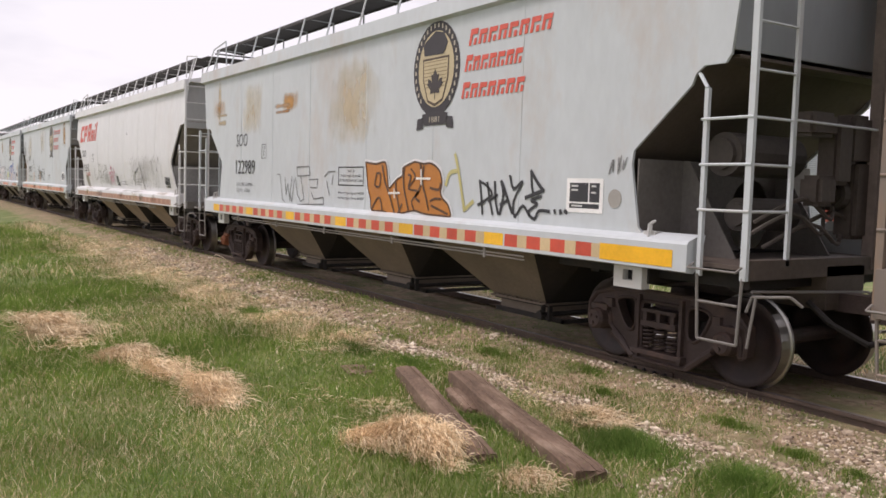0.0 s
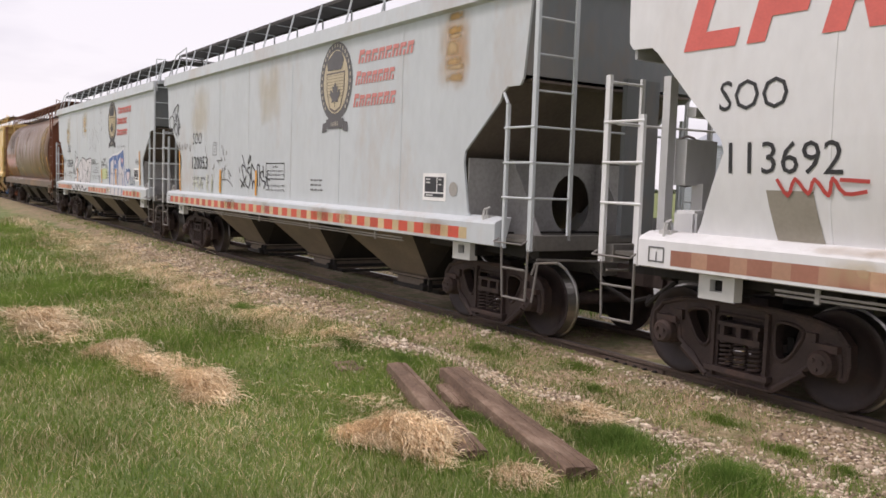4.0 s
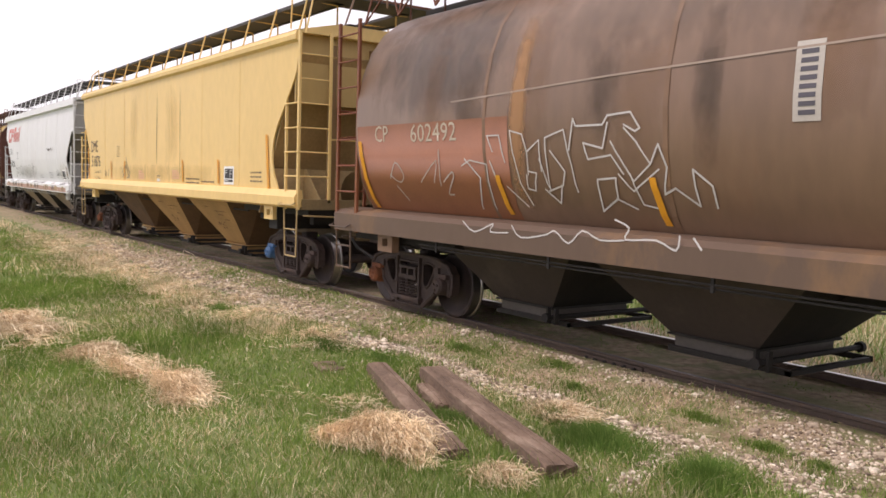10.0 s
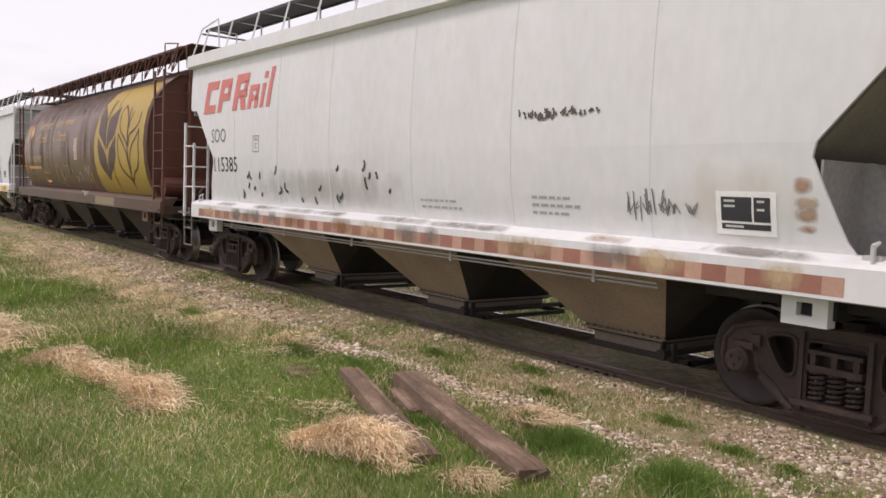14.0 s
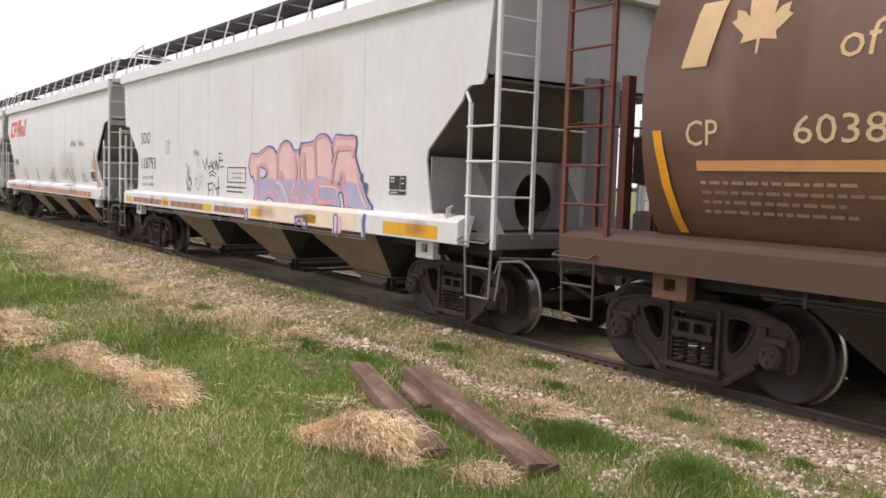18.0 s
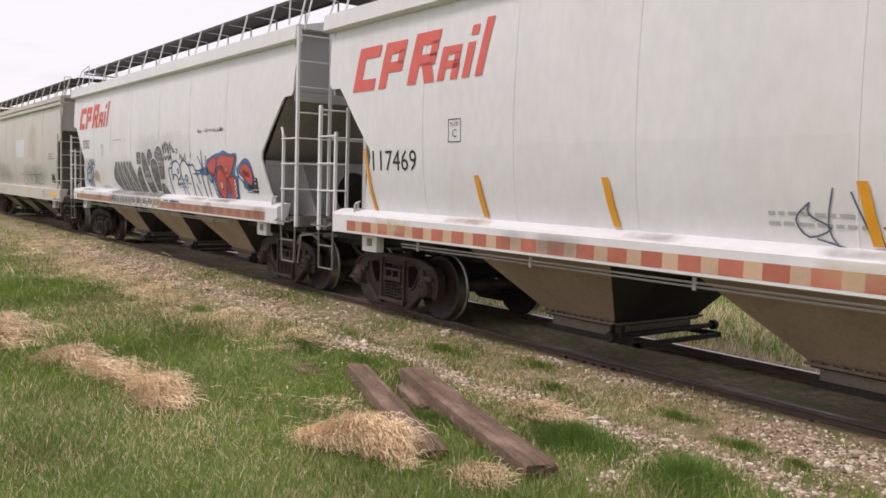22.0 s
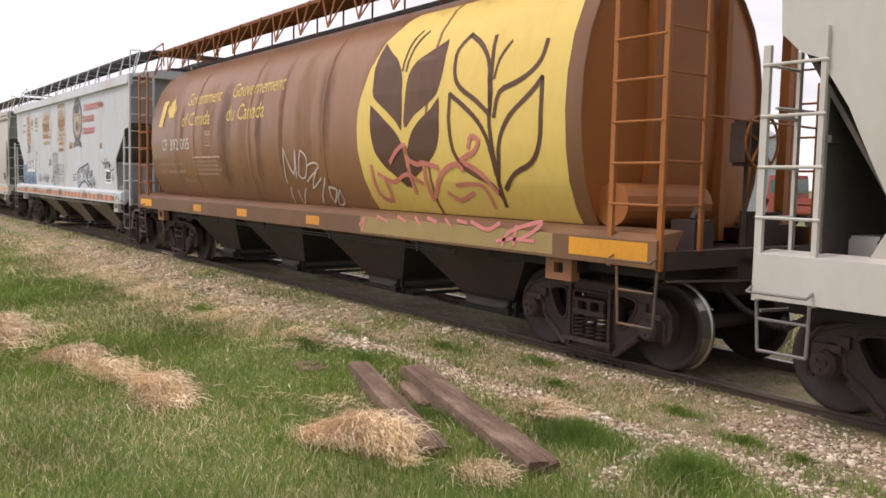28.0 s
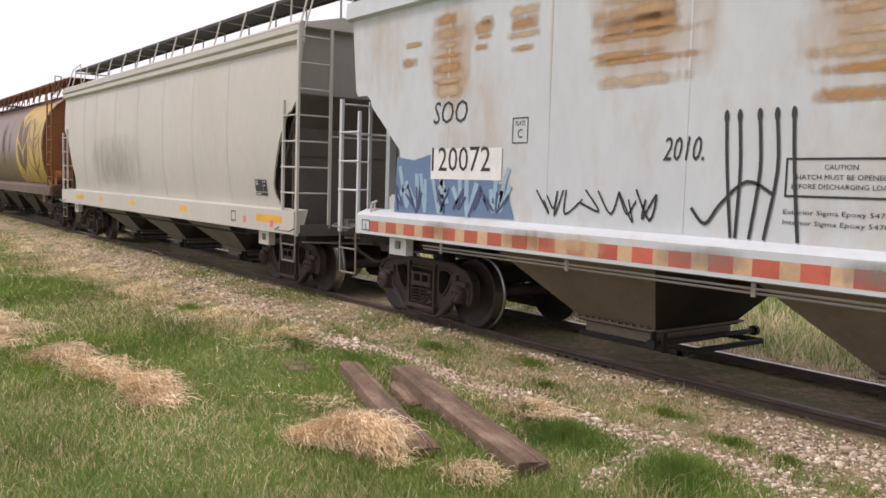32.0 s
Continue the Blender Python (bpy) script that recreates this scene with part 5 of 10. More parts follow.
def write(key, words, x0, x1, z0, z1, col, lean=0.0, lay=1, name="lettering", sill=None, material=None, rust=0.0):
    """The words fitted into a box on the car's side."""
    v, f = GLYPHS[words]
    ref = np.array(v)
    lo, hi = ref.min(0), ref.max(0)
    sx, sz = (x1 - x0) / (hi[0] - lo[0]), (z1 - z0) / (hi[1] - lo[1])
    pts = []
    for x, y in v:
        zz = (y - lo[1]) * sz
        pts.append((x0 + (x - lo[0]) * sx + lean * zz, z0 + zz))
    me = bpy.data.meshes.new("flat")
    me.from_pydata([(x, -(sill + 0.002 * lay) if sill else 0.0, z) for x, z in pts], [], f)
    bm = bmesh.new()
    bm.from_mesh(me)
    bpy.data.meshes.remove(me)
    return laid(key, name, bm, col, lay, rust, material, sill)


def filled(key, name, pts, col, lay, edge=None, sill=None):
    """One sprayed shape with a rounded outline; edge gives the width, colour and layer of a line round it."""
    ring = smooth(pts + pts[:1], 3)
    if edge:
        decal(key, "graffiti_outline", stroke(ring, edge[0]), edge[1], edge[2], material=SPRAY, sill=sill)
    return decal(key, name, [ring[:-1]], col, lay, material=SPRAY, sill=sill)


def brush(key, name, lines, w, col, lay, sill=None, sharp=False):
    """Sprayed handwriting: a few rounded strokes whose width wavers."""
    r = random.Random(len(lines) * 7 + lay)
    out = []
    for q in lines:
        out += stroke(q if sharp or len(q) < 3 else smooth(q, 3), w * r.uniform(0.85, 1.15))
    return decal(key, name, out, col, lay, material=SPRAY, sill=sill)


WORDS = ["PDK", "DHS", "2012", "SOO", "DME", "SMW", "CP", "122989", "113692", "120053", "120189", "602492", "51876", "115385", "603842", "118793", "117469", "116094", "840972", "392 005", "120072",
         "Government", "of Canada", "Gouvernement", "du Canada", "PLATE", "C", "CAUTION", "HATCH MUST BE OPENED", "BEFORE DISCHARGING LOAD", "Exterior Sigma Epoxy 5478PC", "Interior Sigma Epoxy 5478PC",
         "LD LMT 224700", "LT WT   61300", "LT WT   51300", "LD LMT 222800", "LT WT   63200", "Ld Lmt  90650kg  199800", "Lt Wt  28650kg  63200", "4550 Cu Ft", "2010.", "SNEAK", "LUSH", "Wither",
         "CLOSE HOPPER GATES & ROOF HATCHES BEFORE MOVING CAR", "NEW 9-95", "1881", "Ld Lmt 225900", "Lt Wt   60100"]
glyphs(WORDS)


def plate_box(key, x, z, col=BLACK):
    decal(key, "plate_stencil", frame_box(x, x + 0.26, z, z + 0.29, 0.012), col)
    write(key, "PLATE", x + 0.05, x + 0.21, z + 0.20, z + 0.25, col)
    write(key, "C", x + 0.09, x + 0.17, z + 0.06, z + 0.16, col)


def caution_box(key, x, z):
    decal(key, "caution_stencil", frame_box(x, x + 0.92, z, z + 0.32, 0.018), BLACK)
    write(key, "CAUTION", x + 0.33, x + 0.60, z + 0.225, z + 0.265, BLACK)
    write(key, "HATCH MUST BE OPENED", x + 0.10, x + 0.84, z + 0.145, z + 0.185, BLACK)
    write(key, "BEFORE DISCHARGING LOAD", x + 0.06, x + 0.88, z + 0.07, z + 0.11, BLACK)
    write(key, "Exterior Sigma Epoxy 5478PC", x, x + 0.96, z - 0.15, z - 0.10, BLACK)
    write(key, "Interior Sigma Epoxy 5478PC", x, x + 0.96, z - 0.235, z - 0.185, BLACK)


def data_plate(key, x, z, white=True, w=0.52, h=0.32):
    if white:
        decal(key, "data_panel", [rect(x - 0.035, x + w + 0.035, z - 0.03, z + h + 0.03)], (0.88, 0.87, 0.85), 1)
    g = 0.02
    decal(key, "data_panel", [rect(x + g, x + w * 0.62, z + 0.09, z + h - g), rect(x + w * 0.66, x + w - g, z + 0.09, z + h - g), rect(x + g, x + w - g, z + g, z + 0.07)], (0.04, 0.04, 0.045), 2)
    bars = [rect(x + 0.05, x + 0.16, z + h - 0.065 - 0.045 * i, z + h - 0.045 - 0.045 * i) for i in range(2)] + [rect(x + w * 0.72, x + w * 0.86, z + h - 0.065 - 0.07 * i, z + h - 0.045 - 0.07 * i) for i in range(2)] + [rect(x + 0.06, x + 0.24, z + 0.035, z + 0.055)]
    decal(key, "data_panel_marks", bars, (0.6, 0.6, 0.58), 3)


def small_print(key, x, z, rows, w, col=BLACK, seed=1):
    r = random.Random(seed)
    q = []
    for i in range(rows):
        u = x
        while u < x + w * r.uniform(0.7, 1.0):
            d = r.uniform(0.05, 0.14)
            q.append(rect(u, u + d, z - 0.085 * i, z - 0.085 * i + 0.030))
            u += d + 0.03
    return decal(key, "small_print", q, col)


def marks(key, xs, z=1.52, h=0.5, w=0.09, lean=0.0, col=AMBER):
    for x in xs:
        decal(key, "paint_mark", strip([z + h * k / 4 for k in range(5)], [x - w / 2 + lean * (-k) for k in range(5)], [x + w / 2 + lean * (-k) for k in range(5)], 1), col, 7, material=SPRAY)


def crest(key, x=2.42, z=3.55, fade=0.0):
    mixc = lambda c: tuple(v * (1 - fade) + 0.55 * fade for v in c)
    o = oval(x, z, 0.60, 0.66, 28)
    decal(key, "railway_crest", [o], mixc((0.045, 0.04, 0.045)), 1)
    decal(key, "railway_crest", [oval(x, z, 0.46, 0.53, 24)], mixc((0.55, 0.46, 0.29)), 2)
    # ring marks, shield, beast and leaf as plain shapes
    ring = []
    for i in range(26):
        a = math.pi * 1.25 - i * math.pi * 1.5 / 25
        cx, cz = x + 0.53 * math.cos(a), z + 0.60 * math.sin(a)
        ring.append([(cx - 0.02, cz - 0.03), (cx + 0.02, cz - 0.03), (cx + 0.015, cz + 0.03), (cx - 0.015, cz + 0.03)])
    decal(key, "crest_lettering", ring, mixc((0.5, 0.45, 0.36)), 3)
    decal(key, "crest_shield", [[(x - 0.34, z + 0.16), (x + 0.34, z + 0.16), (x + 0.33, z - 0.15), (x + 0.2, z - 0.45), (x, z - 0.52), (x - 0.2, z - 0.45), (x - 0.33, z - 0.15)]], mixc((0.10, 0.07, 0.05)), 3)
    decal(key, "crest_shield", [[(x - 0.31, z + 0.13), (x + 0.31, z + 0.13), (x + 0.30, z - 0.14), (x + 0.18, z - 0.42), (x, z - 0.48), (x - 0.18, z - 0.42), (x - 0.30, z - 0.14)]], mixc((0.58, 0.48, 0.30)), 4)
    decal(key, "crest_shield", [rect(x - 0.29, x + 0.29, z + 0.10 - 0.05 * i, z + 0.11 - 0.05 * i) for i in range(8)], mixc((0.25, 0.19, 0.11)), 5)
    leaf_shape(key, x, z - 0.42, 0.42, mixc((0.06, 0.05, 0.05)), 6)
    decal(key, "crest_beast", [[(x - 0.30, z + 0.20), (x + 0.20, z + 0.19), (x + 0.30, z + 0.34), (x + 0.20, z + 0.48), (x - 0.02, z + 0.52), (x - 0.22, z + 0.42), (x - 0.34, z + 0.36)]], mixc((0.05, 0.045, 0.05)), 4)
    decal(key, "crest_plaque", [[(x - 0.34, z - 0.62), (x - 0.28, z - 0.78), (x + 0.28, z - 0.78), (x + 0.34, z - 0.62), (x, z - 0.58)], [(x - 0.46, z - 0.68), (x - 0.30, z - 0.66), (x - 0.30, z - 0.82), (x - 0.48, z - 0.84)], [(x + 0.46, z - 0.68), (x + 0.30, z - 0.66), (x + 0.30, z - 0.82), (x + 0.48, z - 0.84)]], mixc((0.05, 0.045, 0.05)), 3)
    write(key, "1881", x - 0.13, x + 0.13, z - 0.74, z - 0.66, mixc((0.5, 0.45, 0.36)), lay=5)


def leaf_shape(key, x, z, h, col, lay):
    """A plain maple-like leaf on a short stalk."""
    half = [(0.02, 0.0), (0.025, 0.22), (0.30, 0.18), (0.26, 0.30), (0.50, 0.52), (0.42, 0.56), (0.44, 0.70), (0.30, 0.66), (0.20, 0.56), (0.24, 0.84), (0.14, 0.80), (0.0, 1.0)]
    pts = [(x + u * h, z + v * h) for u, v in half] + [(x - u * h, z + v * h) for u, v in half[-2::-1]]
    return decal(key, "leaf_emblem", [pts], col, lay)


def red_words(key, x=3.15, fade=0.0):
    """The three rows of the red word-mark as plain slanted blocks."""
    for z, xa, xb, n in ((3.77, x + 0.08, x + 1.78, 8), (3.44, x, x + 1.24, 7), (3.09, x - 0.06, x + 1.30, 7)):
        d = (xb - xa) / n
        q = []
        for i in range(n):
            h = 0.21 if i == 0 else 0.18
            u = xa + d * i
            # a block with a notch, so that the row has the texture of heavy capitals
            q += [rect(u, u + d * 0.26, z, z + h, 0.25), rect(u + d * 0.26 + 0.25 * h * 0.62, u + d * 0.80 + 0.25 * h * 0.62, z + h * 0.64, z + h, 0.25), rect(u + d * 0.50, u + d * 0.78, z, z + h * (0.58 if i % 2 else 0.42), 0.25)]
        decal(key, "red_wordmark", q, tuple(v * (1 - fade) + 0.55 * fade for v in (0.72, 0.10, 0.06)), 2)


def slant_mark(key, x=-6.75, z=3.22, fade=0.0):
    """The big red slanted word-mark, as six plain slanted blocks."""
    c = tuple(v * (1 - fade) + 0.6 * fade for v in (0.70, 0.08, 0.05))
    L = 0.26
    def block(u, w, h, bar, gap):
        q = [rect(u, u + w * 0.36, z, z + h, L)]
        if bar:
            q += [rect(u + w * 0.36 + L * h * 0.74, u + w + L * h * 0.74, z + h * 0.74, z + h, L)]
            if bar > 1:
                q += [rect(u + w * 0.36, u + w, z, z + h * 0.26, L)]
            else:
                q += [rect(u + w * 0.36 + L * h * 0.34, u + w + L * h * 0.34, z + h * 0.34, z + h * 0.56, L), rect(u + w * 0.72 + L * h * 0.5, u + w + L * h * 0.5, z + h * 0.5, z + h * 0.8, L)]
        return q
    decal(key, "red_emblem", block(x, 0.58, 0.62, 2, 0), c, 2)
    decal(key, "red_emblem", block(x + 0.70, 0.52, 0.62, 1, 0), c, 2)
    decal(key, "red_emblem", block(x + 1.42, 0.56, 0.66, 1, 0) + [rect(x + 1.42 + 0.40, x + 1.42 + 0.62, z, z + 0.26, -0.3)], c, 2)
    decal(key, "red_emblem", block(x + 2.10, 0.40, 0.42, 1, 0) + [rect(x + 2.38, x + 2.52, z, z + 0.2, L)], c, 2)
    decal(key, "red_emblem", [rect(x + 2.62, x + 2.76, z, z + 0.42, L), rect(x + 2.76, x + 2.90, z + 0.50, z + 0.62, L)], c, 2)
    decal(key, "red_emblem", [rect(x + 2.88, x + 3.02, z, z + 0.68, L)], c, 2)


def tape(key, x0, x1, z0, z1, sill, red=RED, cream=CREAM, period=0.43, yellow=0, ycol=(0.85, 0.47, 0.03), skip=()):
    """Reflective tape on the sill: each piece a part."""
    x, i = x0, 0
    while x < x1 - 0.1:
        if not any(a < x < b for a, b in skip):
            if yellow and i % yellow == 0:
                o = decal(key, "reflective_tape", [rect(x, x + 0.40, z0, z1)], ycol, 1, material=TAPE, sill=sill)
            else:
                o = decal(key, "reflective_tape", [rect(x, x + period * 0.58, z0, z1)], red, 1, material=TAPE, sill=sill)
                if cream:
                    decal(key, "reflective_tape", [rect(x + period * 0.58, x + period, z0, z1)], cream, 1, material=TAPE, sill=sill)
        x += period
        i += 1


def rust_streaks(key, seed, x0, x1, z0, z1, n, col=(0.42, 0.19, 0.05)):
    """Patches of rust: ragged flat tongues in a column."""
    r = random.Random(seed)
    for i in range(n):
        z = z1 - (z1 - z0) * (i + r.uniform(0, 0.6)) / n
        w = (x1 - x0) * r.uniform(0.5, 1.0)
        xa = x0 + (x1 - x0 - w) * r.random()
        h = r.uniform(0.03, 0.10)
        s = r.uniform(0.0, 0.65)
        decal(key, "rust_stain", [rect(xa - 0.05, xa + w + 0.05, z - h * 1.1, z + h * 1.1)], tuple(a * (1 - s) + b * s for a, b in zip(col, (0.60, 0.52, 0.38))), 1, 0.9, material=STAIN)


def stain(key, x0, x1, z0, z1, col, amount=0.5):
    """One soft-edged stain on a car's side."""
    n = 6
    decal(key, "stain", [rect(x0, x1, z0 + (z1 - z0) * i / n, z0 + (z1 - z0) * (i + 1) / n) for i in range(n)], col, 0.6, amount, material=STAIN)


def heart(x, z, h, n=20):
    return [(x + h * 0.5 * math.sin(a) ** 3, z + h * (0.55 + (13 * math.cos(a) - 5 * math.cos(2 * a) - 2 * math.cos(3 * a) - math.cos(4 * a)) / 32)) for a in (i * math.tau / n for i in range(n))]


# --- the pale grey cars with the oval crest ---
for key, num, x in (("soo_a", "122989", -5.72), ("soo_b", "120053", -5.35), ("soo_c", "120189", -5.45), ("soo_e", "120072", -5.50)):
    write(key, "SOO", x, x + 0.68, 2.65, 2.93, BLACK, 0.12)
    if key == "soo_e":
        decal(key, "number_patch", [rect(x - 0.02, x + 1.36, 1.96, 2.34)], (0.78, 0.77, 0.75), 3, material=SPRAY)
    write(key, num, x, x + 1.16, 2.06, 2.36, BLACK, 0.0, lay=4)
    if key != "soo_e":
        write(key, "LD LMT 224700", x + 0.05, x + 1.0, 1.80, 1.87, BLACK)
        write(key, "LT WT   61300", x + 0.05, x + 0.85, 1.67, 1.74, BLACK)
    plate_box(key, x + 1.52, 2.38)
    caution_box(key, -0.6, 1.88)
    small_print(key, 1.5, 1.88, 3, 0.6, (0.15, 0.15, 0.15), 3)
    data_plate(key, 5.29, 1.70)
    decal(key, "round_decal", [oval(6.02, 1.84, 0.10, 0.10, 16)], (0.36, 0.34, 0.31), 1)
    crest(key, 2.42 if key != "soo_e" else 2.18, 3.55, 0.0 if key in ("soo_a", "soo_c") else 0.15)
    red_words(key, 3.13 if key != "soo_e" else 2.88, {"soo_a": 0.05, "soo_b": 0.35, "soo_c": 0.15, "soo_e": 0.3}[key])
tape("soo_a", -6.9, 5.9, 1.21, 1.36, 1.62, yellow=5)
decal("soo_a", "reflective_tape", [rect(5.95, 6.95, 1.20, 1.37)], (0.85, 0.45, 0.02), 2, material=TAPE, sill=1.62)
tape("soo_b", -6.8, 6.6, 1.21, 1.36, 1.62)
tape("soo_c", -6.8, 6.6, 1.21, 1.36, 1.62, skip=((-4.0, -1.1), (2.0, 4.25)))
tape("soo_e", -6.8, 6.2, 1.21, 1.36, 1.62, red=(0.52, 0.12, 0.08), cream=(0.60, 0.40, 0.24))

decal("soo_a", "spray_tag", scribble(6, 5.9, 6.2, 2.1, 2.3, 3, 0.012), (0.2, 0.2, 0.2), 2, material=SPRAY)
rust_streaks("soo_a", 1, -3.6, -2.7, 3.2, 3.4, 2)
rust_streaks("soo_a", 2, -7.0, -6.3, 3.1, 3.5, 2, (0.5, 0.36, 0.18))

decal("soo_b", "spray_tag", scribble(14, -5.4, -3.2, 1.5, 1.95, 7, 0.035), (0.62, 0.64, 0.52), 2, material=SPRAY)
decal("soo_b", "scuff_mark", dashes(15, -6.6, -5.5, 2.5, 2.62, 12, 0.03) + dashes(16, -4.4, -2.6, 1.6, 2.6, 16, 0.025), (0.22, 0.20, 0.18), 2, material=SPRAY)
marks("soo_b", (-6.3,), 1.50, 1.02, 0.085, 0.02)
marks("soo_b", (-3.27, -1.1), 1.53, 0.52, 0.09)
rust_streaks("soo_b", 21, 5.75, 6.15, 3.2, 4.15, 7, (0.45, 0.25, 0.05))

decal("soo_c", "graffiti", [rect(-3.95, -1.05, 1.19, 1.40)], (0.68, 0.66, 0.68), 2, material=SPRAY, sill=1.62)
decal("soo_c", "graffiti", stroke(smooth([(-3.9, 1.38), (-3.6, 1.24), (-3.3, 1.22), (-3.1, 1.38), (-2.8, 1.22), (-2.5, 1.38), (-2.2, 1.22), (-1.9, 1.36), (-1.5, 1.22), (-1.1, 1.3)], 4), 0.06), (0.05, 0.05, 0.06), 3, material=SPRAY, sill=1.62)
PIECE = "soo_c", "graffiti"
decal(*PIECE, [[(2.06, 1.46), (1.90, 2.36), (2.62, 2.52), (3.10, 2.52), (3.55, 2.60), (4.00, 2.70), (4.12, 2.30), (4.34, 1.46)]], (0.72, 0.72, 0.74), 1, material=SPRAY)
decal(*PIECE, [[(2.12, 1.46), (1.97, 2.32), (2.62, 2.46), (3.10, 2.47), (3.55, 2.54), (3.95, 2.63), (4.06, 2.28), (4.28, 1.46)]], (0.66, 0.62, 0.63), 2, material=SPRAY)
BLUE = (0.05, 0.13, 0.36)
for q in ([(1.97, 2.33), (2.60, 2.46), (2.62, 2.36), (2.22, 2.22), (2.17, 1.47), (2.07, 1.47)], [(2.64, 2.44), (3.08, 2.47), (3.15, 2.28), (3.10, 2.06), (2.96, 1.91), (2.80, 2.12), (2.74, 1.47), (2.66, 1.47)],
          [(3.16, 2.46), (3.54, 2.53), (3.56, 2.40), (3.31, 2.28), (3.27, 1.47), (3.20, 1.47)], [(3.58, 2.53), (3.95, 2.63), (4.03, 2.33), (4.28, 1.47), (4.20, 1.47), (4.0, 2.18), (3.85, 1.98), (3.62, 2.18)], [(3.90, 1.47), (3.98, 1.47), (3.95, 1.75), (3.88, 1.75)]):
    decal(*PIECE, [q], BLUE, 3, material=SPRAY)
decal(*PIECE, [heart(2.88, 2.12, 0.20)], (0.66, 0.55, 0.57), 4, material=SPRAY)
decal(*PIECE, [heart(3.82, 2.16, 0.22)], (0.66, 0.36, 0.34), 4, material=SPRAY)
for x in (2.40, 2.90, 3.42, 3.72):
    decal(*PIECE, stroke(smooth([(x, 1.50), (x + 0.06, 1.78), (x - 0.04, 2.02)], 4), 0.02), (0.30, 0.32, 0.42), 4, material=SPRAY)
    decal(*PIECE, stroke(smooth([(x - 0.08, 1.86), (x + 0.02, 1.88), (x + 0.12, 1.82)], 3), 0.025), (0.10, 0.10, 0.14), 4, material=SPRAY)
decal("soo_c", "reflective_tape", [rect(2.99, 3.08, 1.50, 2.0, -0.1)], (0.70, 0.35, 0.03), 6, material=TAPE)
decal(*PIECE, [rect(2.1, 4.25, 1.19, 1.40)], (0.66, 0.62, 0.62), 2, material=SPRAY, sill=1.62)
for x in (2.1, 2.75, 3.28, 3.8, 4.2):
    decal(*PIECE, stroke([(x, 1.2), (x + 0.04, 1.4)], 0.04 + 0.02 * (x > 3.5)), BLUE, 3, material=SPRAY, sill=1.62)
decal("soo_c", "graffiti", [heart(4.56, 1.50, 0.60)], (0.05, 0.13, 0.33), 4, material=SPRAY)
decal("soo_c", "graffiti", [heart(4.60, 1.57, 0.42)], (0.70, 0.60, 0.62), 5, material=SPRAY)
decal("soo_c", "graffiti", [heart(4.56, 1.46, 0.68)], (0.70, 0.70, 0.72), 3, material=SPRAY)
decal("soo_c", "graffiti", [[(0.75, 1.7), (1.3, 1.66), (1.75, 1.72), (1.7, 2.0), (1.2, 2.04), (0.7, 1.98)]], (0.55, 0.60, 0.30), 1, material=SPRAY)
write("soo_c", "SNEAK", -0.8, -0.1, 2.2, 2.36, BLACK, 0.1, 2, name="spray_tag", material=SPRAY)
write("soo_c", "LUSH", 4.85, 5.38, 1.53, 1.80, (0.05, 0.08, 0.16), 0.15, 2, name="spray_tag", material=SPRAY)
write("soo_c", "Wither", 5.42, 6.0, 2.16, 2.34, (0.17, 0.17, 0.17), 0.2, 2, name="spray_tag", material=SPRAY)
decal("soo_c", "spray_tag", scribble(31, -6.35, -5.75, 2.2, 2.5, 3, 0.025) + scribble(32, -6.3, -5.85, 1.62, 1.95, 3, 0.022) + scribble(33, -4.3, -3.8, 1.75, 2.1, 3, 0.02), BLACK, 2, material=SPRAY)
decal("soo_c", "scuff_mark", dashes(35, -1.3, 0.3, 2.6, 3.4, 40, 0.014) + dashes(36, 0.3, 1.6, 3.2, 3.9, 14, 0.014) + dashes(37, 3.1, 4.4, 2.68, 2.74, 12, 0.018, 0.5), (0.10, 0.10, 0.10), 2, material=SPRAY)
marks("soo_c", (-6.42, 6.06), 1.55, 1.0, 0.085, 0.03)
marks("soo_c", (-3.3, 0.92, 3.02), 1.52, 0.5, 0.09, 0.01)
rust_streaks("soo_c", 22, -5.6, -5.2, 2.9, 3.6, 5, (0.5, 0.36, 0.16))
rust_streaks("soo_c", 23, -2.4, -1.6, 3.3, 3.9, 4, (0.5, 0.34, 0.14))

decal("soo_e", "graffiti", [[(-6.35, 1.50), (-6.3, 2.24), (-5.9, 2.20), (-5.4, 2.30), (-4.3, 1.95), (-4.05, 1.9), (-3.9, 1.52)]], (0.12, 0.20, 0.33), 1, material=SPRAY)
decal("soo_e", "graffiti", scribble(41, -6.3, -4.0, 1.52, 2.1, 9, 0.07), (0.30, 0.44, 0.55), 2, material=SPRAY)
decal("soo_e", "graffiti", scribble(42, -6.3, -4.0, 1.52, 1.9, 9, 0.04), (0.06, 0.08, 0.16), 3, material=SPRAY)
decal("soo_e", "spray_tag", scribble(43, -3.6, -1.9, 1.58, 1.9, 7, 0.022), BLACK, 2, material=SPRAY)
write("soo_e", "2010.", -1.85, -1.4, 2.18, 2.40, BLACK, 0.15, 2, name="spray_tag", material=SPRAY)
for x in (-1.18, -1.05, -0.86, -0.70, -0.55):
    decal("soo_e", "spray_tag", [oval(x, 2.56, 0.025, 0.06, 10)] + stroke(smooth([(x, 2.55), (x + 0.03, 2.1), (x + 0.02 + 0.1 * math.sin(x * 30), 1.52)], 4), 0.03), BLACK, 3, material=SPRAY)
decal("soo_e", "spray_tag", stroke(smooth([(-1.5, 1.75), (-1.35, 1.62), (-1.2, 1.8), (-0.95, 2.0), (-0.7, 1.9)], 4), 0.03), BLACK, 3, material=SPRAY)
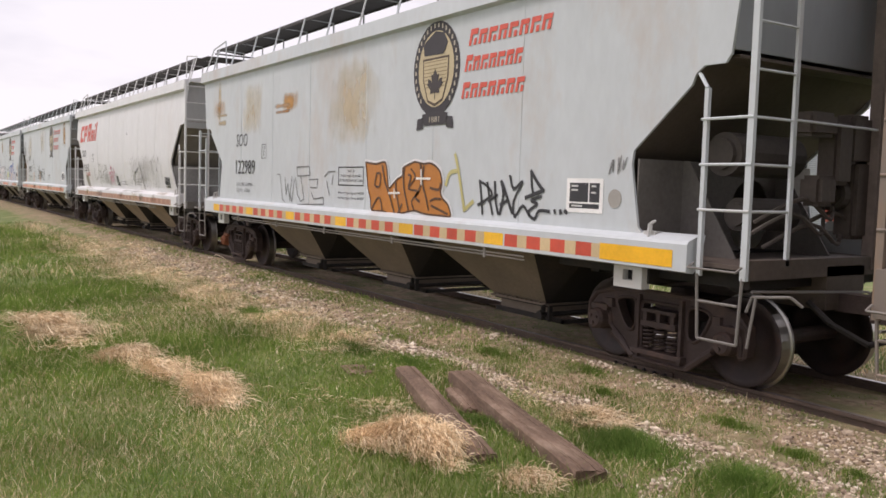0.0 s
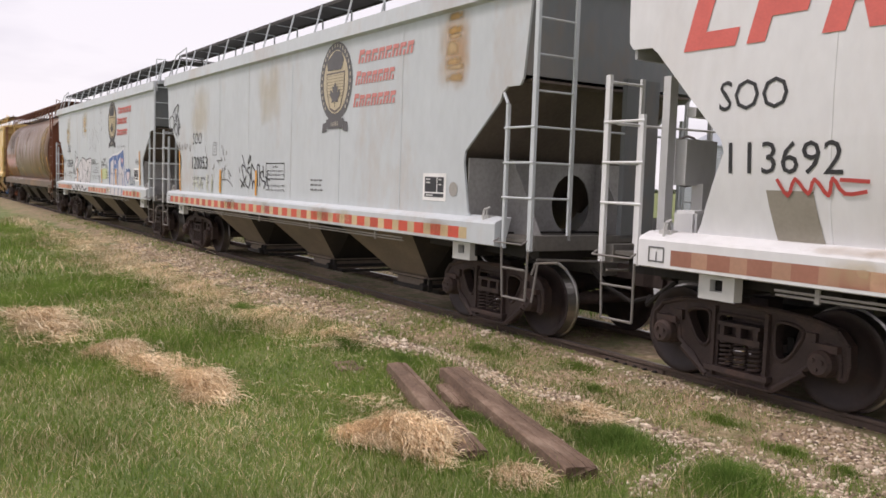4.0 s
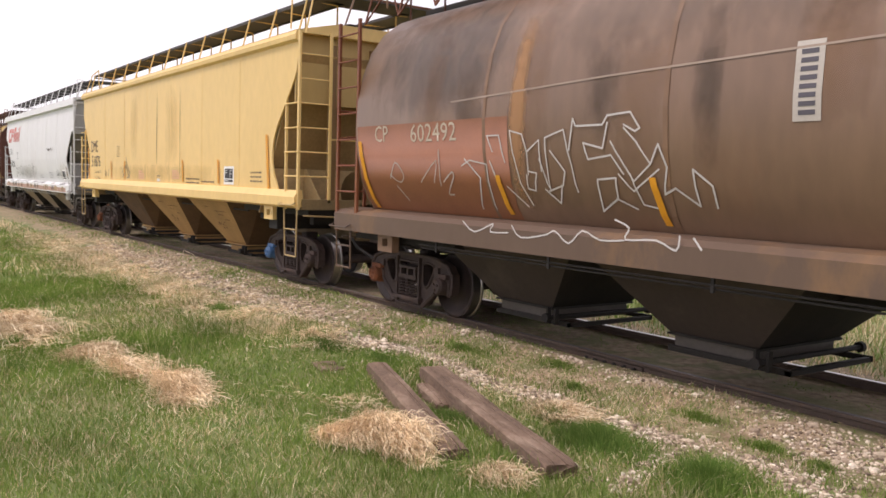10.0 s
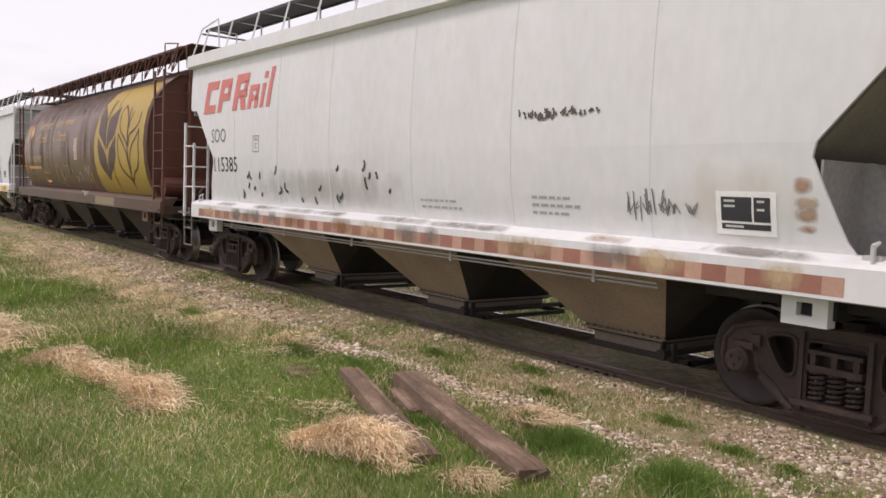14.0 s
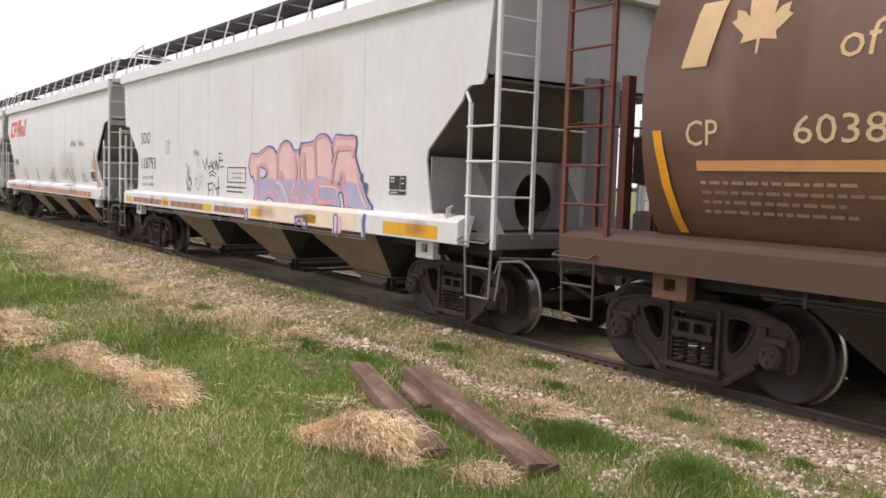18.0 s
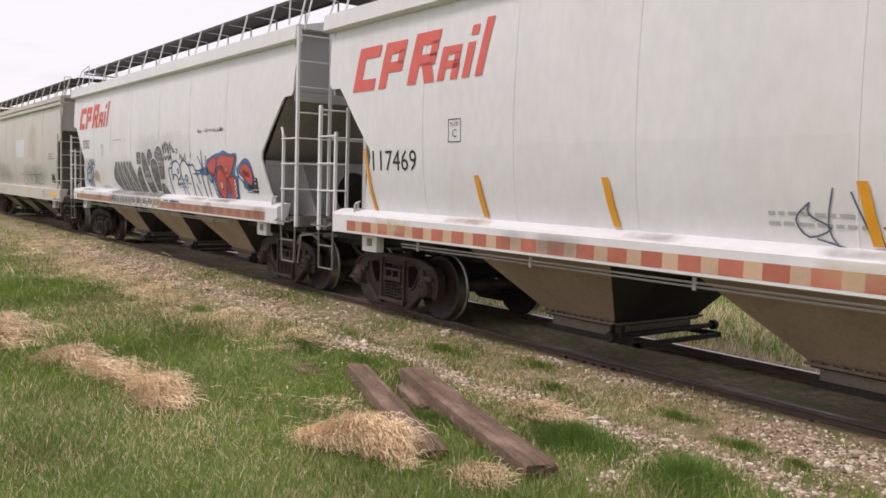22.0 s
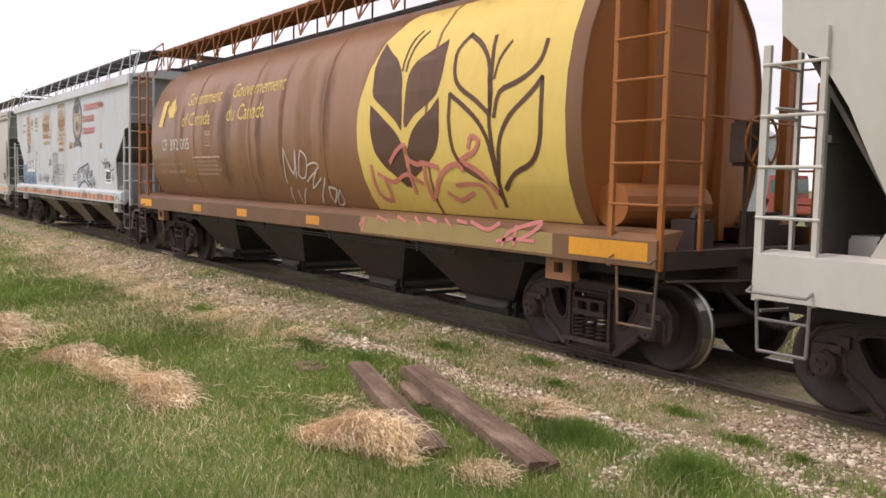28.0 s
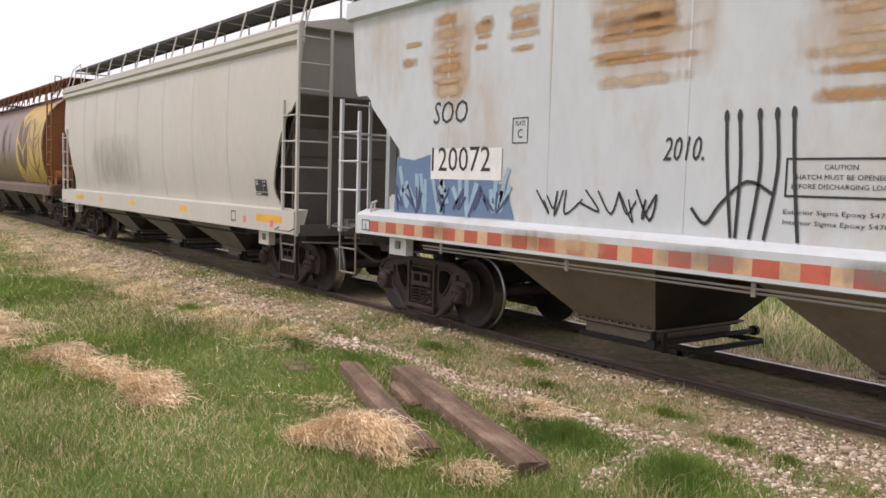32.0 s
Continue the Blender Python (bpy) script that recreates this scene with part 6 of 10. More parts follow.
decal("soo_e", "spray_tag", scribble(46, 6.25, 7.0, 1.22, 1.36, 4, 0.02), BLACK, 2, material=SPRAY, sill=1.62)
for i, (xa, xb, za, zb, n) in enumerate(((-6.3, -5.7, 3.4, 3.75, 2), (-5.55, -4.9, 2.95, 3.95, 7), (-4.7, -4.35, 3.4, 3.9, 4), (-4.1, -3.6, 3.3, 3.9, 4), (-2.9, -1.4, 2.9, 3.9, 8), (-0.6, 0.6, 2.6, 4.1, 10), (1.0, 1.7, 2.7, 2.9, 2), (4.5, 5.2, 3.8, 3.9, 2), (4.6, 5.0, 2.65, 2.75, 1))):
    rust_streaks("soo_e", 50 + i, xa, xb, za, zb, n, (0.45, 0.21, 0.045))

# --- the white cars with the red slanted emblem ---
for key, num, fade in (("cp_a", "113692", 0.12), ("cp_b", "115385", 0.25), ("cp_c", "117469", 0.1), ("cp_d", "116094", 0.1)):
    slant_mark(key, -6.75, 3.23, fade)
    x = -6.3
    if key != "cp_c":
        write(key, "SOO", x, x + 0.70, 2.65, 2.92, BLACK if key != "cp_b" else (0.2, 0.2, 0.2), 0.0)
    write(key, num, x + 0.12, x + 1.22, 2.09, 2.37, BLACK)
    plate_box(key, x + 1.93, 2.45, (0.12, 0.12, 0.12))
    data_plate(key, {"cp_b": 5.38, "cp_c": 5.97}.get(key, 5.50), 1.64, key in ("cp_c", "cp_b"))
    small_print(key, {"cp_b": 0.8}.get(key, 0.1), 1.75, 2, 1.0, (0.42, 0.42, 0.42), 7)
    small_print(key, {"cp_b": 2.95, "cp_d": 1.85}.get(key, 2.2), 1.85, 3, 0.7, (0.38, 0.38, 0.38), 9)
    dull = {"cp_a": ((0.36, 0.16, 0.11), (0.48, 0.27, 0.18)), "cp_b": ((0.34, 0.15, 0.11), (0.50, 0.30, 0.22)), "cp_c": ((0.48, 0.15, 0.10), (0.56, 0.38, 0.26)), "cp_d": ((0.36, 0.13, 0.09), (0.40, 0.20, 0.13))}[key]
    tape(key, -6.7, 6.6, 1.20, 1.35, 1.62, dull[0], dull[1], skip=((-3.2, 0.6),) if key == "cp_d" else ())
decal("cp_a", "paint_patch", [rect(-5.7, -5.25, 1.5, 1.95, -0.2)], (0.30, 0.27, 0.22), 1, material=SPRAY)
decal("cp_a", "scuff_mark", dashes(65, 1.5, 5.0, 1.6, 2.5, 46, 0.018), (0.24, 0.235, 0.225), 2, material=SPRAY)
decal("cp_a", "spray_tag", stroke([(2.0, 1.65), (2.15, 2.05), (2.6, 2.2)], 0.04) + stroke([(2.9, 2.28), (3.0, 2.0), (3.15, 1.55)], 0.04), (0.10, 0.10, 0.10), 3, material=SPRAY)
decal("cp_a", "dent_mark", [oval(1.17, 3.30, 0.035, 0.05, 10)], (0.08, 0.08, 0.08), 2)
decal("cp_b", "spray_tag", dashes(66, -5.0, 0.2, 1.55, 2.15, 22, 0.045), (0.07, 0.08, 0.08), 2, material=SPRAY)
decal("cp_b", "scuff_mark", dashes(67, 2.75, 3.95, 2.73, 2.78, 34, 0.022, 0.35) + dashes(88, 3.05, 3.3, 2.70, 2.74, 8, 0.03, 0.5), (0.12, 0.10, 0.08), 2, material=SPRAY)
decal("cp_b", "spray_tag", scribble(68, 4.3, 4.85, 1.68, 2.0, 8, 0.013) + scribble(89, 4.35, 5.15, 1.76, 1.88, 9, 0.012), (0.22, 0.22, 0.22), 2, material=SPRAY)
rust_streaks("cp_b", 69, 6.1, 6.3, 1.6, 2.1, 4, (0.36, 0.18, 0.08))
marks("cp_c", (-6.2,), 1.5, 0.9, 0.07, 0.04)
marks("cp_c", (-3.68, -1.6, 1.03, 3.86), 1.54, 0.5, 0.09, 0.03)
marks("cp_c", (6.62,), 1.53, 1.02, 0.09, 0.02)
decal("cp_c", "paint_patch", [rect(6.16, 6.46, 1.98, 2.28)], (0.50, 0.49, 0.46), 1, material=SPRAY)
decal("cp_c", "paint_patch", [rect(6.6, 6.82, 1.98, 2.27)], (0.50, 0.49, 0.46), 1, material=SPRAY)
decal("cp_c", "scuff_mark", dashes(72, 3.7, 5.4, 2.70, 2.80, 30, 0.03), (0.30, 0.20, 0.12), 2, material=SPRAY)
# fat silver-edged letters: leaning sausages with white lines
def painted_blob(key, seed, zs, left, right, lay):
    """A brushed dark shape with a pale outline and dry brush lines across it."""
    r = random.Random(seed)
    side = smooth(list(zip(left, zs)) + list(zip(right, zs))[::-1], 3)
    decal(key, "graffiti", [side], (0.085, 0.085, 0.09), lay, material=SPRAY)
    lines = []
    for i in range(int((zs[-1] - zs[0]) * 95)):
        z = r.uniform(zs[0] + 0.03, zs[-1] - 0.06)
        xa, xb = np.interp(z, zs, left), np.interp(z, zs, right)
        u, v = sorted((r.uniform(0.1, 0.9), r.uniform(0.1, 0.9)))
        dz = r.uniform(-0.012, 0.012)
        lines += stroke([(xa + (xb - xa) * u, z), (xa + (xb - xa) * (u + v) / 2, z + dz), (xa + (xb - xa) * v, z)], r.uniform(0.006, 0.014))
    decal(key, "graffiti", lines, (0.29, 0.29, 0.29), lay + 1, material=SPRAY)
    decal(key, "graffiti", stroke(side, 0.036), (0.70, 0.69, 0.68), lay + 1, material=SPRAY)


for i in range(6):
    x, k = -2.93 + 0.25 * i, 0.03 * i
    painted_blob("cp_d", 200 + i, (1.50, 1.75, 2.0, 2.18, 2.28), (x + 0.34 + k, x + (0.12 if i else -0.20) + k, x - (0.05 if i else 0.25), x - 0.11, x - 0.02), (x + 0.66 + k, x + 0.46 + k, x + 0.27 + k, x + 0.17, x + 0.08), 1 + 2 * (i % 2))
painted_blob("cp_d", 210, (2.20, 2.35, 2.50), (-1.10, -1.11, -1.10), (-0.74, -0.75, -0.76), 1)
painted_blob("cp_d", 211, (1.51, 1.75, 2.0, 2.15), (-0.95, -1.10, -1.10, -0.92), (-0.42, -0.58, -0.70, -0.80), 3)
painted_blob("cp_d", 212, (1.51, 1.8, 2.1, 2.35, 2.5), (-0.22, -0.45, -0.64, -0.70, -0.64), (0.26, 0.08, -0.12, -0.32, -0.50), 5)
painted_blob("cp_d", 213, (2.18, 2.38, 2.56), (-0.22, -0.30, -0.20), (0.05, 0.16, 0.0), 1)
painted_blob("cp_d", 214, (1.85, 2.1, 2.4, 2.54, 2.62), (0.52, 0.42, 0.26, 0.36, 0.48), (0.93, 0.97, 0.90, 0.78, 0.64), 1)
painted_blob("cp_d", 215, (1.58, 1.9, 2.2, 2.33), (0.30, 0.10, -0.02, 0.10), (0.60, 0.60, 0.50, 0.32), 3)
painted_blob("cp_d", 216, (1.51, 1.65, 1.76), (0.60, 0.62, 0.68), (1.20, 1.02, 0.84), 5)
for words, xa, xb, za, zb, lean in (("PDK", -0.40, -0.02, 1.76, 1.89, 0.0), ("DHS", -0.46, -0.12, 1.93, 2.06, 0.0), ("2012", 0.58, 0.90, 2.16, 2.27, 0.0)):
    write("cp_d", words, xa, xb, za, zb, (0.66, 0.66, 0.65), lean, 8, "spray_tag", material=SPRAY)
decal("cp_d", "graffiti", [rect(-3.0, 1.0, 1.19, 1.40)], (0.40, 0.39, 0.385), 2, material=SPRAY, sill=1.62)
loops = []
for i in range(7):
    loops += stroke([(-2.95 + 0.24 * i, 1.40), (-2.90 + 0.24 * i, 1.20)], 0.03)
for i in range(5):
    x = -1.25 + 0.44 * i
    loops += stroke(smooth([(x, 1.40), (x + 0.06, 1.26), (x + 0.20, 1.21), (x + 0.36, 1.26), (x + 0.42, 1.40)], 3), 0.04)
decal("cp_d", "graffiti", scribble(301, -2.95, -1.3, 1.21, 1.39, 16, 0.026) + scribble(302, -1.3, 0.95, 1.22, 1.39, 20, 0.034), (0.10, 0.10, 0.105), 2, material=SPRAY, sill=1.621)
decal("cp_d", "graffiti", loops, (0.72, 0.71, 0.70), 3, material=SPRAY, sill=1.62)
# thin blue outlined letters
for pts in (((1.45, 2.10), (1.24, 2.09), (1.30, 1.80), (1.38, 1.52)), ((1.46, 1.86), (1.44, 2.08), (1.53, 2.22), (1.72, 2.27), (1.93, 2.19), (2.02, 2.04), (1.95, 1.91), (1.80, 1.84)),
            ((1.47, 1.85), (1.56, 1.97), (1.80, 1.90), (1.75, 1.74)), ((1.75, 1.74), (2.06, 1.77), (2.12, 1.55)), ((1.98, 2.14), (2.15, 2.27), (2.34, 2.25), (2.53, 2.12), (2.67, 1.90), (2.74, 1.54)),
            ((2.00, 2.00), (2.14, 1.80), (2.31, 1.54)), ((2.38, 2.20), (2.60, 2.17), (2.82, 2.16), (3.12, 1.80)), ((2.91, 1.77), (3.07, 1.54)), ((2.93, 2.06), (3.42, 2.06))):
    decal("cp_d", "graffiti", stroke(smooth(pts, 3) if len(pts) > 3 else list(pts), 0.040), (0.08, 0.14, 0.25), 2, material=SPRAY)
for x, z, r in ((1.85, 2.04, 0.055), (2.34, 1.89, 0.075)):
    decal("cp_d", "graffiti", stroke([(x + r * math.cos(k * math.tau / 14), z + r * 0.9 * math.sin(k * math.tau / 14)) for k in range(15)], 0.032), (0.08, 0.14, 0.25), 2, material=SPRAY)
decal("cp_d", "graffiti", [rect(1.25, 1.55, 1.36, 1.40), rect(1.65, 2.25, 1.36, 1.40)], (0.10, 0.17, 0.33), 3, material=SPRAY, sill=1.62)
decal("cp_d", "scuff_mark", dashes(86, 1.15, 3.0, 2.18, 2.34, 12, 0.022), BLACK, 3, material=SPRAY)
decal("cp_d", "scuff_mark", dashes(83, 3.1, 4.5, 2.83, 2.87, 26, 0.022, 0.4) + dashes(84, -3.2, -2.4, 2.81, 2.84, 7, 0.02, 0.4), BLACK, 2, material=SPRAY)
write("cp_d", "NEW 9-95", -4.4, -3.7, 1.55, 1.63, (0.2, 0.2, 0.2))
rust_streaks("cp_d", 85, -5.3, -4.7, 1.75, 1.95, 3, (0.62, 0.48, 0.30))

# --- white car with the pink and lilac piece ---
write("soo_d", "SOO", -6.05, -5.36, 2.65, 2.93, BLACK, 0.0)
write("soo_d", "118793", -6.02, -4.94, 2.04, 2.32, BLACK)
plate_box("soo_d", -4.2, 2.40, (0.15, 0.15, 0.15))
decal("soo_d", "caution_stencil", frame_box(-0.52, 0.37, 1.80, 2.10, 0.018), BLACK)
small_print("soo_d", -0.3, 1.97, 2, 0.5, (0.4, 0.4, 0.4), 4)
small_print("soo_d", -0.55, 1.70, 2, 1.0, BLACK, 5)
data_plate("soo_d", 5.34, 1.72, False, 0.46, 0.3)
decal("soo_d", "graffiti", [rect(0.6, 4.65, 1.18, 1.42)], (0.84, 0.70, 0.54), 2, material=SPRAY, sill=1.62)
filled("soo_d", "graffiti", [(0.64, 1.29), (0.74, 1.33), (0.74, 1.14), (0.63, 1.14)], (0.78, 0.46, 0.50), 3, edge=(0.04, (0.07, 0.14, 0.34), 3), sill=1.62)
filled("soo_d", "graffiti", [(2.69, 1.29), (3.08, 1.30), (3.09, 1.15), (2.95, 1.16), (2.84, 1.24), (2.72, 1.14)], (0.78, 0.46, 0.50), 3, edge=(0.045, (0.07, 0.14, 0.34), 4), sill=1.62)
filled("soo_d", "graffiti", [(3.96, 1.39), (4.00, 1.37), (4.01, 1.12), (3.96, 1.12)], (0.78, 0.46, 0.50), 3, sill=1.62)
filled("soo_d", "graffiti", [(4.02, 1.36), (4.09, 1.37), (4.09, 1.14), (4.03, 1.13)], (0.60, 0.66, 0.72), 4, edge=(0.06, (0.06, 0.11, 0.25), 3), sill=1.62)
filled("soo_d", "graffiti", [(4.13, 1.36), (4.23, 1.37), (4.24, 1.15), (4.13, 1.13)], (0.78, 0.46, 0.50), 3, sill=1.62)
filled("soo_d", "graffiti", [(4.81, 1.37), (4.87, 1.39), (4.87, 1.12), (4.82, 1.14)], (0.78, 0.46, 0.50), 3, sill=1.62)
brush("soo_d", "graffiti", [[(4.91, 1.42), (4.88, 1.29), (4.92, 1.12)]], 0.07, (0.07, 0.16, 0.40), 4, sill=1.62)
for x in (-6.9, -4.1, -1.5, 0.9, 2.95):
    decal("soo_d", "reflective_tape", [rect(x, x + 0.46, 1.22, 1.35)], (0.85, 0.47, 0.03), 4, material=TAPE, sill=1.62)
decal("soo_d", "reflective_tape", [rect(5.4, 6.7, 1.2, 1.37)], (0.85, 0.45, 0.02), 2, material=TAPE, sill=1.62)
for xa, xb in ((-6.3, -4.2), (-3.5, -1.6), (-0.9, 0.5)):
    tape("soo_d", xa, xb, 1.22, 1.34, 1.62, (0.32, 0.13, 0.09), (0.42, 0.22, 0.14))

# --- the yellow car ---
write("dme", "DME", -7.13, -6.29, 2.57, 2.92, (0.09, 0.06, 0.05))
write("dme", "51876", -7.06, -5.97, 2.11, 2.45, (0.09, 0.06, 0.05))
write("dme", "LD LMT 224700", -6.70, -5.97, 1.91, 1.98, BLACK)
write("dme", "LT WT   51300", -6.70, -5.97, 1.73, 1.80, BLACK)
plate_box("dme", -3.98, 2.40)
marks("dme", (-7.36, 6.90), 1.72, 1.0, 0.10, 0.03)
marks("dme", (-4.58, -3.1, 1.97, 4.3), 1.77, 0.5, 0.09, 0.012)
data_plate("dme", 4.62, 1.79, True, 0.48, 0.31)
decal("dme", "data_panel", [rect(-0.07, 0.16, 1.75, 1.82)], WHITEP, 1)
small_print("dme", -0.07, 1.87, 1, 0.25, BLACK, 3)
for xa, xb, za, zb in ((-1.76, -1.24, 1.78, 2.02), (1.13, 1.67, 1.82, 2.04)):
    for i in range(4):
        h = (zb - za) / 4
        decal("dme", "red_print", [rect(xa, xb - 0.12 * (i == 3), za + h * i + 0.012, za + h * (i + 0.85))], (0.66, 0.35, 0.20), 1, material=SPRAY)
for x, lean in ((-0.15, 0.02), (1.71, 0.0)):
    decal("dme", "weld_stain", strip([1.75, 2.4, 3.0, 3.6, 4.2], [x + lean * k - 0.03 for k in range(5)], [x + lean * k + 0.03 for k in range(5)], 1), (0.30, 0.19, 0.08), 1, 0.8, material=STAIN)
small_print("dme", 2.15, 1.83, 2, 0.9, (0.15, 0.10, 0.06), 13)
small_print("dme", 3.2, 1.78, 1, 1.0, (0.15, 0.10, 0.06), 14)
small_print("dme", 6.0, 2.0, 3, 0.65, (0.2, 0.14, 0.08), 15)
decal("dme", "spray_tag", scribble(96, -5.4, -4.95, 1.8, 2.05, 3, 0.015), (0.12, 0.10, 0.10), 2, material=SPRAY)

# --- the grey ribbed cars ---
for key in ("smw", "grey"):
    data_plate(key, 5.93, 1.58, False)
    for x, w in ((-6.06, 0.9), (-3.6, 0.3), (-0.9, 0.3), (2.5, 0.4), (6.3, 1.0)):
        decal(key, "reflective_tape", [rect(x, x + w, 1.16, 1.28)], (0.80, 0.42, 0.03), 1, material=TAPE, sill=1.60)
    decal(key, "sill_box", frame_box(5.2, 5.42, 1.10, 1.30, 0.03), (0.12, 0.11, 0.10), 1, sill=1.60)
    decal(key, "spray_dot", [rect(5.75, 5.87, 1.1, 1.22), rect(6.85, 6.98, 1.08, 1.2)], (0.75, 0.20, 0.16), 2, material=SPRAY, sill=1.60)
    small_print(key, 2.9, 1.12, 1, 2.2, (0.2, 0.2, 0.2), 21).location.y = -0.105
decal("smw", "fresh_paint_panel", [rect(-6.35, -5.3, 2.82, 3.7)], (0.66, 0.66, 0.67), 1, material=SPRAY)
decal("smw", "fresh_paint_panel", [rect(-0.02, 1.56, 2.49, 3.17)], (0.64, 0.65, 0.67), 1, material=SPRAY)
write("smw", "SMW", -6.3, -5.55, 2.62, 2.87, BLACK, 0, 3)
write("smw", "840972", -6.24, -5.22, 2.08, 2.33, BLACK, 0, 3)
write("smw", "LD LMT 222800", -6.29, -5.53, 1.70, 1.77, BLACK, 0, 3)
write("smw", "LT WT   63200", -6.27, -5.53, 1.53, 1.60, BLACK, 0, 3)
plate_box("smw", -3.92, 2.24)
small_print("smw", 5.7, 2.55, 3, 0.75, (0.15, 0.14, 0.13), 22)
decal("smw", "spray_tag", scribble(97, -5.4, -4.8, 1.5, 1.75, 5, 0.014), (0.3, 0.3, 0.3), 3, material=SPRAY)
write("smw", "CLOSE HOPPER GATES & ROOF HATCHES BEFORE MOVING CAR", -5.0, -2.4, 1.14, 1.19, (0.2, 0.2, 0.2), sill=1.60)

# --- the brown round cars: wheat emblem, government lettering ---
WHEAT_LEAVES = [
    [(2.87, 3.86), (2.79, 3.64), (2.81, 3.33), (2.88, 3.09), (3.21, 2.89), (3.50, 2.71), (3.63, 2.60), (3.62, 2.99), (3.55, 3.30), (3.38, 3.54), (3.09, 3.71)],
    [(4.43, 3.73), (4.14, 3.62), (3.84, 3.50), (3.70, 3.34), (3.69, 3.08), (3.70, 2.63), (3.94, 2.79), (4.27, 2.94), (4.43, 3.07), (4.47, 3.30), (4.47, 3.54)],
    [(2.82, 2.98), (2.83, 2.61), (2.92, 2.33), (3.13, 2.12), (3.43, 1.96), (3.65, 1.83), (3.68, 2.06), (3.64, 2.37), (3.46, 2.59), (3.13, 2.80)],
    [(4.45, 2.99), (4.48, 2.82), (4.48, 2.54), (4.39, 2.31), (4.12, 2.11), (3.84, 1.96), (3.67, 1.83), (3.72, 2.22), (3.83, 2.52), (4.05, 2.71), (4.28, 2.84)]]
WHEAT_LINES = [
    [(4.89, 3.72), (4.72, 3.56), (4.73, 3.27), (4.89, 3.07), (5.20, 2.90), (5.45, 2.74)],
    [(4.89, 3.72), (5.22, 3.53), (5.42, 3.24), (5.49, 2.71)],
    [(5.57, 2.69), (5.64, 2.96), (5.92, 3.05), (6.14, 3.14), (6.29, 3.28), (6.34, 3.48)],
    [(5.53, 3.13), (5.57, 3.35), (5.73, 3.54)],
    [(4.69, 3.00), (4.70, 2.58), (4.77, 2.30), (4.96, 2.09), (5.29, 1.96), (5.46, 1.87), (5.58, 1.72)],
    [(4.69, 3.00), (4.98, 2.84), (5.27, 2.64), (5.46, 2.37), (5.54, 2.02)],
    [(6.35, 3.07), (6.36, 2.69), (6.32, 2.35), (6.17, 2.15), (5.88, 2.03), (5.67, 1.85)],
    [(6.35, 3.07), (6.17, 2.91), (5.85, 2.69), (5.67, 2.45), (5.61, 2.15), (5.56, 1.89)],
    [(5.40, 3.64), (5.49, 2.97), (5.48, 2.58), (5.55, 2.15), (5.58, 1.65)],
    [(3.53, 3.41), (3.55, 3.73), (3.70, 3.93)],
    [(3.62, 3.39), (3.67, 3.71), (3.87, 3.90)]]


def wheat(key, field, dark, edge=(2.62, 2.54, 2.45, 2.47, 2.62, 2.85, 3.2), end=6.73, least=-9.0):
    """The wheat emblem: a yellow field, one ear of solid leaves and one in outline."""
    zs = [1.5, 1.9, 2.4, 2.9, 3.4, 3.9, 4.25]
    decal(key, "yellow_field", strip(zs, edge, [end] * 7, 2), field, 1, 0.25, material=PAINT)
    for leaf in WHEAT_LEAVES:
        if min(x for x, _ in leaf) > least:
            decal(key, "wheat_leaf", [smooth(leaf + leaf[:1], 3)[:-1]], dark, 2, 0.2, material=PAINT)
    for line in WHEAT_LINES:
        if min(x for x, _ in line) > least:
            decal(key, "wheat_outline", stroke(smooth(line, 3), 0.062 if len(line) > 3 else 0.04), dark, 3, 0.2, material=PAINT)


def gov_words(key, x, col):
    decal(key, "flag_emblem", [rect(x - 6.52, x - 6.25, 3.02, 3.60, 0.22)], col, 2)
    leaf_shape(key, x - 5.76, 3.08, 0.58, col, 2)
    write(key, "Government", x - 4.86, x - 3.0, 3.40, 3.68, col, 0.1)
    write(key, "of Canada", x - 5.04, x - 3.42, 2.97, 3.25, col, 0.1)
    write(key, "Gouvernement", x - 2.44, x - 0.2, 3.42, 3.70, col, 0.1)
    write(key, "du Canada", x - 2.56, x - 0.86, 2.98, 3.28, col, 0.1)


wheat("gov_b", (0.44, 0.30, 0.065), (0.085, 0.045, 0.035))
gov_words("gov_b", 0.0, (0.62, 0.42, 0.22))
write("gov_b", "CP", -6.44, -6.1, 2.32, 2.55, (0.6, 0.45, 0.27))
write("gov_b", "603842", -5.38, -4.22, 2.32, 2.55, (0.6, 0.45, 0.27))
decal("gov_b", "orange_stripe", [rect(-6.33, -4.36, 2.10, 2.19), rect(-4.1, -3.5, 1.66, 1.74)], (0.60, 0.30, 0.12), 2)
small_print("gov_b", -6.3, 1.98, 4, 1.8, (0.30, 0.20, 0.13), 31)
small_print("gov_b", -4.2, 2.12, 5, 1.4, (0.26, 0.18, 0.12), 32)
decal("gov_b", "white_label", [rect(0.22, 0.52, 2.38, 2.70), rect(0.22, 0.52, 2.70, 3.0)], (0.60, 0.45, 0.35), 2)
decal("gov_b", "white_label_marks", [rect(0.30, 0.45, 2.44 + 0.06 * i, 2.47 + 0.06 * i) for i in range(9)], (0.12, 0.06, 0.05), 3)
marks("gov_b", (-6.6,), 1.52, 0.95, 0.10, 0.04)
marks("gov_b", (-4.0, -1.45, 2.0, 4.2), 1.54, 0.47, 0.085, 0.02)
decal("gov_b", "faded_panel", [rect(2.6, 4.4, 1.17, 1.38)], (0.26, 0.20, 0.12), 1, material=SPRAY, sill=1.60)

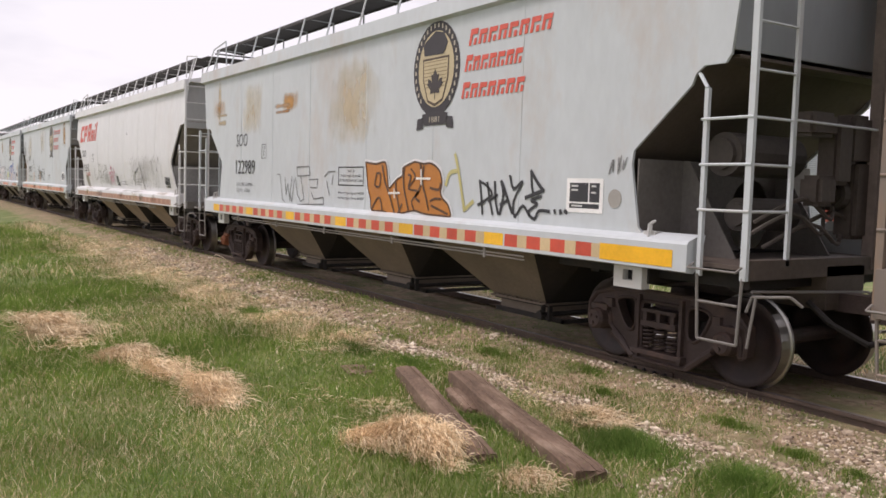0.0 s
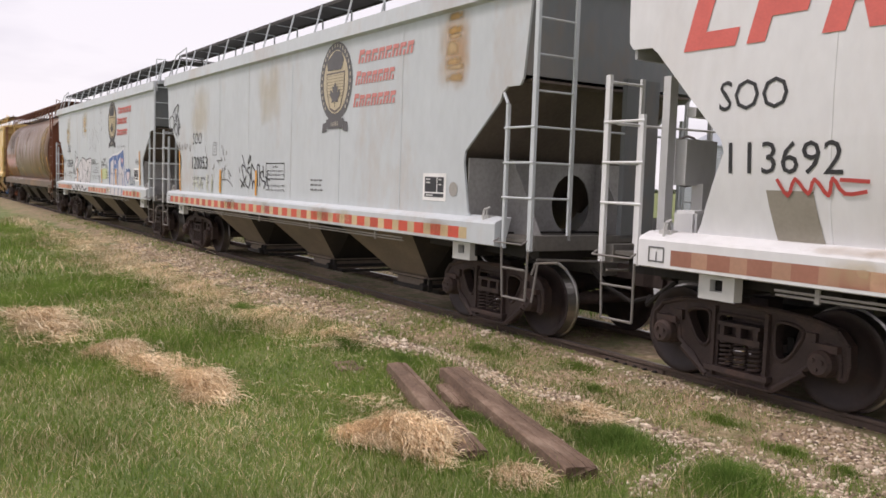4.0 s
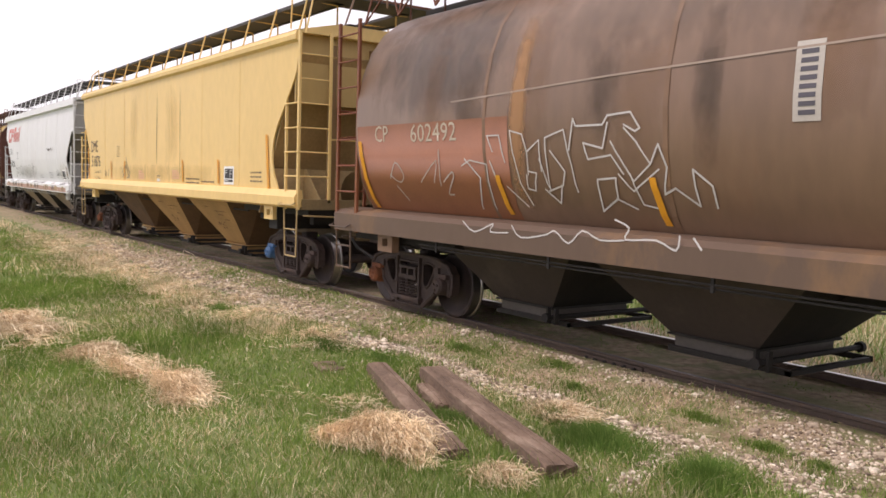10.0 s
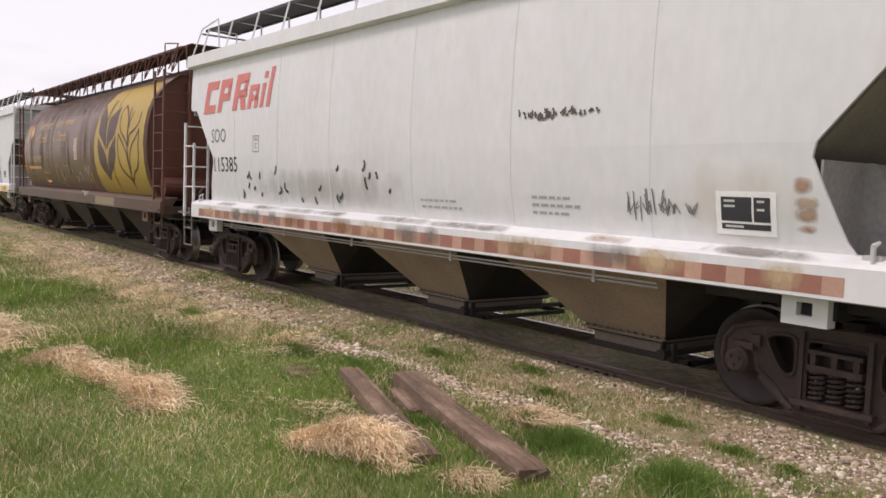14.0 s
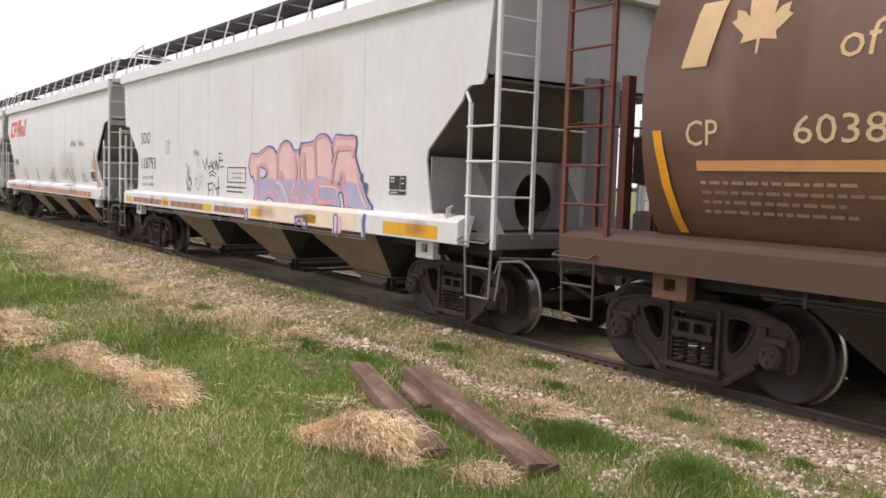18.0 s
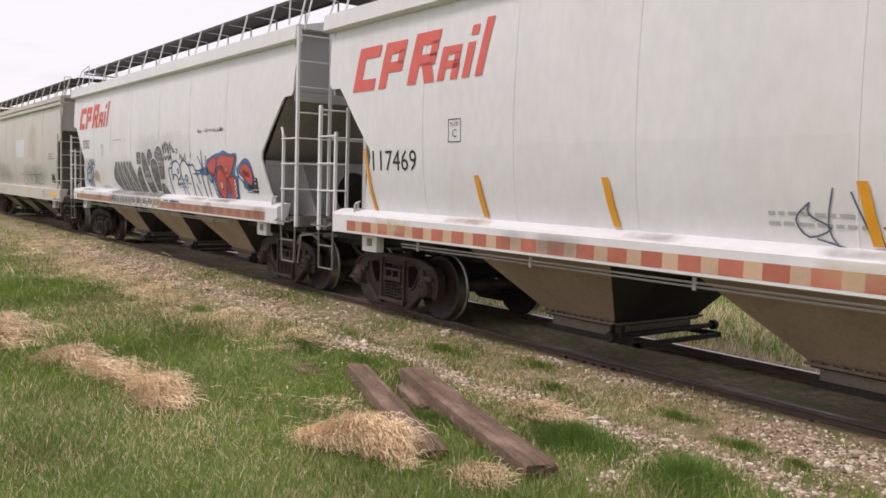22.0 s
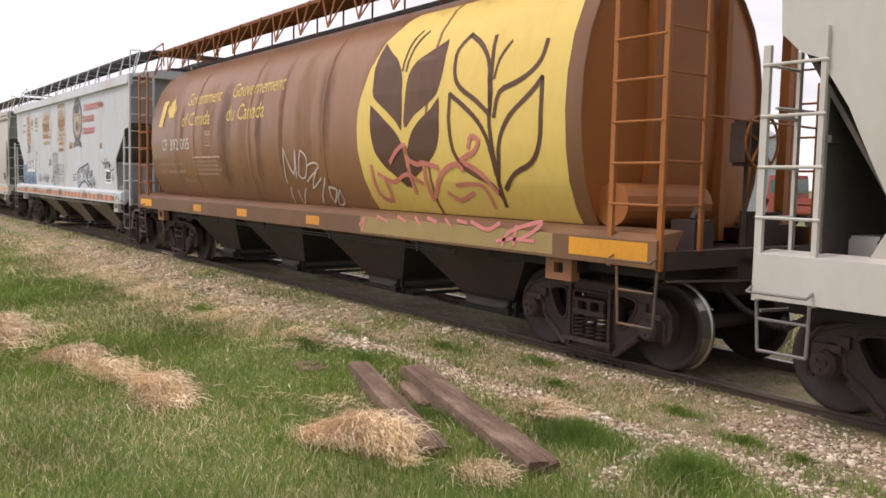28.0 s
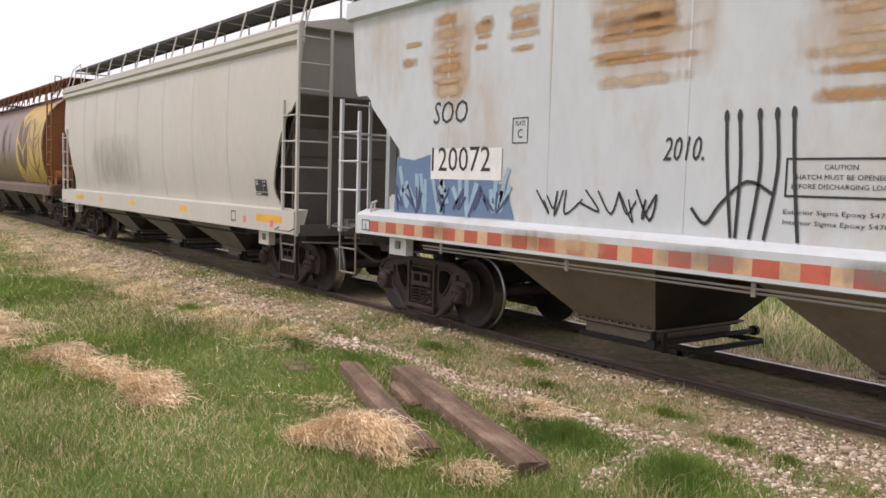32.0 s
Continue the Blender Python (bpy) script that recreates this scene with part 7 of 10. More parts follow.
wheat("gov_c", (0.78, 0.57, 0.155), (0.115, 0.058, 0.035))
gov_words("gov_c", 0.09, (0.75, 0.55, 0.16))
write("gov_c", "CP", -6.2, -5.82, 2.48, 2.73, (0.74, 0.68, 0.60))
write("gov_c", "392 005", -5.66, -4.48, 2.48, 2.73, (0.74, 0.68, 0.60))
write("gov_c", "Ld Lmt  90650kg  199800", -6.48, -4.85, 2.13, 2.21, (0.55, 0.44, 0.35))
write("gov_c", "Lt Wt  28650kg  63200", -6.48, -4.85, 1.97, 2.05, (0.55, 0.44, 0.35))
write("gov_c", "4550 Cu Ft", -5.05, -4.4, 1.80, 1.88, (0.55, 0.44, 0.35))
small_print("gov_c", -4.3, 2.3, 5, 1.5, (0.42, 0.30, 0.22), 34)
plate_box("gov_c", -3.57, 2.54, (0.6, 0.5, 0.4))
decal("gov_c", "faded_panel", [rect(2.6, 6.6, 1.17, 1.40)], (0.36, 0.26, 0.10), 1, material=SPRAY, sill=1.60)
for x in (-4.2, -1.9, 0.9):
    decal("gov_c", "reflective_tape", [rect(x, x + 0.45, 1.2, 1.34)], (0.70, 0.30, 0.04), 2, material=TAPE, sill=1.60)
decal("gov_c", "reflective_tape", [rect(-7.78, -6.95, 1.19, 1.36)], (0.80, 0.36, 0.03), 2, material=TAPE, sill=1.60)
decal("gov_c", "reflective_tape", [rect(6.85, 7.9, 1.2, 1.38)], (0.80, 0.36, 0.03), 2, material=TAPE, sill=1.60)
decal("gov_c", "weld_stain", strip([1.5, 2.2, 2.9, 3.6, 4.2], [-0.22] * 5, [0.02] * 5, 1), (0.26, 0.10, 0.04), 1, 0.7, material=STAIN)

for xa, xb, amount in ((4.55, 6.3, 0.75), (4.7, 5.3, 0.6), (5.5, 6.1, 0.6), (2.7, 4.3, 0.3)):
    decal("gov_a", "yellow_field", strip([1.5, 2.0, 2.5, 3.0, 3.5, 3.9, 4.2], [xa] * 7, [xb] * 7, 1), (0.40, 0.26, 0.085), 1, amount, material=STAIN)
for line in WHEAT_LINES:
    decal("gov_a", "wheat_outline", stroke(smooth(line, 3), 0.05), (0.15, 0.095, 0.055), 2, material=SPRAY)
for leaf in WHEAT_LEAVES:
    decal("gov_a", "wheat_outline", stroke(smooth(leaf + leaf[:1], 3), 0.03), (0.23, 0.145, 0.08), 2, material=SPRAY)
decal("gov_a", "primer_patch", strip([1.5, 1.9, 2.3, 2.72], [-7.3] * 4, [-3.75] * 4, 4), (0.27, 0.105, 0.05), 1, material=SPRAY)
decal("gov_a", "weld_stain", strip([1.5, 2.2, 2.9, 3.6, 4.2], [-3.75] * 5, [-3.4] * 5, 1), (0.42, 0.22, 0.10), 1, 0.8, material=STAIN)
write("gov_a", "CP", -6.78, -6.42, 2.48, 2.71, (0.52, 0.44, 0.34), lay=3)
write("gov_a", "602492", -5.83, -4.77, 2.46, 2.70, (0.52, 0.44, 0.34), lay=3)
decal("gov_a", "white_label", [rect(-0.08, 0.17, 2.5, 2.8), rect(-0.08, 0.17, 2.8, 3.15)], (0.50, 0.45, 0.40), 2)
decal("gov_a", "white_label_marks", [rect(-0.03, 0.12, 2.55 + 0.07 * i, 2.59 + 0.07 * i) for i in range(8)], (0.10, 0.09, 0.11), 3)
decal("gov_a", "scratch_line", stroke([(-4.9, 2.95), (-2.2, 3.05), (1.0, 3.12), (2.0, 3.02)], 0.02), (0.36, 0.27, 0.21), 2, material=SPRAY)
marks("gov_a", (-7.1, 6.95 - 0.15), 1.52, 0.98, 0.10, 0.03)
marks("gov_a", (-3.9, -1.5, 1.9, 4.2), 1.56, 0.47, 0.085, 0.02)
wheat("gov_d", (0.5, 0.34, 0.08), (0.11, 0.058, 0.035))

# --- sprayed pieces and tags ---
filled("soo_a", "graffiti_letter", [(0.40, 2.27), (0.75, 2.24), (1.05, 2.26), (1.12, 2.06), (1.18, 1.87), (1.30, 1.93), (1.44, 2.01), (1.58, 2.06), (1.59, 2.17), (1.75, 2.22), (1.94, 2.26), (2.16, 2.23), (2.35, 2.24), (2.53, 2.18), (2.63, 2.09), (2.67, 1.95), (2.64, 1.83), (2.71, 1.74), (2.84, 1.66), (2.90, 1.51), (2.67, 1.51), (2.39, 1.51), (2.18, 1.52), (1.97, 1.55), (1.78, 1.53), (1.60, 1.50), (1.37, 1.47), (1.20, 1.47), (1.00, 1.51), (0.64, 1.51), (0.59, 1.68), (0.50, 1.85), (0.45, 2.09)], (0.50, 0.185, 0.03), 3, edge=(0.09, (0.78, 0.77, 0.77), 2))
brush("soo_a", "graffiti", [
    [(0.40, 2.27), (0.75, 2.24), (1.05, 2.26), (1.12, 2.06), (1.18, 1.87), (1.30, 1.93), (1.44, 2.01), (1.58, 2.06), (1.59, 2.17), (1.75, 2.22), (1.94, 2.26), (2.16, 2.23), (2.35, 2.24), (2.53, 2.18), (2.63, 2.09), (2.67, 1.95), (2.64, 1.83), (2.71, 1.74), (2.84, 1.66), (2.90, 1.51), (2.67, 1.51), (2.39, 1.51), (2.18, 1.52), (1.97, 1.55), (1.78, 1.53), (1.60, 1.50), (1.37, 1.47), (1.20, 1.47), (1.00, 1.51), (0.64, 1.51), (0.59, 1.68), (0.50, 1.85), (0.45, 2.09), (0.40, 2.27)]], 0.028, (0.10, 0.045, 0.02), 5)
brush("soo_a", "graffiti", [
    [(0.79, 2.09), (0.91, 2.08), (0.88, 1.89), (0.73, 1.91), (0.79, 2.09)],
    [(0.96, 2.21), (1.06, 1.96), (1.20, 1.77), (1.37, 1.49)],
    [(0.64, 1.53), (0.81, 1.69), (0.92, 1.69), (0.98, 1.52)],
    [(1.38, 1.97), (1.43, 1.77), (1.53, 1.51)],
    [(1.63, 2.16), (1.63, 1.90), (1.78, 1.56)],
    [(1.76, 2.07), (1.83, 2.05), (1.77, 1.90)],
    [(1.59, 1.63), (1.47, 1.49)],
    [(1.83, 2.16), (1.96, 2.04), (1.77, 1.87), (2.05, 1.83), (1.87, 1.69), (1.94, 1.57)],
    [(2.09, 2.22), (2.14, 2.01), (2.05, 1.83), (1.96, 1.75), (2.09, 1.69)],
    [(2.19, 2.19), (2.16, 1.97), (2.26, 1.76), (2.34, 1.58)],
    [(2.37, 1.89), (2.59, 1.87), (2.64, 1.95)],
    [(2.38, 1.70), (2.49, 1.74), (2.65, 1.74)],
    [(2.41, 1.64), (2.83, 1.54)]], 0.036, (0.11, 0.05, 0.025), 6)
brush("soo_a", "graffiti", [
    [(1.19, 1.79), (1.52, 1.80)],
    [(1.35, 1.85), (1.36, 1.73)],
    [(1.99, 2.02), (2.37, 2.02)],
    [(2.12, 2.14), (2.13, 1.94)]], 0.03, (0.85, 0.80, 0.74), 7)
brush("soo_a", "spray_tag", [
    [(-3.35, 2.06), (-3.18, 2.06), (-3.05, 1.58), (-2.91, 1.52)],
    [(-2.93, 2.00), (-2.87, 1.67), (-2.79, 1.88), (-2.68, 1.55)],
    [(-2.59, 2.02), (-2.68, 1.67), (-2.59, 1.55), (-2.48, 1.96)],
    [(-2.43, 2.00), (-2.32, 1.68), (-2.16, 1.56), (-2.02, 1.61), (-2.18, 2.03)],
    [(-2.37, 2.20), (-1.80, 2.21), (-1.77, 2.05), (-2.33, 2.03), (-2.37, 2.20)],
    [(-1.79, 1.97), (-1.42, 1.98), (-1.46, 1.82), (-1.74, 1.83)],
    [(-1.69, 1.73), (-1.59, 1.62), (-1.18, 1.66), (-1.17, 1.54), (-2.31, 1.50)],
    [(-1.15, 2.03), (-0.99, 2.11), (-0.72, 2.12)],
    [(-1.05, 1.94), (-0.94, 1.71)],
    [(-0.80, 2.05), (-0.84, 1.90)]], 0.02, (0.17, 0.17, 0.17), 2, sharp=True)
brush("soo_a", "spray_tag", [
    [(3.56, 2.00), (3.60, 1.82), (3.64, 1.58)],
    [(3.56, 2.00), (3.72, 1.94), (3.84, 1.83), (3.63, 1.73)],
    [(3.54, 1.69), (3.68, 1.74)],
    [(3.73, 1.98), (3.79, 1.77), (3.86, 1.58)],
    [(3.89, 1.99), (3.92, 1.75), (3.98, 1.59)],
    [(3.77, 1.74), (3.95, 1.83)],
    [(4.01, 1.59), (4.08, 1.83), (4.03, 2.00), (4.18, 1.76), (4.26, 1.62)],
    [(4.02, 1.71), (4.18, 1.77)],
    [(4.20, 2.07), (4.28, 1.91), (4.45, 2.00), (4.29, 1.76), (4.32, 1.57), (4.47, 1.71), (4.60, 1.60)],
    [(4.61, 2.13), (4.66, 1.87), (4.85, 1.90)],
    [(4.52, 1.81), (4.80, 1.89)],
    [(4.61, 2.13), (4.73, 2.00), (4.85, 1.90)],
    [(4.81, 1.83), (4.63, 1.78), (4.74, 1.74), (4.58, 1.64), (4.70, 1.56), (4.78, 1.66), (4.97, 1.66)],
    [(5.06, 1.68), (5.07, 1.65)],
    [(5.16, 1.68), (5.17, 1.65)],
    [(5.24, 1.68), (5.27, 1.66)]], 0.042, (0.035, 0.035, 0.04), 2)
brush("soo_a", "spray_tag", [
    [(2.97, 2.35), (3.07, 2.10), (3.22, 1.61)],
    [(2.76, 1.94), (2.85, 2.10), (3.02, 2.13)],
    [(3.22, 1.61), (3.42, 1.73)]], 0.05, (0.52, 0.47, 0.20), 2)
brush("soo_b", "spray_tag", [
    [(-1.93, 2.37), (-1.82, 2.22), (-1.67, 2.02)],
    [(-1.77, 2.11), (-1.89, 2.16), (-1.94, 2.11), (-1.83, 1.90), (-1.70, 1.76), (-1.56, 1.69), (-1.48, 1.74), (-1.45, 1.91), (-1.55, 2.00), (-1.61, 2.02), (-1.58, 2.09), (-1.46, 2.11)],
    [(-1.37, 2.17), (-1.46, 1.78)],
    [(-1.38, 2.18), (-1.16, 2.02)],
    [(-1.41, 2.03), (-1.30, 1.68)],
    [(-1.32, 1.68), (-1.24, 1.84), (-1.13, 1.67)],
    [(-1.02, 1.74), (-1.06, 2.11), (-0.99, 2.16), (-0.94, 2.09), (-0.91, 1.74)],
    [(-0.75, 2.13), (-0.71, 1.92), (-0.76, 2.02), (-0.84, 2.02), (-0.90, 1.96), (-0.79, 1.85), (-0.64, 1.82), (-0.69, 1.69)],
    [(-0.51, 2.04), (-0.52, 1.84), (-0.44, 1.70)],
    [(-0.62, 1.92), (-0.39, 1.86)],
    [(-0.61, 1.78), (-0.50, 1.97)],
    [(-2.03, 1.85), (-1.77, 1.71)],
    [(-1.96, 1.69), (-1.69, 1.91)],
    [(-1.58, 2.19), (-1.53, 2.28), (-1.45, 2.35), (-1.45, 2.27), (-1.57, 2.18)]], 0.034, (0.05, 0.05, 0.055), 2)
brush("soo_b", "scuff_mark", [
    [(-3.53, 2.27), (-3.41, 2.19)],
    [(-3.52, 2.25), (-3.21, 2.26)],
    [(-3.25, 2.32), (-3.18, 2.26)],
    [(-3.13, 2.53), (-3.11, 2.38)],
    [(-3.06, 1.85), (-3.05, 2.06), (-3.01, 2.11)],
    [(-3.16, 1.83), (-2.83, 1.83), (-2.57, 1.74), (-2.50, 1.69)],
    [(-2.78, 2.05), (-2.60, 1.91)],
    [(-2.11, 2.11), (-2.06, 2.00)]], 0.03, (0.16, 0.16, 0.16), 2)
brush("soo_b", "spray_tag", [
    [(-7.32, 3.35), (-7.20, 3.05), (-6.94, 3.12), (-6.87, 3.28), (-7.09, 3.42), (-7.32, 3.35)],
    [(-7.06, 3.42), (-6.97, 3.54), (-6.57, 3.70), (-6.59, 3.51)],
    [(-6.97, 3.11), (-6.94, 3.39)],
    [(-6.88, 3.59), (-6.73, 3.31), (-6.57, 3.66)],
    [(-6.78, 3.29), (-6.65, 3.46), (-6.41, 3.11)],
    [(-6.74, 3.26), (-6.51, 3.32)],
    [(-6.81, 3.21), (-6.87, 3.05), (-6.70, 2.92), (-6.62, 3.06), (-6.72, 3.21), (-6.81, 3.21)],
    [(-6.59, 3.25), (-6.54, 2.91)],
    [(-6.49, 3.28), (-6.51, 3.01)],
    [(-6.37, 3.11), (-6.60, 3.07), (-6.45, 2.92)],
    [(-6.70, 2.92), (-6.64, 2.85)]], 0.034, (0.05, 0.05, 0.055), 2)
filled("soo_c", "graffiti_letter", [(-3.59, 2.40), (-3.44, 2.43), (-3.32, 2.24), (-3.57, 2.10), (-3.67, 1.97), (-3.30, 1.91), (-3.08, 1.75), (-3.02, 1.54), (-3.27, 1.43), (-3.72, 1.45), (-3.99, 1.60), (-3.55, 1.65), (-3.74, 1.83), (-3.95, 2.07), (-3.84, 2.24)], (0.70, 0.67, 0.68), 2, edge=(0.075, (0.07, 0.065, 0.07), 1))
filled("soo_c", "graffiti_letter", [(-3.17, 2.10), (-2.74, 2.30), (-2.56, 2.23), (-2.35, 1.95), (-2.27, 1.64), (-2.36, 1.44), (-2.65, 1.46), (-2.73, 1.69), (-2.88, 1.48), (-3.13, 1.44), (-3.08, 1.75)], (0.70, 0.67, 0.68), 2, edge=(0.075, (0.07, 0.065, 0.07), 1))
filled("soo_c", "graffiti_letter", [(-2.57, 2.40), (-1.99, 2.35), (-1.57, 2.15), (-1.50, 1.94), (-1.67, 1.86), (-1.38, 1.54), (-1.82, 1.47), (-1.93, 1.70), (-2.01, 1.49), (-2.32, 1.47), (-2.35, 2.02)], (0.70, 0.67, 0.68), 2, edge=(0.075, (0.07, 0.065, 0.07), 1))
filled("soo_c", "graffiti_letter", [(-1.69, 2.32), (-0.91, 2.36), (-0.86, 2.09), (-1.17, 1.47), (-1.56, 1.48), (-1.33, 2.04), (-1.64, 2.08)], (0.70, 0.67, 0.68), 2, edge=(0.075, (0.07, 0.065, 0.07), 1))
brush("soo_c", "graffiti", [
    [(-3.67, 1.97), (-3.45, 1.92), (-3.40, 1.61)],
    [(-2.82, 2.17), (-2.98, 1.75)],
    [(-2.51, 2.08), (-2.39, 1.58)],
    [(-2.11, 2.23), (-2.00, 1.96), (-1.75, 1.95)],
    [(-1.84, 1.81), (-1.65, 1.55)],
    [(-1.17, 2.23), (-1.01, 2.17), (-1.25, 1.62)]], 0.028, (0.12, 0.11, 0.12), 4)
brush("soo_c", "spray_tag", [
    [(0.86, 2.05), (0.88, 2.24), (0.99, 2.27), (1.10, 2.07)],
    [(0.84, 2.13), (1.12, 2.16)],
    [(1.10, 2.34), (1.50, 2.35), (1.32, 2.29), (1.12, 2.15), (1.54, 2.16), (1.47, 2.07)],
    [(1.64, 2.24), (1.72, 2.03)]], 0.035, (0.06, 0.06, 0.065), 2)
brush("soo_c", "spray_tag", [
    [(0.43, 1.81), (0.52, 1.52)],
    [(0.59, 1.79), (0.46, 1.66), (0.64, 1.56)],
    [(2.00, 1.68), (2.06, 1.50)],
    [(1.93, 1.60), (2.11, 1.60), (2.14, 1.49)]], 0.025, (0.12, 0.12, 0.12), 2)
filled("soo_d", "graffiti_letter", [(0.53, 2.13), (0.62, 2.31), (0.89, 2.31), (1.15, 2.39), (1.37, 2.44), (1.58, 2.40), (1.72, 2.31), (1.87, 2.47), (2.07, 2.52), (2.23, 2.48), (2.37, 2.36), (2.57, 2.37), (2.67, 2.46), (2.96, 2.48), (3.11, 2.51), (3.20, 2.57), (3.35, 2.60), (3.50, 2.58), (3.61, 2.51), (3.70, 2.42), (3.80, 2.57), (4.10, 2.55), (4.40, 2.53), (4.38, 2.29), (4.48, 2.10), (4.59, 1.92), (4.73, 1.67), (4.87, 1.49), (4.05, 1.52), (2.77, 1.50), (0.95, 1.45), (0.84, 1.66), (0.73, 1.94), (0.64, 1.95)], (0.78, 0.52, 0.49), 2, edge=(0.10, (0.055, 0.15, 0.40), 1))
brush("soo_d", "graffiti", [
    [(0.53, 2.13), (0.62, 2.31), (0.89, 2.31), (1.15, 2.39), (1.37, 2.44), (1.58, 2.40), (1.72, 2.31), (1.87, 2.47), (2.07, 2.52), (2.23, 2.48), (2.37, 2.36), (2.57, 2.37), (2.67, 2.46), (2.96, 2.48), (3.11, 2.51), (3.20, 2.57), (3.35, 2.60), (3.50, 2.58), (3.61, 2.51), (3.70, 2.42), (3.80, 2.57), (4.10, 2.55), (4.40, 2.53), (4.38, 2.29), (4.48, 2.10), (4.59, 1.92), (4.73, 1.67), (4.87, 1.49)]], 0.045, (0.74, 0.35, 0.42), 4)
filled("soo_d", "graffiti", [(0.78, 1.87), (1.30, 1.92), (1.90, 1.89), (2.55, 1.92), (3.03, 1.91), (3.23, 1.97), (3.55, 1.95), (3.72, 1.90), (4.14, 1.89), (4.39, 1.88), (4.60, 1.85), (4.74, 1.63), (4.82, 1.50), (4.05, 1.53), (2.77, 1.51), (0.96, 1.46)], (0.44, 0.41, 0.57), 5)
brush("soo_d", "graffiti", [
    [(0.91, 2.11), (0.94, 1.75), (0.97, 1.48)],
    [(1.03, 2.13), (1.16, 2.16), (1.29, 2.10), (1.33, 2.00)],
    [(1.72, 2.29), (1.75, 1.94)],
    [(1.90, 1.92), (1.92, 2.02), (1.98, 1.92)],
    [(2.40, 2.28), (2.48, 2.10), (2.44, 1.85), (2.26, 1.62)],
    [(2.25, 1.58), (2.50, 1.60), (2.62, 1.51)],
    [(2.58, 2.28), (2.61, 1.95), (2.65, 1.61)],
    [(2.75, 2.32), (2.80, 1.99), (2.90, 1.72)],
    [(3.11, 2.49), (3.15, 2.18), (3.18, 1.96), (3.23, 1.75), (3.10, 1.59), (2.89, 1.66)],
    [(3.24, 1.89), (3.56, 1.87), (3.87, 1.84)],
    [(3.28, 1.87), (3.32, 1.57), (3.69, 1.59)],
    [(3.72, 1.89), (3.75, 2.14), (3.87, 2.40)],
    [(3.87, 2.40), (4.33, 2.39), (4.32, 2.29)],
    [(3.98, 1.57), (3.97, 1.96), (4.05, 2.00), (4.12, 1.81), (4.17, 1.55), (4.18, 1.48)],
    [(1.34, 1.61), (1.50, 1.67), (1.68, 1.61), (1.72, 1.49)]], 0.075, (0.72, 0.36, 0.43), 6)
brush("soo_d", "graffiti", [
    [(1.72, 1.85), (1.96, 1.78), (2.13, 1.60), (2.20, 1.50)],
    [(3.33, 1.81), (3.87, 1.79), (3.89, 1.67)],
    [(4.42, 2.01), (4.57, 1.76), (4.76, 1.52)],
    [(2.63, 2.27), (2.74, 1.95)],
    [(2.42, 1.83), (2.39, 1.66)]], 0.04, (0.80, 0.66, 0.55), 7)
filled("soo_d", "graffiti_letter", [(1.06, 2.09), (1.24, 2.06), (1.31, 2.00), (1.21, 1.93), (1.07, 1.94)], (0.60, 0.62, 0.68), 8, edge=(0.045, (0.06, 0.11, 0.30), 7))
filled("soo_d", "graffiti_letter", [(1.28, 1.45), (1.36, 1.54), (1.53, 1.54), (1.63, 1.46)], (0.60, 0.62, 0.68), 8, edge=(0.045, (0.06, 0.11, 0.30), 7))
filled("soo_d", "graffiti_letter", [(3.97, 1.70), (4.04, 1.71), (4.09, 1.58), (4.10, 1.50), (4.04, 1.51), (4.02, 1.59)], (0.62, 0.66, 0.72), 8, edge=(0.05, (0.06, 0.10, 0.22), 7))
filled("soo_d", "graffiti_letter", [(3.94, 1.84), (3.96, 1.90), (4.00, 1.83)], (0.06, 0.08, 0.16), 8)
brush("soo_d", "graffiti", [
    [(2.58, 2.26), (2.61, 2.41), (2.65, 2.51)],
    [(3.70, 2.42), (3.74, 2.27), (3.71, 2.19)],
    [(4.59, 1.97), (4.64, 2.01)],
    [(4.58, 1.95), (4.69, 1.87), (4.76, 1.86), (4.75, 1.77)]], 0.045, (0.09, 0.15, 0.28), 6)
brush("soo_d", "spray_tag", [
    [(-1.88, 2.25), (-1.70, 2.05), (-1.64, 2.28), (-1.49, 2.06)],
    [(-1.49, 2.05), (-1.38, 2.22), (-1.29, 2.06)],
    [(-1.46, 2.11), (-1.30, 2.12)],
    [(-1.23, 2.21), (-1.31, 2.14), (-1.24, 2.05), (-1.14, 2.12), (-1.23, 2.21)],
    [(-1.11, 2.05), (-1.12, 2.25), (-0.99, 2.05), (-0.94, 2.31)],
    [(-1.00, 2.37), (-0.80, 2.37)],
    [(-0.94, 2.23), (-0.76, 2.24)],
    [(-0.90, 2.10), (-0.70, 2.11)],
    [(-1.50, 1.97), (-1.31, 2.02), (-1.09, 1.96)],
    [(-1.45, 1.92), (-1.31, 1.95), (-1.15, 1.91)],
    [(-1.54, 1.76), (-1.48, 1.49)],
    [(-1.54, 1.75), (-1.29, 1.78)],
    [(-1.50, 1.62), (-1.33, 1.65)],
    [(-1.29, 1.52), (-1.20, 1.77), (-1.01, 1.54)],
    [(-0.98, 1.90), (-0.99, 1.53)],
    [(-1.10, 1.66), (-0.92, 1.70)]], 0.022, (0.06, 0.06, 0.065), 2, sharp=True)
filled("cp_d", "graffiti_letter", [(3.58, 2.28), (4.04, 2.39), (4.31, 2.42), (4.48, 2.46), (4.81, 2.39), (5.09, 2.40), (5.12, 2.28), (5.00, 1.99), (5.14, 1.96), (5.10, 1.72), (5.04, 1.53), (4.60, 1.52), (3.98, 1.51), (3.85, 1.78), (3.69, 1.83), (3.57, 2.04)], (0.05, 0.15, 0.30), 2)
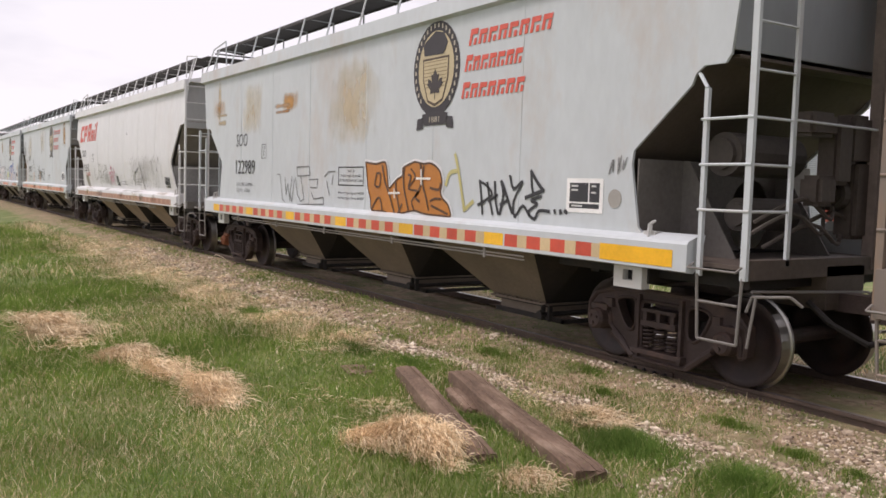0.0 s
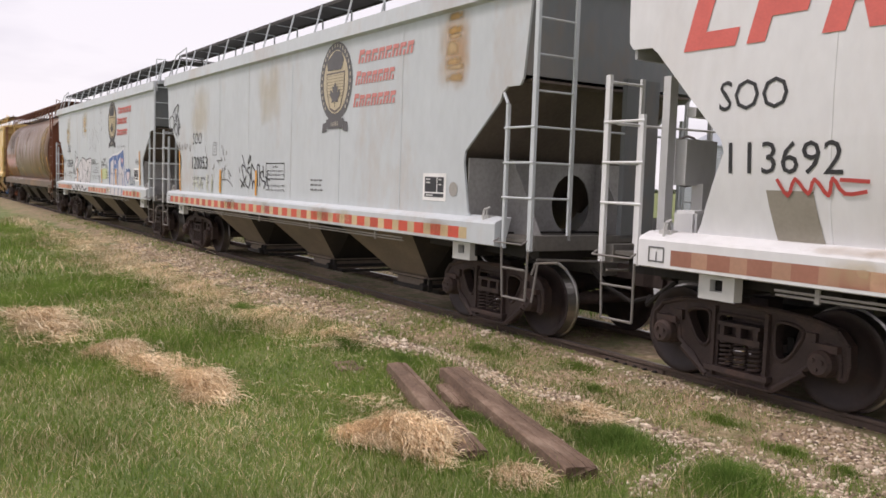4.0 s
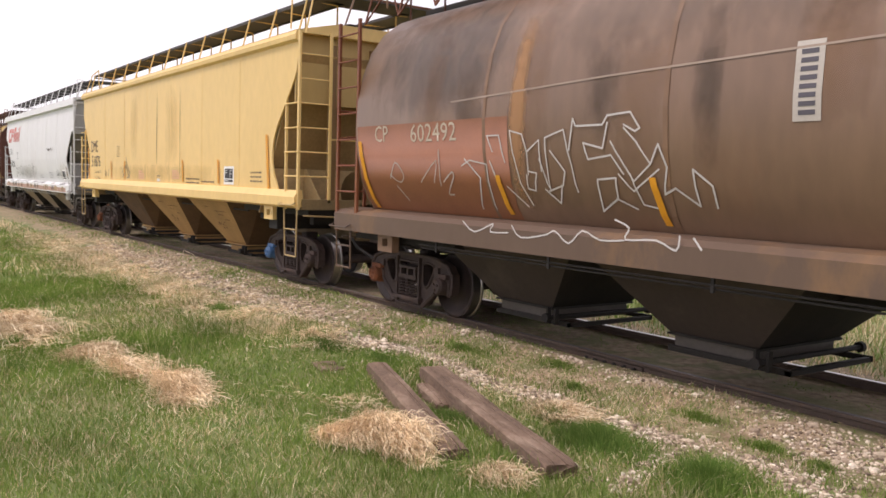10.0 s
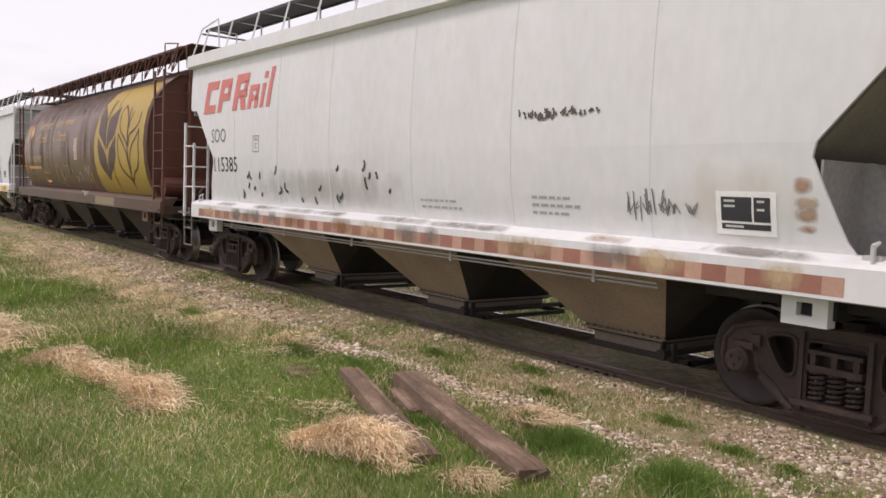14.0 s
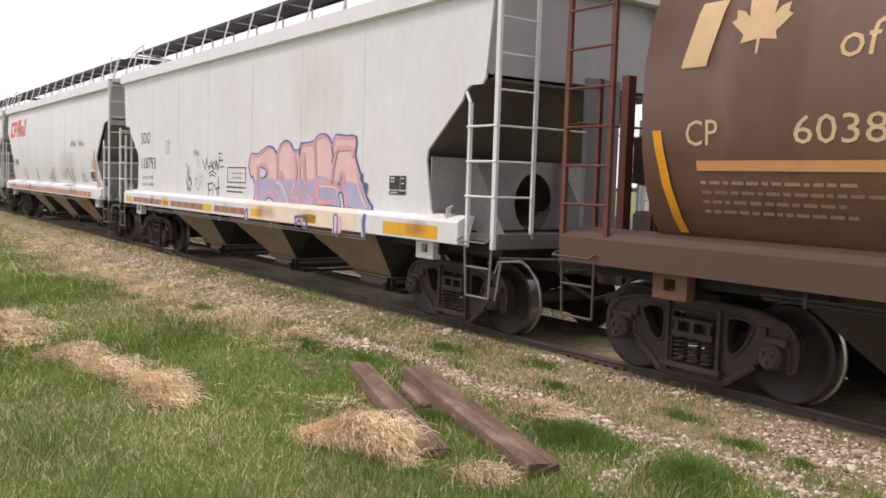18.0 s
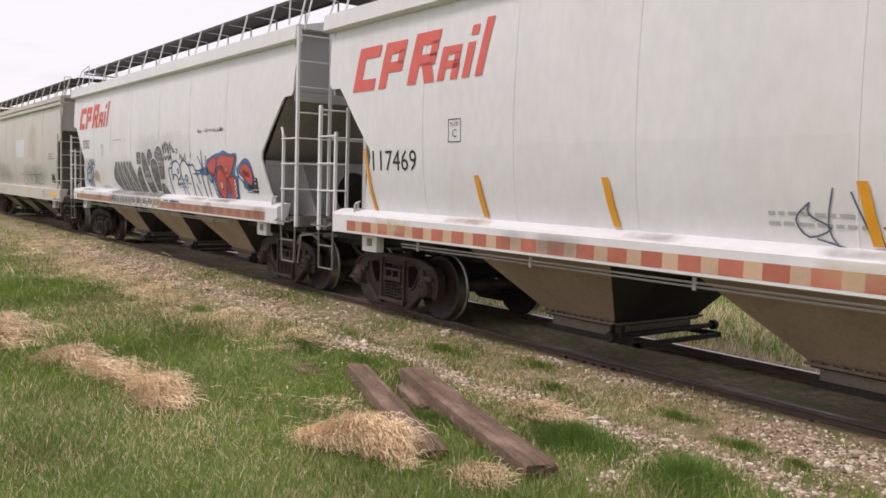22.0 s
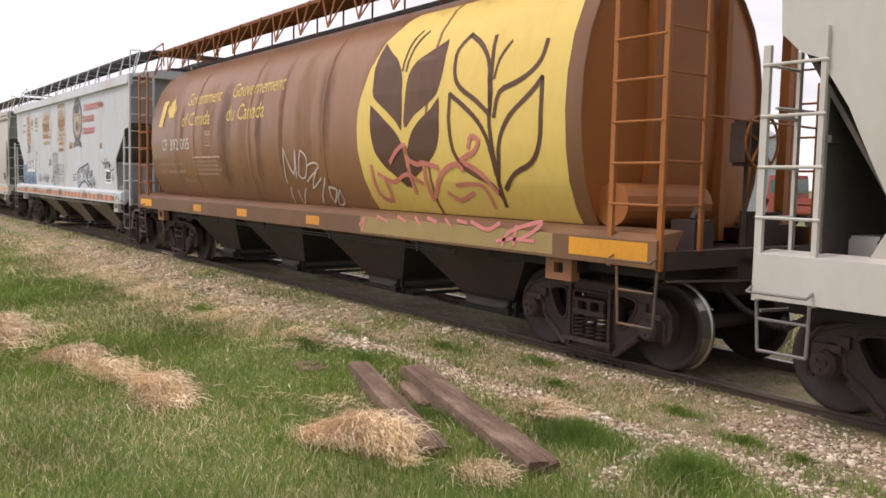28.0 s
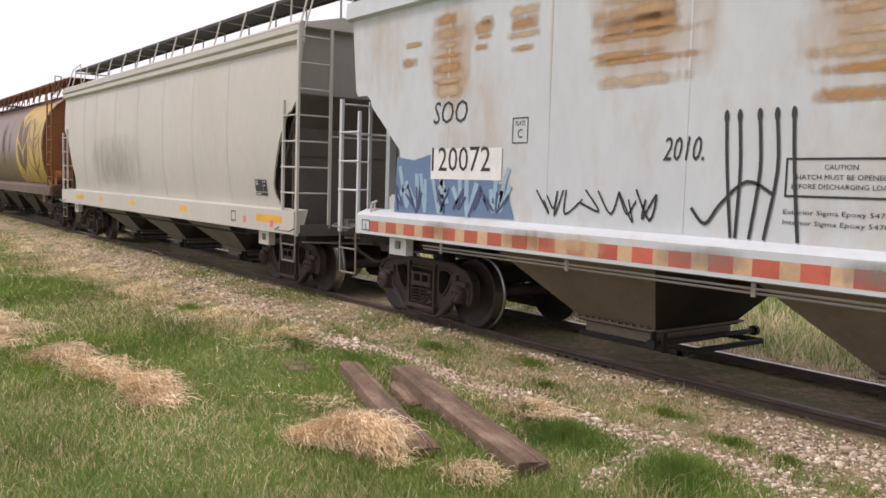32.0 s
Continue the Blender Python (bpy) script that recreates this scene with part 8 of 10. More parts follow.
filled("cp_d", "graffiti_letter", [(3.61, 2.16), (3.85, 2.29), (4.08, 2.30), (4.06, 2.08), (4.01, 1.91), (3.80, 2.01)], (0.56, 0.085, 0.075), 4, edge=(0.035, (0.13, 0.02, 0.03), 3))
filled("cp_d", "graffiti_letter", [(4.18, 2.30), (4.44, 2.36), (4.69, 2.33), (5.02, 2.33), (4.95, 2.17), (4.79, 2.00), (4.56, 1.93), (4.26, 2.10), (4.18, 2.16)], (0.56, 0.085, 0.075), 4, edge=(0.035, (0.13, 0.02, 0.03), 3))
filled("cp_d", "graffiti_letter", [(4.64, 1.93), (5.02, 1.90), (4.90, 1.54), (4.71, 1.54), (4.62, 1.77)], (0.56, 0.085, 0.075), 4, edge=(0.035, (0.13, 0.02, 0.03), 3))
filled("cp_d", "graffiti_letter", [(4.33, 2.12), (4.48, 2.05), (4.54, 1.84), (4.47, 1.62), (4.30, 1.52), (4.14, 1.64), (4.08, 1.82), (4.15, 2.03)], (0.56, 0.085, 0.075), 4, edge=(0.035, (0.13, 0.02, 0.03), 3))
filled("cp_d", "graffiti_letter", [(4.57, 2.12), (4.67, 2.15), (4.69, 2.08), (4.60, 2.03)], (0.55, 0.20, 0.15), 6, edge=(0.03, (0.05, 0.02, 0.02), 5))
filled("cp_d", "graffiti_letter", [(4.25, 1.81), (4.36, 1.84), (4.38, 1.75), (4.28, 1.71)], (0.62, 0.42, 0.25), 6, edge=(0.03, (0.05, 0.02, 0.02), 5))
brush("cp_d", "graffiti", [
    [(4.18, 2.12), (4.40, 2.15), (4.52, 2.01)],
    [(4.64, 1.93), (4.72, 1.77), (4.70, 1.63)],
    [(3.80, 2.01), (3.96, 1.97), (4.06, 2.08)],
    [(4.10, 1.64), (4.25, 1.50), (4.44, 1.55)]], 0.03, (0.10, 0.02, 0.03), 6)
brush("cp_d", "graffiti", [
    [(3.92, 1.83), (3.96, 1.78)],
    [(3.94, 1.76), (3.98, 1.71)],
    [(3.95, 1.70), (4.00, 1.66)],
    [(3.96, 1.63), (4.03, 1.60)],
    [(3.69, 1.97), (3.73, 1.91)],
    [(3.77, 1.95), (3.80, 1.88)],
    [(4.97, 1.86), (5.02, 1.89)],
    [(4.96, 1.79), (5.04, 1.83)],
    [(4.95, 1.71), (5.03, 1.76)],
    [(4.94, 1.64), (5.02, 1.68)],
    [(4.92, 1.57), (5.00, 1.61)]], 0.03, (0.75, 0.74, 0.72), 6)
filled("cp_d", "graffiti_letter", [(5.08, 2.10), (5.37, 2.26), (5.54, 2.30), (5.73, 2.23), (5.86, 2.03), (5.89, 1.92), (5.84, 1.74), (5.43, 1.72), (5.33, 1.85), (5.15, 1.94)], (0.05, 0.15, 0.30), 2)
filled("cp_d", "graffiti_letter", [(5.26, 2.09), (5.44, 2.19), (5.60, 2.18), (5.74, 2.10), (5.80, 1.98), (5.77, 1.83), (5.67, 1.81), (5.47, 1.91), (5.30, 2.01)], (0.56, 0.085, 0.075), 4, edge=(0.03, (0.13, 0.02, 0.03), 3))
brush("cp_d", "spray_tag", [
    [(5.40, 2.06), (5.46, 2.09), (5.47, 2.02), (5.41, 2.00), (5.40, 2.06)],
    [(5.48, 1.98), (5.51, 2.06), (5.56, 2.03), (5.53, 1.97), (5.48, 1.98)],
    [(5.59, 2.01), (5.65, 2.04), (5.67, 1.98), (5.61, 1.96), (5.59, 2.01)]], 0.02, (0.12, 0.03, 0.03), 6)
brush("cp_d", "graffiti", [
    [(5.22, 2.00), (5.25, 1.96)],
    [(5.26, 1.98), (5.29, 1.93)],
    [(5.31, 1.96), (5.34, 1.91)],
    [(5.37, 1.93), (5.39, 1.88)]], 0.03, (0.75, 0.74, 0.72), 6)
brush("cp_d", "graffiti", [
    [(3.10, 2.34), (3.33, 2.13)],
    [(3.28, 2.47), (3.35, 2.14)],
    [(3.55, 2.35), (3.52, 2.08)],
    [(3.27, 1.96), (3.34, 1.74), (3.40, 1.48)],
    [(3.55, 2.02), (3.59, 1.77), (3.63, 1.49)],
    [(2.80, 1.99), (3.17, 2.00)]], 0.035, (0.06, 0.10, 0.18), 3)
filled("cp_d", "graffiti_letter", [(3.18, 2.06), (3.29, 2.12), (3.70, 2.12), (3.72, 1.99), (3.23, 1.97)], (0.06, 0.14, 0.28), 2)
brush("cp_d", "spray_tag", [
    [(0.75, 2.56), (0.81, 2.41), (0.89, 2.65), (0.95, 2.43), (1.01, 2.67), (1.11, 2.45), (1.05, 2.69), (1.21, 2.59), (1.09, 2.47)],
    [(1.23, 2.66), (1.28, 2.42), (1.38, 2.68), (1.43, 2.44)],
    [(0.85, 2.36), (0.93, 2.29), (1.01, 2.38), (1.10, 2.28), (1.18, 2.38), (1.28, 2.30), (1.38, 2.39), (1.47, 2.31)],
    [(1.50, 2.58), (1.56, 2.48)],
    [(1.61, 2.55), (1.58, 2.46), (1.69, 2.48)],
    [(1.76, 2.52), (1.88, 2.50), (1.79, 2.43)]], 0.03, (0.06, 0.06, 0.065), 2)
brush("soo_e", "graffiti", [
    [(2.12, 1.93), (2.40, 2.07), (2.81, 2.13), (3.25, 2.20), (3.34, 2.23), (3.46, 2.17), (3.47, 2.07), (3.36, 1.90), (3.33, 1.73), (3.53, 1.67), (3.51, 1.58), (3.40, 1.58), (3.15, 1.68), (2.83, 1.69), (2.49, 1.60), (2.27, 1.46), (2.19, 1.69), (2.12, 1.93)],
    [(1.87, 1.35), (2.14, 1.43), (2.28, 1.47)]], 0.06, (0.10, 0.11, 0.15), 2)
brush("soo_e", "graffiti", [
    [(2.30, 1.98), (2.35, 1.64)],
    [(2.30, 1.95), (2.59, 1.99)],
    [(2.34, 1.81), (2.56, 1.86)],
    [(2.37, 1.67), (2.53, 1.70)],
    [(2.41, 1.91), (2.45, 1.70)],
    [(2.58, 2.01), (2.96, 2.09)],
    [(2.76, 2.05), (2.80, 1.71)],
    [(2.87, 2.07), (2.91, 1.73)],
    [(2.98, 2.05), (3.04, 1.74)],
    [(3.01, 2.05), (3.22, 1.87), (3.25, 2.15)],
    [(3.10, 2.05), (3.24, 1.80), (3.37, 2.11)]], 0.028, (0.15, 0.16, 0.20), 3)
brush("soo_e", "spray_tag", [
    [(3.52, 1.96), (3.60, 1.80), (3.75, 1.95), (3.53, 1.99)],
    [(3.64, 1.99), (3.69, 1.80)],
    [(3.76, 1.84), (3.88, 1.99), (3.81, 2.01), (3.79, 1.91), (3.90, 1.88)],
    [(3.68, 1.74), (3.60, 1.62), (3.76, 1.64), (3.69, 1.52)],
    [(3.80, 1.76), (3.79, 1.54)],
    [(3.91, 1.79), (3.90, 1.54), (4.02, 1.71), (4.05, 1.81)],
    [(4.07, 1.83), (4.11, 1.63), (4.21, 1.69)],
    [(3.99, 1.66), (4.24, 1.52)]], 0.03, (0.07, 0.08, 0.08), 2)
brush("soo_e", "spray_tag", [
    [(4.86, 2.31), (4.95, 2.24), (5.13, 2.22)],
    [(5.14, 2.36), (5.20, 2.26), (5.12, 2.18), (5.24, 2.10), (5.28, 2.21), (5.19, 2.25)],
    [(5.32, 2.27), (5.31, 2.10)],
    [(5.39, 2.37), (5.42, 2.09)],
    [(5.36, 2.22), (5.46, 2.24)],
    [(5.55, 2.26), (5.49, 2.23), (5.55, 2.17), (5.49, 2.11)],
    [(5.69, 2.25), (5.62, 2.24), (5.63, 2.16), (5.68, 2.17)],
    [(5.69, 2.26), (5.69, 2.07), (5.80, 2.03), (5.98, 2.04), (6.10, 2.09)],
    [(5.74, 2.17), (5.75, 2.16)],
    [(5.79, 2.17), (5.81, 2.16)],
    [(5.84, 2.17), (5.85, 2.16)]], 0.036, (0.05, 0.05, 0.055), 2)
brush("gov_a", "spray_tag", [
    [(-4.03, 2.31), (-4.13, 2.50), (-3.90, 2.50), (-3.81, 2.18)],
    [(-3.40, 2.30), (-3.48, 2.50), (-3.70, 2.55), (-3.65, 2.30), (-3.56, 1.92), (-3.44, 1.69)],
    [(-4.61, 2.23), (-4.32, 1.99), (-4.45, 1.61)],
    [(-4.69, 2.14), (-4.51, 2.21), (-4.17, 2.16), (-4.17, 1.62)],
    [(-4.10, 2.20), (-4.01, 1.99), (-3.94, 1.67)],
    [(-3.83, 1.90), (-3.53, 1.67)],
    [(-3.41, 2.04), (-3.40, 2.30), (-3.19, 2.43), (-3.18, 2.08)],
    [(-3.40, 2.08), (-3.27, 2.06), (-3.33, 1.86), (-3.45, 1.88), (-3.44, 2.04)],
    [(-3.20, 2.22), (-3.07, 1.87), (-3.09, 2.45), (-2.79, 2.53), (-2.76, 2.42), (-2.69, 2.16), (-2.64, 1.86)],
    [(-3.01, 2.31), (-2.80, 2.08), (-2.85, 1.93), (-3.10, 1.86)],
    [(-3.16, 1.88), (-2.96, 1.73), (-2.87, 1.93)],
    [(-2.71, 2.31), (-2.64, 2.64), (-2.60, 2.56), (-2.21, 2.56), (-2.14, 2.65), (-1.83, 2.67), (-1.71, 2.51), (-1.77, 2.48), (-1.92, 2.55)],
    [(-2.14, 2.58), (-2.21, 2.32), (-2.49, 2.38), (-2.43, 2.21), (-2.10, 2.25), (-1.95, 2.06)],
    [(-2.10, 2.39), (-1.82, 1.99), (-1.59, 2.16), (-1.76, 2.38), (-1.92, 2.52)],
    [(-2.32, 2.00), (-2.06, 2.02), (-2.08, 1.81), (-2.33, 1.67), (-2.32, 2.00)],
    [(-2.02, 2.06), (-1.84, 1.89), (-1.49, 2.11)],
    [(-2.10, 1.81), (-1.84, 1.71)],
    [(-1.86, 2.06), (-1.75, 1.76), (-1.57, 1.73)],
    [(-1.59, 2.16), (-1.48, 2.35), (-1.39, 2.13), (-1.45, 1.87), (-1.31, 1.93), (-1.06, 1.77), (-1.09, 2.11), (-0.88, 1.96), (-0.87, 1.76)]], 0.018, (0.60, 0.57, 0.55), 5, sharp=True)
brush("gov_a", "spray_tag", [
    [(-6.45, 1.96), (-6.27, 2.19), (-6.09, 2.01), (-6.21, 1.91), (-6.44, 2.01)],
    [(-6.33, 1.86), (-6.12, 1.66)],
    [(-5.67, 1.92), (-5.25, 2.21), (-5.35, 1.92)],
    [(-5.16, 2.35), (-5.21, 1.88)],
    [(-5.13, 1.93), (-4.92, 2.06), (-4.90, 1.98), (-5.08, 1.79), (-4.97, 1.77)]], 0.018, (0.48, 0.42, 0.38), 5)
brush("gov_a", "spray_tag", [
    [(-4.55, 1.45), (-4.30, 1.33), (-3.94, 1.45), (-3.99, 1.35), (-3.65, 1.36)],
    [(-3.59, 1.45), (-3.42, 1.32), (-3.00, 1.38), (-2.85, 1.43), (-2.63, 1.31), (-2.43, 1.46), (-2.17, 1.38), (-1.84, 1.40)],
    [(-1.97, 1.60), (-1.78, 1.53), (-1.82, 1.41), (-1.43, 1.43), (-1.19, 1.35), (-1.15, 1.49)],
    [(-0.99, 1.48), (-0.90, 1.38)]], 0.02, (0.60, 0.57, 0.55), 3, sill=1.6)
brush("gov_b", "spray_tag", [
    [(-2.51, 1.58), (-2.29, 1.84), (-2.30, 2.17), (-1.97, 2.24), (-2.20, 2.01), (-2.05, 1.68)],
    [(-1.90, 1.68), (-1.76, 1.72), (-1.84, 1.62), (-1.90, 1.68)],
    [(-1.51, 2.20), (-1.67, 1.86), (-1.55, 1.76), (-1.11, 1.91)],
    [(-1.24, 2.02), (-1.16, 1.75), (-1.33, 1.74)],
    [(-1.31, 2.07), (-1.21, 2.24), (-1.11, 2.12), (-0.76, 1.70)],
    [(-1.00, 2.17), (-0.72, 2.22), (-0.64, 2.03), (-0.56, 1.70)],
    [(-0.60, 2.17), (-0.50, 1.89), (-0.42, 1.69)],
    [(-0.28, 2.13), (-0.16, 2.06), (-0.26, 2.01), (0.03, 1.72)]], 0.026, (0.46, 0.36, 0.32), 3)
brush("gov_b", "spray_tag", [
    [(1.46, 2.23), (1.34, 2.17), (1.45, 2.12), (1.29, 2.09), (1.42, 2.02)],
    [(1.20, 2.13), (1.21, 1.90), (1.22, 1.77)],
    [(1.49, 2.10), (1.48, 1.83)],
    [(1.55, 2.04), (1.61, 1.99), (1.59, 2.10), (1.76, 2.19), (1.78, 2.14), (1.63, 2.00)],
    [(1.51, 1.73), (1.48, 1.83), (1.54, 1.95), (1.54, 1.79), (1.65, 1.72), (1.68, 1.87)],
    [(1.30, 1.82), (1.32, 1.72)],
    [(0.19, 1.91), (0.19, 1.73), (0.32, 1.90), (0.31, 1.76)],
    [(0.58, 1.96), (0.69, 2.03), (0.62, 1.79), (0.72, 1.82)],
    [(0.80, 1.93), (0.89, 1.76), (0.90, 1.95)]], 0.028, (0.55, 0.50, 0.47), 3)
brush("gov_b", "spray_tag", [
    [(1.25, 1.46), (1.47, 1.49), (1.54, 1.37), (1.49, 1.41)],
    [(1.53, 1.44), (1.94, 1.48)],
    [(1.54, 1.37), (1.81, 1.40), (1.78, 1.45)]], 0.022, (0.60, 0.54, 0.50), 3, sill=1.6)
brush("gov_c", "spray_tag", [
    [(3.30, 2.17), (3.49, 2.32), (3.68, 2.40), (3.75, 2.22), (3.95, 2.14), (4.09, 2.16), (4.40, 2.10)],
    [(2.79, 2.12), (2.83, 1.73), (3.13, 1.65), (3.10, 1.95)],
    [(3.72, 2.37), (3.78, 1.76)],
    [(4.09, 2.14), (4.14, 1.69), (4.46, 2.02), (4.78, 2.14), (4.91, 2.07)],
    [(4.73, 1.88), (5.21, 1.89), (5.34, 1.73), (5.36, 1.62)],
    [(5.07, 2.34), (5.13, 2.47), (5.27, 2.42), (5.18, 2.29), (5.03, 2.24), (4.90, 2.19)],
    [(2.94, 2.01), (3.32, 1.90), (3.67, 2.01), (4.00, 1.89)],
    [(4.51, 1.78), (4.73, 1.69), (5.04, 1.79)],
    [(4.96, 2.16), (5.29, 2.01), (5.49, 1.81)]], 0.06, (0.64, 0.22, 0.16), 5)
brush("gov_c", "spray_tag", [
    [(0.01, 2.43), (-0.05, 1.84)],
    [(0.04, 2.39), (0.29, 1.99), (0.45, 2.38), (0.37, 1.94)],
    [(0.64, 2.38), (0.47, 1.99), (0.69, 1.95), (0.83, 2.25), (0.64, 2.38)],
    [(0.82, 2.13), (1.03, 2.18), (1.19, 2.11), (0.71, 1.88)],
    [(1.08, 2.03), (0.83, 1.77), (1.21, 1.93)],
    [(1.34, 1.93), (0.95, 1.54)],
    [(1.37, 1.80), (1.35, 1.56), (1.60, 1.75), (1.37, 1.80)],
    [(1.69, 1.76), (1.68, 1.57), (1.45, 1.53), (1.69, 1.76)],
    [(0.03, 1.77), (-0.15, 1.45)],
    [(0.27, 1.72), (0.21, 1.48), (0.57, 1.76)]], 0.03, (0.66, 0.60, 0.55), 4)
brush("gov_c", "spray_tag", [
    [(2.59, 1.27), (2.72, 1.38), (2.66, 1.20)],
    [(3.07, 1.42), (3.32, 1.36)],
    [(3.60, 1.44), (3.79, 1.38)],
    [(4.01, 1.45), (4.12, 1.36)],
    [(4.29, 1.45), (4.49, 1.41)],
    [(4.68, 1.46), (4.78, 1.38)],
    [(4.93, 1.45), (5.11, 1.43)],
    [(5.20, 1.45), (5.51, 1.37), (5.72, 1.46)],
    [(5.78, 1.21), (5.87, 1.35), (6.11, 1.44), (6.43, 1.51), (6.31, 1.40), (6.07, 1.29)],
    [(6.02, 1.44), (5.98, 1.23)],
    [(5.68, 1.25), (5.93, 1.29), (6.31, 1.29)]], 0.045, (0.68, 0.24, 0.22), 4, sill=1.6)
brush("cp_a", "spray_tag", [
    [(-4.13, 2.25), (-3.90, 1.80), (-3.47, 1.93)],
    [(-3.33, 2.44), (-3.19, 1.75)],
    [(-3.12, 2.33), (-2.96, 2.32)],
    [(-3.12, 2.10), (-2.96, 2.10)],
    [(-3.09, 2.09), (-3.03, 1.61)],
    [(-2.96, 2.04), (-2.90, 1.72)],
    [(-2.62, 2.34), (-2.76, 2.19), (-2.80, 1.90), (-2.75, 1.70)],
    [(-2.24, 2.33), (-2.24, 2.15), (-2.53, 2.07), (-2.45, 1.95)],
    [(-2.11, 2.23), (-2.09, 1.97)],
    [(-2.20, 1.91), (-2.14, 1.67)],
    [(-2.21, 1.90), (-1.92, 1.96), (-1.87, 1.72)],
    [(-2.13, 2.31), (-1.89, 2.19), (-1.87, 2.00), (-1.98, 1.94)]], 0.024, (0.17, 0.16, 0.15), 2)
brush("cp_a", "spray_tag", [
    [(-1.56, 2.04), (-1.43, 1.78), (-1.26, 1.67)],
    [(-1.54, 2.06), (-0.96, 2.05), (-0.95, 1.80), (-1.24, 1.78), (-1.38, 1.91), (-1.01, 1.90)],
    [(-1.52, 2.02), (-1.19, 1.97), (-1.15, 1.79)],
    [(-1.35, 2.20), (-1.23, 2.26), (-1.14, 2.21), (-1.32, 2.18)],
    [(-1.14, 2.14), (-0.92, 1.94)],
    [(-0.79, 2.21), (-0.83, 2.05), (-0.73, 1.95)],
    [(-0.80, 2.08), (-0.66, 2.08)],
    [(-0.95, 1.80), (-0.90, 1.64)]], 0.055, (0.66, 0.36, 0.43), 2)
brush("cp_a", "spray_tag", [
    [(-5.67, 2.04), (-5.57, 1.91), (-5.50, 2.05), (-5.38, 1.93), (-5.32, 2.05), (-5.20, 1.92), (-5.16, 2.06), (-5.06, 1.94), (-4.88, 1.96)],
    [(-5.09, 2.05), (-4.86, 2.04)]], 0.03, (0.50, 0.07, 0.06), 5)
brush("cp_a", "spray_tag", [
    [(-0.47, 1.92), (-0.46, 1.73), (-0.36, 1.80), (-0.34, 1.88), (-0.49, 1.92)],
    [(-0.30, 1.94), (-0.26, 1.72), (-0.09, 1.73)],
    [(-0.49, 1.64), (-0.26, 1.66), (-0.06, 1.62)]], 0.045, (0.06, 0.06, 0.065), 2)
brush("cp_c", "spray_tag", [
    [(0.47, 1.86), (0.35, 1.72), (0.46, 1.58), (0.65, 1.66), (0.47, 1.76), (0.47, 1.86)],
    [(0.67, 1.98), (0.63, 1.67), (0.72, 1.50)],
    [(0.82, 1.95), (0.97, 1.62)],
    [(1.13, 2.10), (1.13, 1.96), (1.29, 2.04), (1.22, 1.80)],
    [(1.29, 1.88), (1.37, 1.70), (1.40, 1.49)],
    [(1.07, 1.69), (1.33, 1.54), (1.40, 1.66)],
    [(0.53, 1.57), (0.92, 1.47)],
    [(0.95, 1.95), (1.00, 1.74), (1.08, 1.53)]], 0.016, (0.12, 0.13, 0.17), 2)
brush("cp_c", "spray_tag", [
    [(2.85, 1.87), (2.92, 1.98), (3.16, 2.00), (3.34, 1.91), (3.46, 1.73), (3.55, 1.54)],
    [(3.04, 1.89), (3.19, 1.88), (3.37, 1.73), (3.55, 1.53)],
    [(2.83, 1.97), (2.78, 1.77), (2.94, 1.79)]], 0.02, (0.12, 0.12, 0.13), 2)
brush("cp_c", "spray_tag", [
    [(5.02, 1.59), (5.10, 1.80), (5.18, 1.84), (5.15, 1.64)],
    [(5.21, 2.08), (5.16, 1.84), (5.20, 1.64), (5.54, 1.67), (5.33, 1.74), (5.22, 1.84)],
    [(4.88, 1.92), (4.94, 1.61)],
    [(4.85, 1.85), (4.92, 1.87), (4.93, 1.68)]], 0.018, (0.14, 0.14, 0.15), 2)
brush("cp_d", "spray_tag", [
    [(-6.00, 2.06), (-5.96, 2.00), (-6.05, 1.79), (-5.99, 1.69), (-5.81, 1.68)],
    [(-5.96, 2.01), (-5.70, 2.10), (-5.56, 2.11), (-5.62, 1.97), (-5.91, 1.94), (-6.02, 1.80), (-5.74, 1.74), (-5.57, 1.92)],
    [(-5.51, 2.00), (-5.35, 2.07), (-5.26, 2.08), (-5.30, 1.89), (-5.48, 1.78), (-5.58, 1.76)],
    [(-5.48, 1.97), (-5.48, 1.76), (-5.43, 1.55)],
    [(-5.81, 1.74), (-5.78, 1.57), (-5.61, 1.75), (-5.55, 1.57)],
    [(-5.37, 2.22), (-5.51, 2.00)]], 0.05, (0.09, 0.16, 0.29), 5)
brush("cp_d", "spray_tag", [
    [(-6.32, 2.18), (-6.24, 2.12), (-6.31, 2.07), (-6.23, 2.00), (-6.30, 1.93), (-6.21, 1.87), (-6.28, 1.80), (-6.18, 1.74), (-6.25, 1.68), (-6.16, 1.61)]], 0.02, (0.10, 0.10, 0.11), 5)
brush("smw", "spray_tag", [
    [(-3.06, 1.88), (-3.70, 1.84), (-3.24, 1.70), (-3.68, 1.49), (-4.03, 1.52)],
    [(-2.63, 1.87), (-3.06, 1.50), (-2.46, 1.52), (-2.22, 1.83), (-2.63, 1.87)],
    [(-1.92, 1.88), (-2.24, 1.51)],
    [(-1.51, 1.88), (-2.03, 1.69), (-1.61, 1.54)],
    [(-0.91, 1.87), (-1.41, 1.73), (-1.18, 1.55)]], 0.026, (0.20, 0.20, 0.19), 4, sharp=True)
